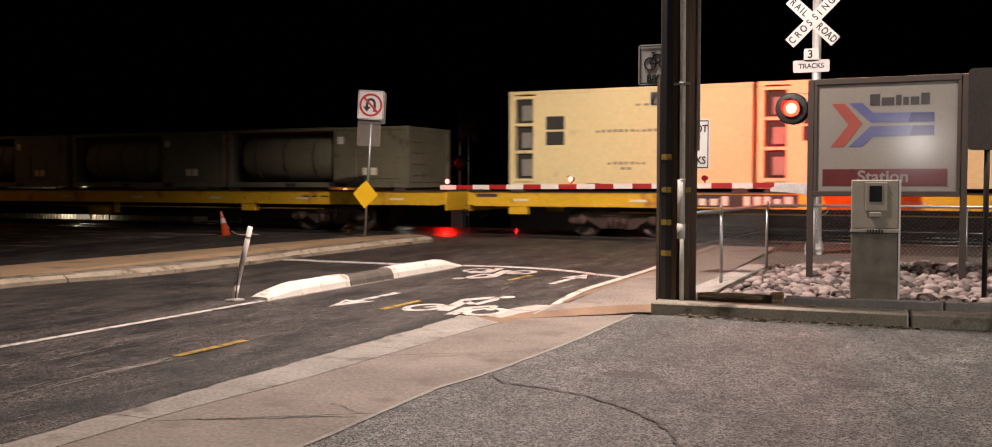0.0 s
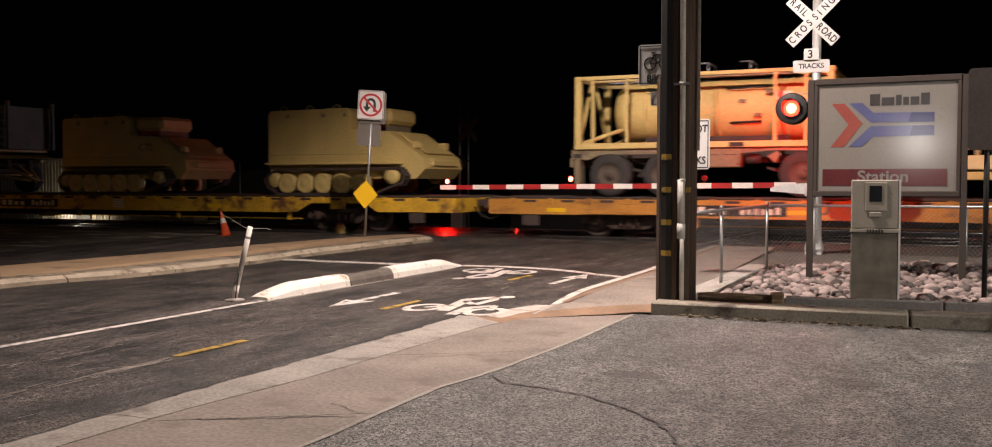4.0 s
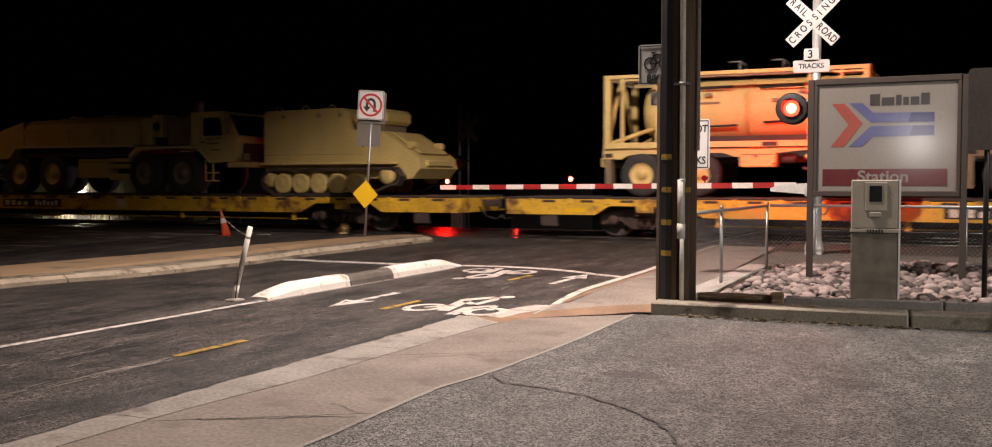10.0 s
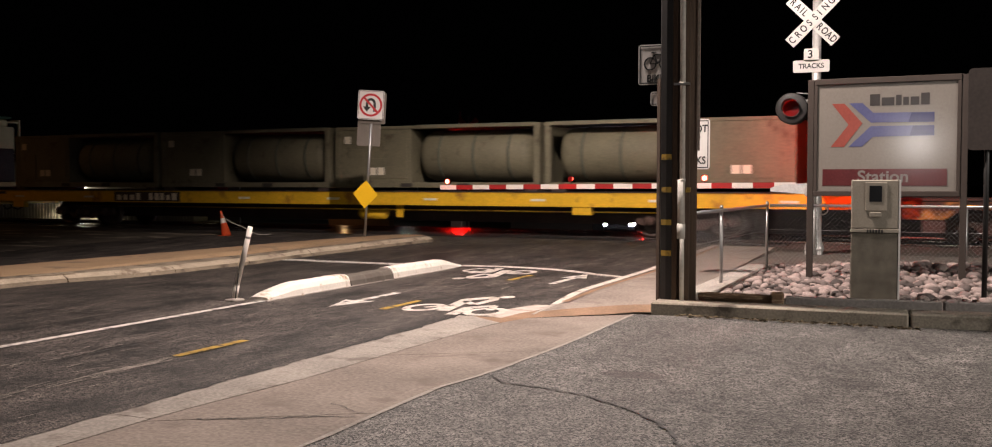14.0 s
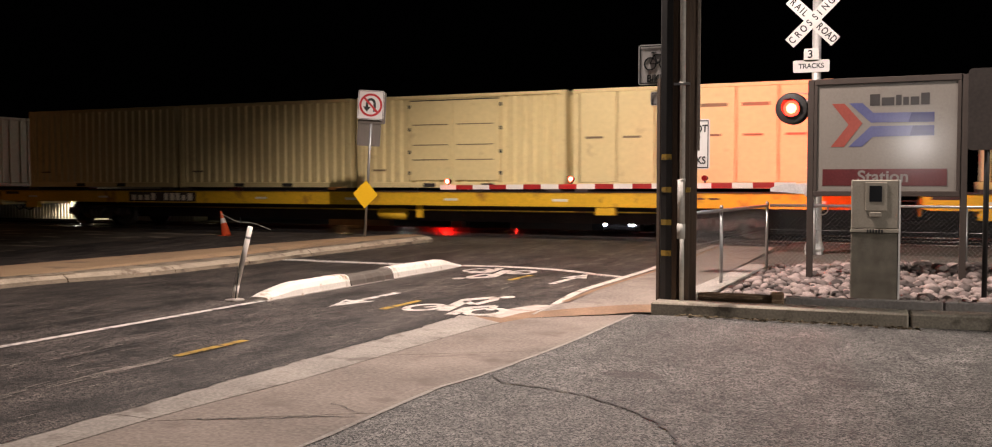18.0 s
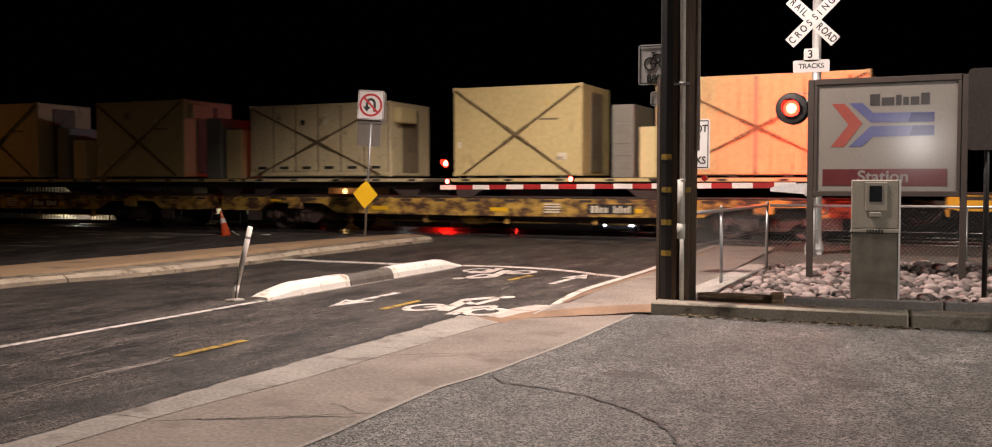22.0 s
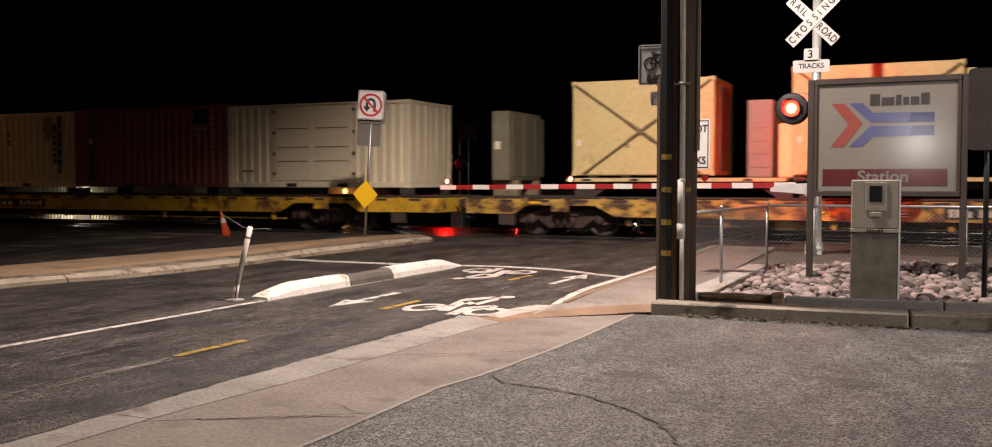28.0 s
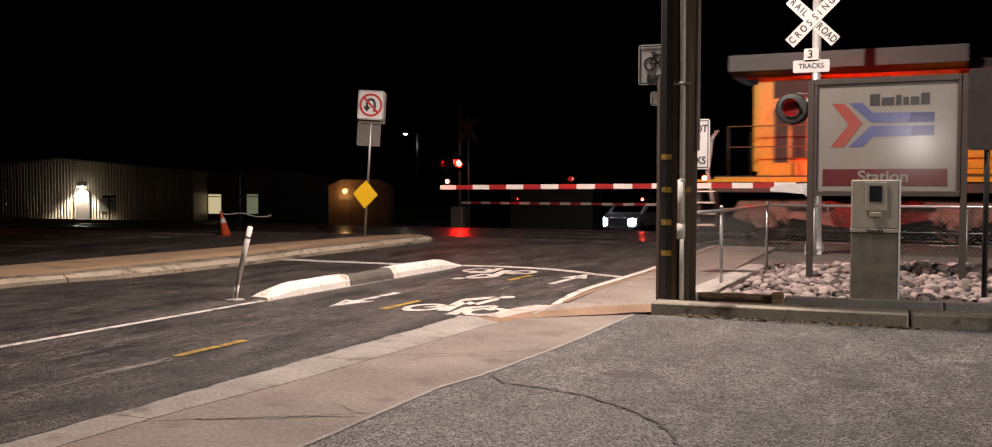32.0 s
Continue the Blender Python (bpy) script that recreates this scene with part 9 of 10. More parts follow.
# tanker lorry
hm = thing("tanker_lorry", "tan eight-wheeled tanker lorry with angular cab", "tanker lorry", (0, 0, 0))
AXLES = (1.19, 2.70, 6.60, 8.08)
for s in (-1, 1):
    for x in AXLES:
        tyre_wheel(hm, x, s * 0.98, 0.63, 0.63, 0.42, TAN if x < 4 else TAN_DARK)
part("chassis", box(bmesh.new(), 0.1, 9.9, -0.5, 0.5, 0.85, 1.15, 0.01), UNDER, hm)
part("underbody", box(bmesh.new(), 1.0, 6.3, -0.95, 0.95, 1.16, 1.44, 0.01), UNDER, hm)
for x in AXLES:
    part("axle", box(bmesh.new(), x - 0.12, x + 0.12, -0.8, 0.8, 0.5, 0.85), UNDER, hm)
tk = part("tank", prism(bmesh.new(), [(-1.12, 1.53), (-1.12, 2.05), (-1.05, 2.22), (-0.85, 2.35), (-0.5, 2.40), (0.5, 2.40), (0.85, 2.35), (1.05, 2.22), (1.12, 2.05), (1.12, 1.53)], "x", 1.40, 6.35), TAN, hm, "long smooth tan fuel tank")
part("rear_cabinet", prism(bmesh.new(), [(0.02, 1.12), (0.70, 1.12), (0.95, 1.34), (1.37, 1.53), (1.37, 2.32), (0.45, 2.09), (0.14, 1.97), (0.08, 1.85)], "y", -1.12, 1.12), TAN, hm, "sloping tan pump cabinet")
part("tank_seam", box(bmesh.new(), 1.372, 1.398, -1.125, 1.125, 1.54, 2.3), TAN_DARK, hm)
for x in (3.4, 5.2):
    part("tank_seam", box(bmesh.new(), x, x + 0.02, -1.124, -1.1205, 1.55, 2.05), TAN_DARK, tk)
part("tank_walk", box(bmesh.new(), 2.2, 5.9, -0.4, 0.4, 2.402, 2.45), TAN_DARK, hm)
for x in (2.6, 4.1):
    part("tank_hatch", lathe(bmesh.new(), [(2.451, 0.25), (2.50, 0.25), (2.52, 0.2)], "z", 16, (x, 0, 0)), TAN, hm)
for s in (-1, 1):
    part("mudguard", prism(bmesh.new(), [(0.72, 1.12), (1.05, 1.46), (6.05, 1.44), (6.05, 1.52), (1.0, 1.525), (0.66, 1.16)], "y", s * 0.7, s * 1.19), CREAM, hm)
    part("front_mudguard", prism(bmesh.new(), [(6.0, 1.10), (6.33, 1.36), (8.62, 1.37), (9.1, 0.93), (9.22, 0.93), (8.74, 1.44), (6.28, 1.44), (5.95, 1.18)], "y", s * 0.72, s * 1.19), CREAM, hm)
lk = part("side_locker", box(bmesh.new(), 3.8, 5.10, -1.15, -0.6, 0.49, 1.08, 0.02), TAN, hm)
part("lid_seam", box(bmesh.new(), 3.85, 5.05, -1.156, -1.1505, 0.98, 1.0), TAN_DARK, lk)
for z0, z1 in ((0.98, 1.10), (0.78, 0.92), (0.42, 0.62)):
    part("side_step", box(bmesh.new(), 5.13, 5.93, -1.15, -0.8, z0, z1, 0.01), TAN, hm)
part("locker_side", box(bmesh.new(), 5.13, 5.85, -0.79, -0.6, 0.42, 1.1), UNDER, hm)
tw = part("air_intake", box(bmesh.new(), 6.78, 7.18, -1.05, -0.4, 1.72, 2.42, 0.03), TAN, hm)
part("intake_grille", lathe(bmesh.new(), [(-1.06, 0.02), (-1.06, 0.14)], "y", 18, (6.98, 0, 2.05)), HOLE, tw)
part("intake_neck", box(bmesh.new(), 6.85, 7.3, -0.95, -0.45, 1.45, 1.719, 0.02), UNDER, hm)
part("rear_panel", box(bmesh.new(), 6.42, 6.75, -1.1, 1.1, 1.5, 2.32, 0.02), TAN, hm)
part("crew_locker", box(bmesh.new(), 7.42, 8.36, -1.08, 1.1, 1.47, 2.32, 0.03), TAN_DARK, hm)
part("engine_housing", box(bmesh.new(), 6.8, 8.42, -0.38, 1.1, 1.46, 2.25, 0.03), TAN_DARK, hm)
part("spare_wheel", lathe(bmesh.new(), [(2.46, 0.2), (2.46, 0.56), (2.5, 0.61), (2.84, 0.61), (2.88, 0.56), (2.88, 0.2)], "z", 24, (7.2, -0.1, 0)), RUBBER, hm)
part("spare_rack", box(bmesh.new(), 6.85, 7.7, -0.35, 0.4, 2.25, 2.458), TAN_DARK, hm)
part("exhaust", rod(bmesh.new(), (7.3, -0.2, 1.5), (7.3, -0.2, 2.75), 0.06, 10), TAN_DARK, hm)
cb = part("cab", prism(bmesh.new(), [(8.45, 1.46), (8.76, 1.46), (9.25, 0.96), (10.0, 0.95), (10.12, 1.1), (10.16, 1.64), (9.76, 2.38), (9.66, 2.43), (8.45, 2.43)], "y", -1.2, 1.2), TAN, hm, "angular tan cab with slanted windscreen")
part("side_window", prism(bmesh.new(), [(8.93, 1.72), (9.64, 1.72), (9.56, 2.2), (9.5, 2.25), (8.98, 2.25), (8.92, 2.18)], "y", -1.212, -1.201), DARK_GLASS, cb)
part("windscreen", prism(bmesh.new(), [(10.13, 1.72), (9.80, 2.33), (9.815, 2.335), (10.145, 1.725)], "y", -1.08, 1.08), DARK_GLASS, cb)
for y in (-0.06, 0.06):
    part("wiper", rod(bmesh.new(), (10.15, y * 4, 1.70), (9.95, y * 9, 2.1), 0.012, 6), BLACK_PAINT, cb)
part("door_seam", box(bmesh.new(), 8.80, 8.815, -1.206, -1.2005, 1.45, 2.35), STENCIL, cb)
part("door_handle", box(bmesh.new(), 8.86, 8.98, -1.22, -1.2005, 1.52, 1.56), STENCIL, cb)
for k, (x0, x1, z) in enumerate(((9.0, 9.3, 1.60), (9.35, 9.6, 1.62), (9.05, 9.5, 1.47), (9.2, 9.55, 1.28))):
    part("stencil_bar", box(bmesh.new(), x0, x1, -1.206, -1.2005, z, z + 0.045), STENCIL, cb)
part("bumper", box(bmesh.new(), 9.7, 10.35, -1.1, 1.1, 0.78, 0.945, 0.03), TAN, hm)
part("grille", box(bmesh.new(), 10.10, 10.18, -0.9, 0.9, 1.0, 1.5, 0.02), HOLE, cb)
for s in (-1, 1):
    part("headlamp", box(bmesh.new(), 10.18, 10.28, min(s * 0.75, s * 1.05), max(s * 0.75, s * 1.05), 0.99, 1.2, 0.02), TAN_DARK, cb)
    part("mirror", box(bmesh.new(), 9.98, 10.1, min(s * 1.28, s * 1.46), max(s * 1.28, s * 1.46), 1.75, 2.2, 0.02), TAN_DARK, cb)
    part("mirror_arm", rod(bmesh.new(), (9.72, s * 1.19, 2.2), (10.03, s * 1.35, 2.15), 0.02, 6), TAN_DARK, cb)
bm = bmesh.new()
for z in (0.38, 0.62):
    box(bm, 8.95, 9.25, -1.18, -0.9, z, z + 0.03)
for x in (8.95, 9.22):
    box(bm, x, x + 0.03, -1.18, -1.15, 0.38, 1.0)
part("cab_step", bm, TAN, hm)
part("rear_legs", box(bmesh.new(), 0.22, 0.32, -0.9, 0.9, 0.45, 1.11), UNDER, hm)
part("tow_pintle", box(bmesh.new(), -0.08, 0.12, -0.2, 0.2, 0.8, 1.0, 0.02), UNDER, hm)
put(hm, [-168.75], ARCH)


# bent-armed boats carried in a row
def arm_rig(seed, bx, straight=False):
    ob = thing("bent_arm_rig", "cream steel rig with two upright crane arms" if straight else "cream steel rig with two bent crane arms", "crane rig", (0, 0, 0), "crane rigs")
    r = random.Random(seed)
    p = part("rear_pontoon", prism(bmesh.new(), [(-0.2 if straight else 0.18, 0.62), (0.95, 0.80), (1.05, 0.42), (0.4, 0.16), (-0.1 if straight else 0.32, 0.12)], "y", -1.15, 1.15), RIG, ob)
    q = part("front_pontoon", prism(bmesh.new(), [(3.5, 0.72), (4.9, 0.66), (4.55, 0.36), (4.4, 0.22), (3.6, 0.28)], "y", -1.15, 1.15), RIG, ob)
    for o, a, b, z in ((p, 0.0, 0.95, 0.72), (q, 3.55, 4.4, 0.70)):
        bm = bmesh.new()
        for k in range(4):
            x = a + k * (b - a) / 3
            rod(bm, (x, -1.12, z - 0.03), (x + 0.1, -1.12, z + 0.25), 0.014, 6)
        for dz in (0.12, 0.25):
            rod(bm, (a + 0.05, -1.12, z + dz), (b + 0.08, -1.12, z + dz + 0.02), 0.014, 6)
        part("railing", bm, TAN_DARK, o)
        part("side_plank", prism(bmesh.new(), [(a, z - 0.28), (b, z - 0.16), (b, z - 0.08), (a, z - 0.2)], "y", -1.17, -1.151), TAN, o)
    part("deck_frame", prism(bmesh.new(), [(0.9, 0.60), (2.3, 0.45), (2.6, 0.75), (2.5, 0.98), (1.3, 0.93), (0.9, 0.8)], "y", -0.9, 0.9), TAN_DARK, ob)
    part("belly", prism(bmesh.new(), [(1.1, 0.2), (2.4, 0.2), (2.4, 0.44), (1.1, 0.58)], "y", -0.7, 0.9), UNDER, ob)
    part("centre_casting", prism(bmesh.new(), [(bx - 0.25, 0.72), (bx + 0.05, 0.35), (bx + 0.45, 0.22), (bx + 0.85, 0.35), (bx + 0.75, 0.68), (bx + 0.1, 0.80)], "y", -1.0, 0.8), RIG, ob)
    if straight:
        arms = ([(0.77, 0.66), (1.09, 0.74), (1.28, 1.77), (1.37, 2.16), (1.64, 2.24), (1.69, 2.33), (1.5, 2.37), (1.33, 2.38), (1.18, 2.30), (1.0, 1.78)],
                [(2.46, 1.16), (2.62, 1.7), (2.75, 2.16), (2.85, 2.33), (3.72, 2.42), (3.76, 2.31), (3.07, 2.12), (2.9, 1.57), (2.79, 1.07), (3.07, 0.78), (2.95, 0.6), (2.70, 0.69)])
    else:
        d = bx - 2.92
        arms = ([(1.25, 0.86), (1.40, 1.25), (1.73, 2.13), (1.85, 2.22), (2.13, 1.97), (2.07, 1.86), (1.88, 2.01), (1.69, 1.59), (1.55, 1.0), (1.5, 0.82)],
                [(x + d, z) for x, z in ((4.01, 1.86), (3.92, 1.95), (3.38, 2.16), (3.22, 2.06), (3.0, 1.59), (2.83, 1.22), (2.55, 1.10), (2.64, 0.96), (2.91, 0.85), (3.19, 0.40), (3.46, 0.37), (3.28, 0.75), (3.12, 1.10), (3.22, 1.57), (3.44, 1.90), (3.80, 1.83))])
    for k, pts in enumerate(arms):
        d = (-0.95, -0.8)[k]
        a = part("bent_arm" if not straight else "upright_arm", prism(bmesh.new(), pts, "y", d, d + 0.15), RIG, ob, "cream lifting arm")
        x, z = (1.55, 0.85) if k == 0 else (bx + 0.2, 0.85)
        part("pivot_pin", lathe(bmesh.new(), [(d - 0.02, 0.02), (d - 0.02, 0.07), (d, 0.075)], "y", 12, (x - 0.12, 0, z + 0.12), False), TAN_DARK, a)
    for a, b in (((0.85, 0.62), (2.4, 0.92)), ((1.1, 0.98), (2.6, 0.72)), ((2.9, 0.78), (3.8, 0.55)), ((0.5, 0.42), (1.5, 0.62)), ((1.6, 0.7), (2.5, 0.5)), ((3.2, 0.5), (4.1, 0.3))):
        bm = bmesh.new()
        stroke(bm, a[0], a[1] + r.uniform(-0.05, 0.05), b[0], b[1] + r.uniform(-0.05, 0.05), r.uniform(0.07, 0.12), -1.06, -0.96)
        part("linkage", bm, r.choice((RIG, TAN)), ob)
    if seed == 2:
        part("drum", prism(bmesh.new(), [(1.5, 1.05), (1.75, 0.98), (2.3, 1.0), (2.36, 1.12), (2.2, 1.28), (1.47, 1.30)], "y", -0.75, 0.3), RIG, ob)
    for x in (0.45, 1.38, 3.3, 4.25):
        for s in (-1, 1):
            part("stand_leg", box(bmesh.new(), x, x + 0.12, min(s * 0.78, s * 0.9), max(s * 0.78, s * 0.9), 0.0, 0.30), RIG, ob)
    return ob


put(arm_rig(1, 2.92), [-194.75], ARCH)
put(arm_rig(2, 2.50), [-189.35], ARCH)
put(arm_rig(3, 2.45, True), [-184.2], ARCH)

# ---- the locomotive at the rear, its cab towards the wagons ----
lo = on_train("locomotive", -453.6, RAIL_Z, "yellow diesel locomotive with grey roof and red trim", "locomotive")
WSET3 = finish(wheelset_mesh(0.53), "wheelset", WHEEL)
part("underframe", box(bmesh.new(), 0.9, 21.54, -1.45, 1.45, 1.12, 1.44, 0.02), UNDER, lo)
part("walkway_edge", box(bmesh.new(), 0.9, 21.54, -1.50, -1.451, 1.36, 1.47), LOCO_YEL, lo, "yellow walkway edge")
part("walkway", box(bmesh.new(), 0.9, 21.54, -1.5, 1.5, 1.472, 1.50), UNDER, lo)
for x in (4.0, 18.3):
    bg = part("bogie", box(bmesh.new(), x - 2.4, x + 2.4, -0.7, 0.7, 0.65, 0.95, 0.03), UNDER, lo, "dusty three-axle bogie")
    for s in (-1, 1):
        out = [(x - 2.75, 0.55), (x - 2.6, 0.95), (x - 1.2, 0.98), (x, 0.85), (x + 1.2, 0.98), (x + 2.6, 0.95), (x + 2.75, 0.55), (x + 2.2, 0.38), (x + 1.4, 0.55), (x + 0.5, 0.36), (x - 0.5, 0.36), (x - 1.4, 0.55), (x - 2.2, 0.38)]
        bm = prism(bmesh.new(), out, "y", s * 1.0, s * 1.14)
        for dx in (-2.0, 0.0, 2.0):
            box(bm, x + dx - 0.22, x + dx + 0.22, min(s * 1.0, s * 1.22), max(s * 1.0, s * 1.22), 0.32, 0.75, 0.02)
            lathe(bm, [(s * 1.22, 0.16), (s * 1.27, 0.14), (s * 1.27, 0.02)], "y", 14, (x + dx, 0, 0.53))
            for q in (-0.42, 0.42):
                rod(bm, (x + dx + q, s * 1.1, 0.42), (x + dx + q, s * 1.1, 0.85), 0.09, 8)
        part("side_frame", bm, LOCO_TRUCK, bg)
        for dx in (-1.0, 1.0):
            part("brake_cylinder", rod(bmesh.new(), (x + dx - 0.5, s * 1.2, 0.85), (x + dx + 0.5, s * 1.2, 0.85), 0.09, 10), LOCO_TRUCK, bg)
    for dx in (-2.0, 0.0, 2.0):
        w = part("wheelset", WSET3, None, bg, at=pose(x + dx, 0, 0.53))
        WHEELSETS.append((w, Vector((x + dx, 0, 0.53)), -453.6, 0.53))
part("fuel_tank", prism(bmesh.new(), [(-1.25, 1.05), (-1.35, 0.75), (-1.15, 0.3), (1.15, 0.3), (1.35, 0.75), (1.25, 1.05)], "x", 7.6, 14.6), UNDER, lo)
for x0 in (8.0, 10.6):
    part("air_tank", lathe(bmesh.new(), [(x0, 0.08), (x0 + 0.1, 0.24), (x0 + 2.1, 0.24), (x0 + 2.2, 0.08)], "x", 16, (0, -1.25, 1.0)), GREY_BOX, lo, "dusty grey horizontal air tank")
rd = part("radiator_housing", prism(bmesh.new(), [(-1.0, 1.51), (-1.0, 3.15), (-1.0, 3.75), (1.0, 3.75), (1.0, 1.51)], "x", 1.78, 5.95), LOCO_YEL, lo)
part("radiator_wing", prism(bmesh.new(), [(-1.0, 3.76), (-1.5, 3.86), (-1.5, 4.22), (1.5, 4.22), (1.5, 3.86), (1.0, 3.76)], "x", 1.2, 6.1), LOCO_GREY, lo, "grey flared radiator wings")
for k in range(9):
    x, low = 2.16 + k * 0.405, 0.11 if k in (1, 3, 7) else 0.0
    g = part("radiator_grille", box(bmesh.new(), x, x + 0.29, -1.012, -1.001, 1.80 + low, 3.02 - low, 0.004), HOLE, rd)
    for xe in (x - 0.045, x + 0.296):
        part("grille_frame", box(bmesh.new(), xe, xe + 0.04, -1.035, -1.001, 1.76 + low, 3.06 - low, 0.006), RADIATOR_TAN, g, "dull tan grille frame")
for x in (2.12, 3.42):
    part("upper_screen", box(bmesh.new(), x, x + 1.24, -1.02, -1.001, 3.26, 3.66, 0.004), HOLE, rd)
for xa, xb in ((2.1, 3.9), (3.94, 5.9)):
    part("panel_line", box(bmesh.new(), xa, xb, -1.012, -1.001, 3.16, 3.185), TAN_DARK, rd)
hd = part("engine_hood", box(bmesh.new(), 5.955, 13.0, -0.95, 0.95, 1.51, 3.70, 0.03), LOCO_YEL, lo)
for k in range(9):
    d = part("hood_door", box(bmesh.new(), 6.05 + k * 0.765, 6.78 + k * 0.765, -0.975, -0.951, 1.65, 3.45, 0.008), LOCO_YEL, hd)
    part("door_latch", box(bmesh.new(), 6.12 + k * 0.765, 6.16 + k * 0.765, -0.985, -0.976, 2.1, 2.2), HOLE, d)
part("red_stripe", box(bmesh.new(), 1.5, 16.9, -0.985, -0.955, 3.71, 3.76), LOCO_RED, lo)
part("roof", prism(bmesh.new(), [(-0.95, 3.705), (-0.7, 4.0), (0.7, 4.0), (0.95, 3.705)], "x", 6.11, 13.0), LOCO_GREY, lo, "grey rounded hood roof")
part("exhaust_box", box(bmesh.new(), 8.3, 8.95, -0.35, 0.35, 4.0, 4.24, 0.03), TAN_DARK, lo)
eq = part("equipment_hood", box(bmesh.new(), 13.003, 17.84, -0.95, 0.95, 1.51, 3.55, 0.03), LOCO_YEL, lo)
ro = part("inverter_cab", box(bmesh.new(), 12.9, 17.9, -1.30, 1.30, 3.56, 4.22, 0.05), LOCO_GREY, lo)
for k in range(4):
    part("roof_grille", box(bmesh.new(), 13.3 + k * 1.15, 14.1 + k * 1.15, -1.32, -1.301, 3.66, 4.08, 0.004), HOLE, ro)
for x0, x1, z0, z1 in ((13.9, 17.3, 3.10, 3.13), (13.9, 13.93, 2.35, 3.10), (15.6, 15.63, 2.35, 3.10), (17.27, 17.3, 2.35, 3.10)):
    part("panel_line", box(bmesh.new(), x0, x1, -0.962, -0.951, z0, z1), HOLE, eq)
part("blower_duct", box(bmesh.new(), 14.0, 17.6, -1.0, -0.952, 1.62, 2.3, 0.02), LOCO_YEL, eq)
for x in (14.5, 16.2):
    part("duct_vent", box(bmesh.new(), x, x + 0.55, -1.012, -1.001, 1.8, 2.0), HOLE, eq)
cb = part("cab", prism(bmesh.new(), [(17.845, 1.51), (20.45, 1.51), (20.45, 3.50), (20.15, 3.62), (19.95, 4.15), (19.6, 4.42), (17.845, 4.42)], "y", -1.42, 1.42), LOCO_YEL, lo, "wide yellow cab")
part("cab_roof", prism(bmesh.new(), [(17.84, 3.60), (20.2, 3.62), (20.0, 4.15), (19.62, 4.44), (17.84, 4.44)], "y", -1.435, -1.421), LOCO_GREY, cb)
part("front_roof", prism(bmesh.new(), [(20.46, 3.52), (20.18, 3.66), (19.98, 4.17), (19.62, 4.44), (19.6, 4.47), (20.05, 4.22), (20.25, 3.7), (20.5, 3.56)], "y", -1.43, 1.43), LOCO_GREY, cb)
part("cab_roof_top", box(bmesh.new(), 17.84, 19.6, -1.43, 1.43, 4.445, 4.54, 0.03), LOCO_GREY, cb)
for x in (18.35, 19.1):
    part("cab_window", box(bmesh.new(), x, x + 0.6, -1.455, -1.436, 3.66, 4.14, 0.01), DARK_GLASS, cb)
part("sunshade", box(bmesh.new(), 18.96, 19.09, -1.50, -1.436, 3.62, 4.18, 0.01), SIGN_WHITE, cb)
part("windscreen", prism(bmesh.new(), [(20.25, 3.72), (20.06, 4.17), (20.075, 4.18), (20.265, 3.73)], "y", -1.2, 1.2), DARK_GLASS, cb)
part("roof_hump", box(bmesh.new(), 18.1, 19.3, -0.6, 0.6, 4.542, 4.68, 0.04), LOCO_GREY, cb)
ns = part("nose", prism(bmesh.new(), [(20.455, 1.51), (21.75, 1.51), (21.75, 2.7), (21.55, 3.2), (20.455, 3.48)], "y", -1.30, 1.30), LOCO_YEL, lo)
part("nose_top", prism(bmesh.new(), [(20.46, 3.485), (21.56, 3.205), (21.58, 3.23), (20.46, 3.52)], "y", -1.3, 1.3), LOCO_GREY, ns)
part("nose_emblem", prism(bmesh.new(), [(21.0, 3.05), (21.65, 2.95), (21.68, 2.5), (21.35, 2.15), (21.05, 2.45)], "y", -1.315, -1.301), FACE_NAVY, ns)
for k in range(3):
    part("emblem_stripe", box(bmesh.new(), 21.05, 21.55, -1.322, -1.316, 2.45 + k * 0.14, 2.51 + k * 0.14), SIGN_WHITE, ns)
for x in (18.0, 19.05):
    v = part("cab_vent", box(bmesh.new(), x, x + 0.56, -1.445, -1.421, 1.78, 2.38, 0.01), STENCIL, cb)
    for k in range(5):
        part("vent_slat", box(bmesh.new(), x + 0.05, x + 0.51, -1.452, -1.446, 1.82 + k * 0.11, 1.875 + k * 0.11), HOLE, v)
part("cab_plate", box(bmesh.new(), 20.0, 20.42, -1.435, -1.4215, 2.42, 2.70, 0.006), PALE_TAG, cb)
part("nose_plate", box(bmesh.new(), 20.48, 20.75, -1.315, -1.3015, 2.42, 2.70, 0.006), PALE_TAG, ns)
part("small_badge", box(bmesh.new(), 18.7, 18.9, -1.435, -1.4215, 2.2, 2.3), FACE_NAVY, cb)
lettering("6734", 0.78, LOCO_RED, cb, pose(18.80, -1.425, 2.98), "number", 1.08)
# the painted name on the hood as plain red shapes
for x0, n, w in ((6.12, 5, 0.50), (9.15, 7, 0.45)):
    for k in range(n):
        x = x0 + k * w
        part("name_block", box(bmesh.new(), x, x + w * 0.74, -0.99, -0.977, 2.72, 3.27), LOCO_RED, hd)
for s in (-1, 1):
    for z in (2.15, 2.62):
        part("hand_rail", rod(bmesh.new(), (1.2, s * 1.46, z), (16.9, s * 1.46, z), 0.015, 6), RUST, lo)
    for k in range(12):
        part("rail_post", rod(bmesh.new(), (1.2 + k * 1.42, s * 1.46, 1.5), (1.2 + k * 1.42, s * 1.46, 2.62), 0.02, 6), BLACK_PAINT, lo)
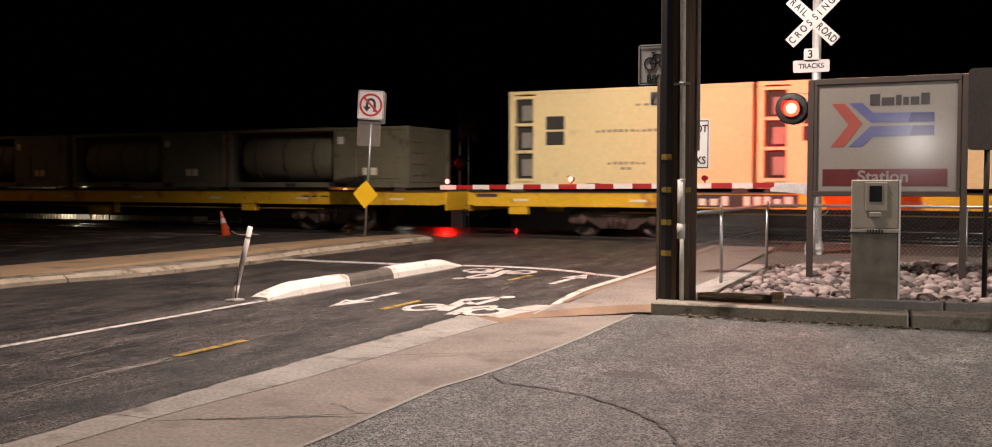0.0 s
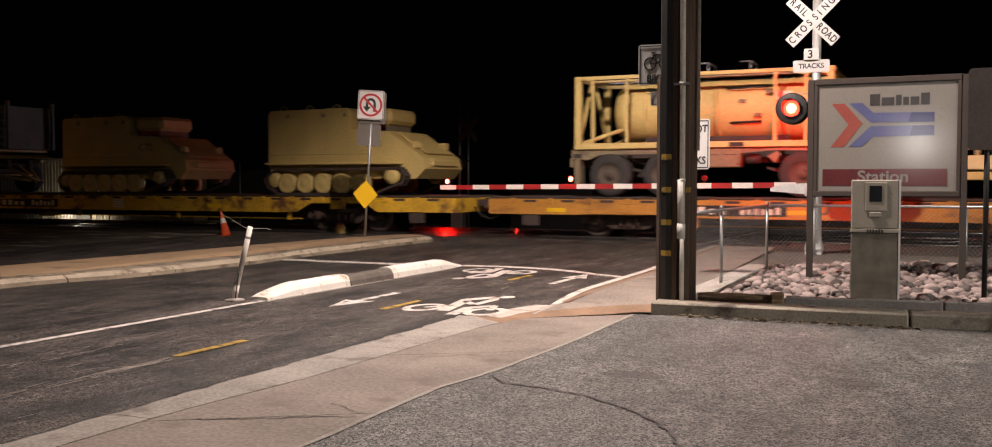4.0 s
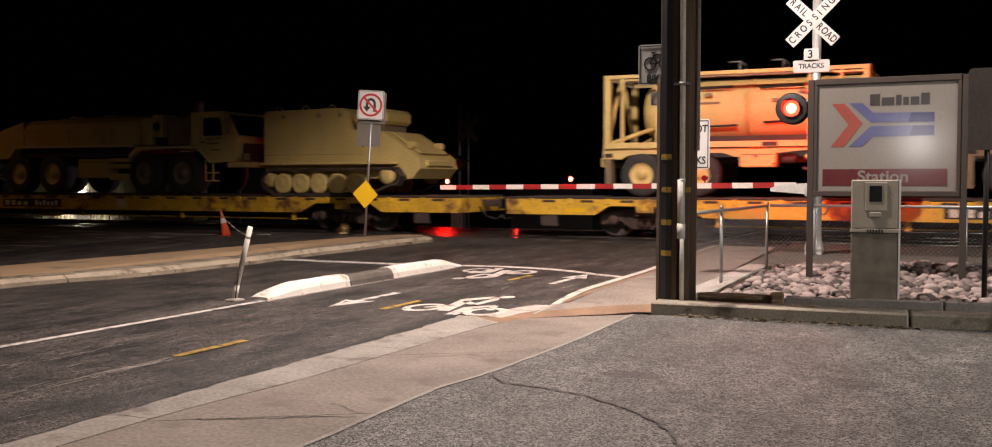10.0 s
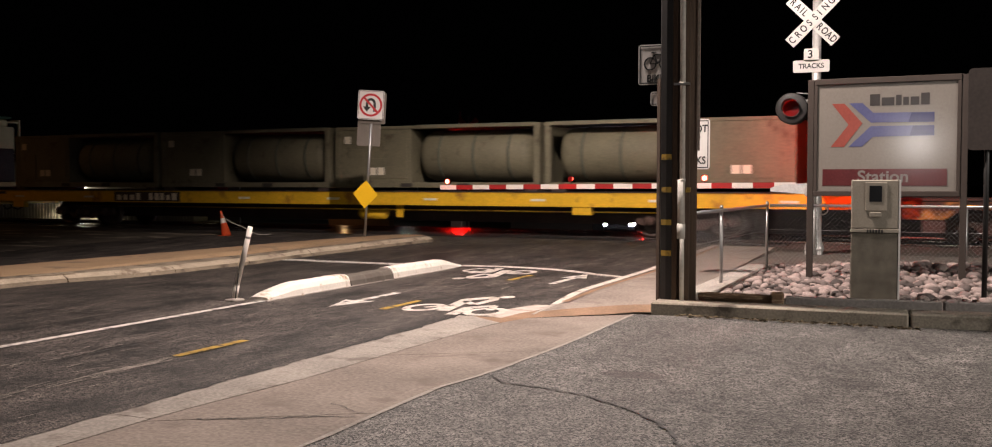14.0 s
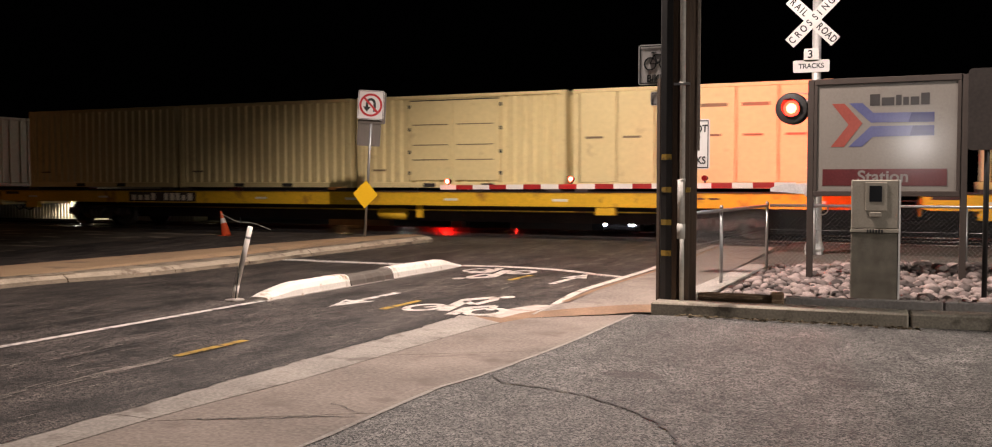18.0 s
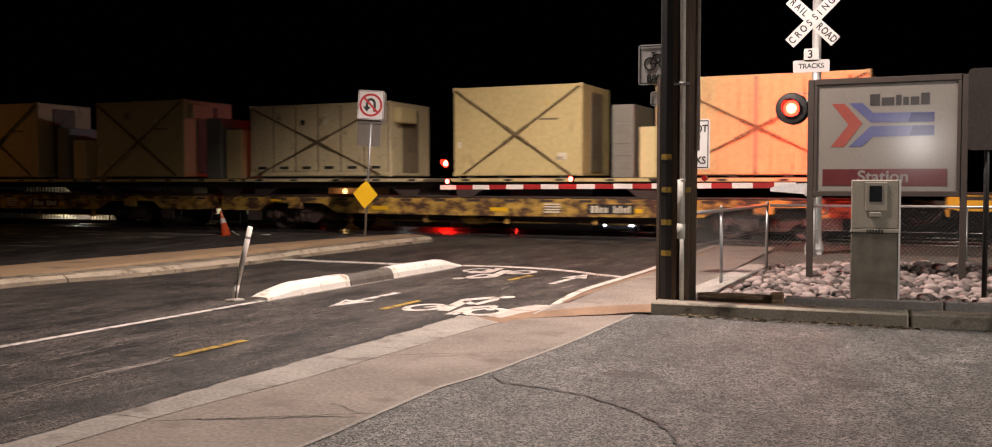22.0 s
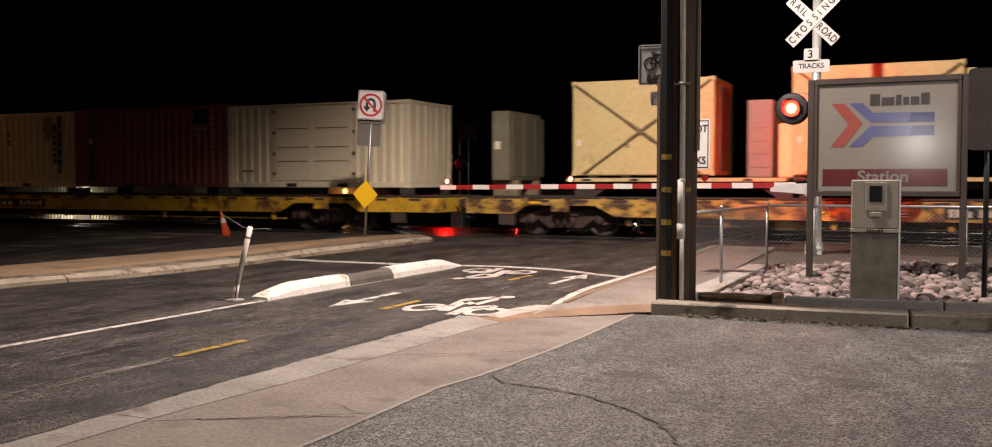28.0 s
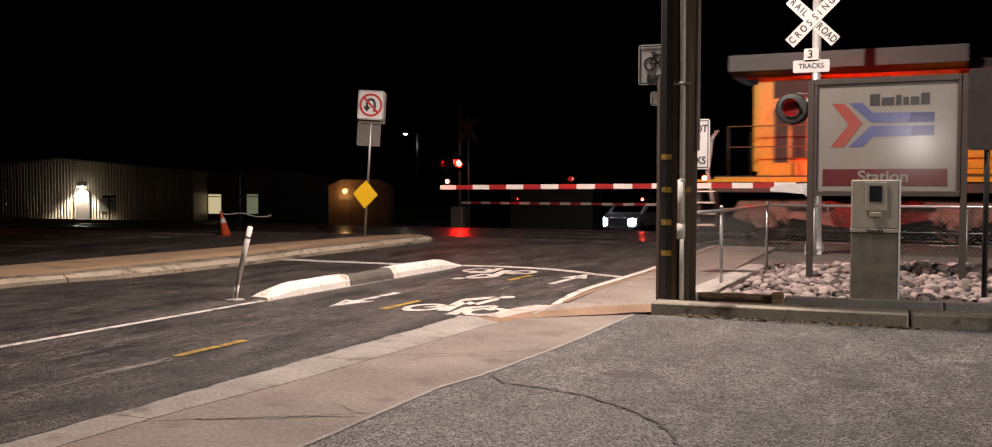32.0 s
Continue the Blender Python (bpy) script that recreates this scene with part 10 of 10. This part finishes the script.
for x0, d in ((0.35, 1), (21.55, 1)):
    st = part("end_steps", box(bmesh.new(), x0, x0 + 0.55, -1.48, 1.48, 1.36, 1.42), LOCO_YEL, lo)
    for k in range(4):
        part("step", box(bmesh.new(), x0, x0 + 0.55, -1.48, -1.0, 0.35 + k * 0.26, 0.38 + k * 0.26), PALE_TAG, st)
    for x in (x0 - 0.02, x0 + 0.56):
        part("step_side", box(bmesh.new(), x, x + 0.02, -1.48, -0.98, 0.3, 1.36), UNDER, st)
    bm = bmesh.new()
    for x in (x0 + 0.1, x0 + 0.5):
        pts = [(x, -1.45, 0.9), (x - 0.12, -1.45, 1.6), (x - 0.05, -1.4, 2.35), (x + 0.05, -1.2, 2.55)]
        for a, b in zip(pts, pts[1:]):
            rod(bm, a, b, 0.024, 8)
    part("grab_iron", bm, ARM_WHITE, st, "white bent grab iron")
    part("pilot_plate", box(bmesh.new(), x0 + 0.1, x0 + 0.2, -1.4, 1.4, 0.25, 1.35, 0.02), UNDER, lo)
for s in (-1, 1):
    part("rear_panel", box(bmesh.new(), 1.66, 1.775, -0.9 if s < 0 else 0.1, -0.1 if s < 0 else 0.9, 1.6, 3.6, 0.02), LOCO_YEL, lo)
coupler(lo, 0.45, -1, 0.85)
coupler(lo, 21.95, 1, 0.85)
part("marker_lamp", lathe(bmesh.new(), [(21.80, 0.02), (21.79, 0.07), (21.74, 0.08)], "x", 12, (0, -0.9, 2.0)), TAIL_RED, lo)
part("ditch_light", lathe(bmesh.new(), [(22.16, 0.02), (22.15, 0.08), (22.08, 0.1)], "x", 12, (0, -1.1, 1.62)), PALE_TAG, lo)


# ---- everything that moves ----
SPEED = 14.0
PERIOD, GO_DARK, GO_LIT = 1.211, 0.478, 1.03


def motions():
    for ob, u, z in MOVERS:
        walk(ob, [(0.0, pose(u, TRACK_Y, z)), (32.0, pose(u + SPEED * 32.0, TRACK_Y, z))])
    # wheels roll while they pass the crossing
    for w, place, u, r in WHEELSETS:
        t0 = max(0.0, (-33.0 - u - place.x) / SPEED)
        t1 = min(32.0, (4.0 - u - place.x) / SPEED)
        f0, f1 = int(t0 * FPS), int(t1 * FPS)
        rows = []
        if f0 > 1:
            rows.append((0.0, pose(*place)))
        step = math.degrees(SPEED / FPS / r)
        for k, f in enumerate(range(f0, f1 + 1)):
            rows.append((f / FPS, pose(*place, 0, step * k, 0)))
        if f1 < 959:
            rows.append((32.0, pose(*place, 0, step * (f1 - f0), 0)))
        if len(rows) > 1:
            walk(w, rows)
    # added covers fall shut and swing up in turn, in place of switching the lamps
    for lid, place, way, phase in LAMP_BLINK:
        shut, up = pose(*place), pose(*place, -way * -86, 0, 0)
        rows = []
        now = up if phase == 0 else shut
        rows.append((0.0, now))
        for k in range(-1, 28):
            for when, state in ((GO_DARK + k * PERIOD, shut if phase == 0 else up), (GO_LIT + k * PERIOD, up if phase == 0 else shut)):
                if 0.1 < when < 31.99:
                    rows.append((when - 0.034, now))
                    rows.append((when + 0.001, state))
                now = state if when < 31.99 else now
        rows.append((32.0, now))
        walk(lid, rows)
    # the loose tape sags to the ground, lifts and flutters in the draught
    sag = ((0.0, 0.60, 1.6), (0.5, 0.60, 1.6), (3.0, 0.45, 5.0), (7.0, 0.50, 9.0), (9.0, 0.60, 3.0), (13.0, 0.60, 2.0), (17.0, 0.36, 9.0), (19.0, 0.40, 6.0), (21.0, 0.60, 1.2), (23.0, 0.60, 1.5), (25.0, 0.16, 3.0), (28.0, 0.46, 5.0), (30.0, 0.22, 6.0), (31.0, 0.20, 6.0), (32.0, 0.04, 4.0))
    for k, piece in enumerate(TAPES):
        rows = []
        for i in range(65):
            t = i * 0.5
            deep, reach = along([(a, b) for a, b, c in sag], t), along([(a, c) for a, b, c in sag], t)
            z0, z1 = (max(-0.62, 0.05 * math.sin(t * 2.1 - q * 0.75) * min(1.0, q / 4) - deep * (1 - math.exp(-q / reach)) / (1 - math.exp(-10 / reach))) for q in (k, k + 1))
            rows.append((t, pose(0.12 * k, 0.054 * k, z0, 0, math.degrees(math.atan2(z0 - z1, 0.132)), 24)))
        walk(piece, rows)


motions()
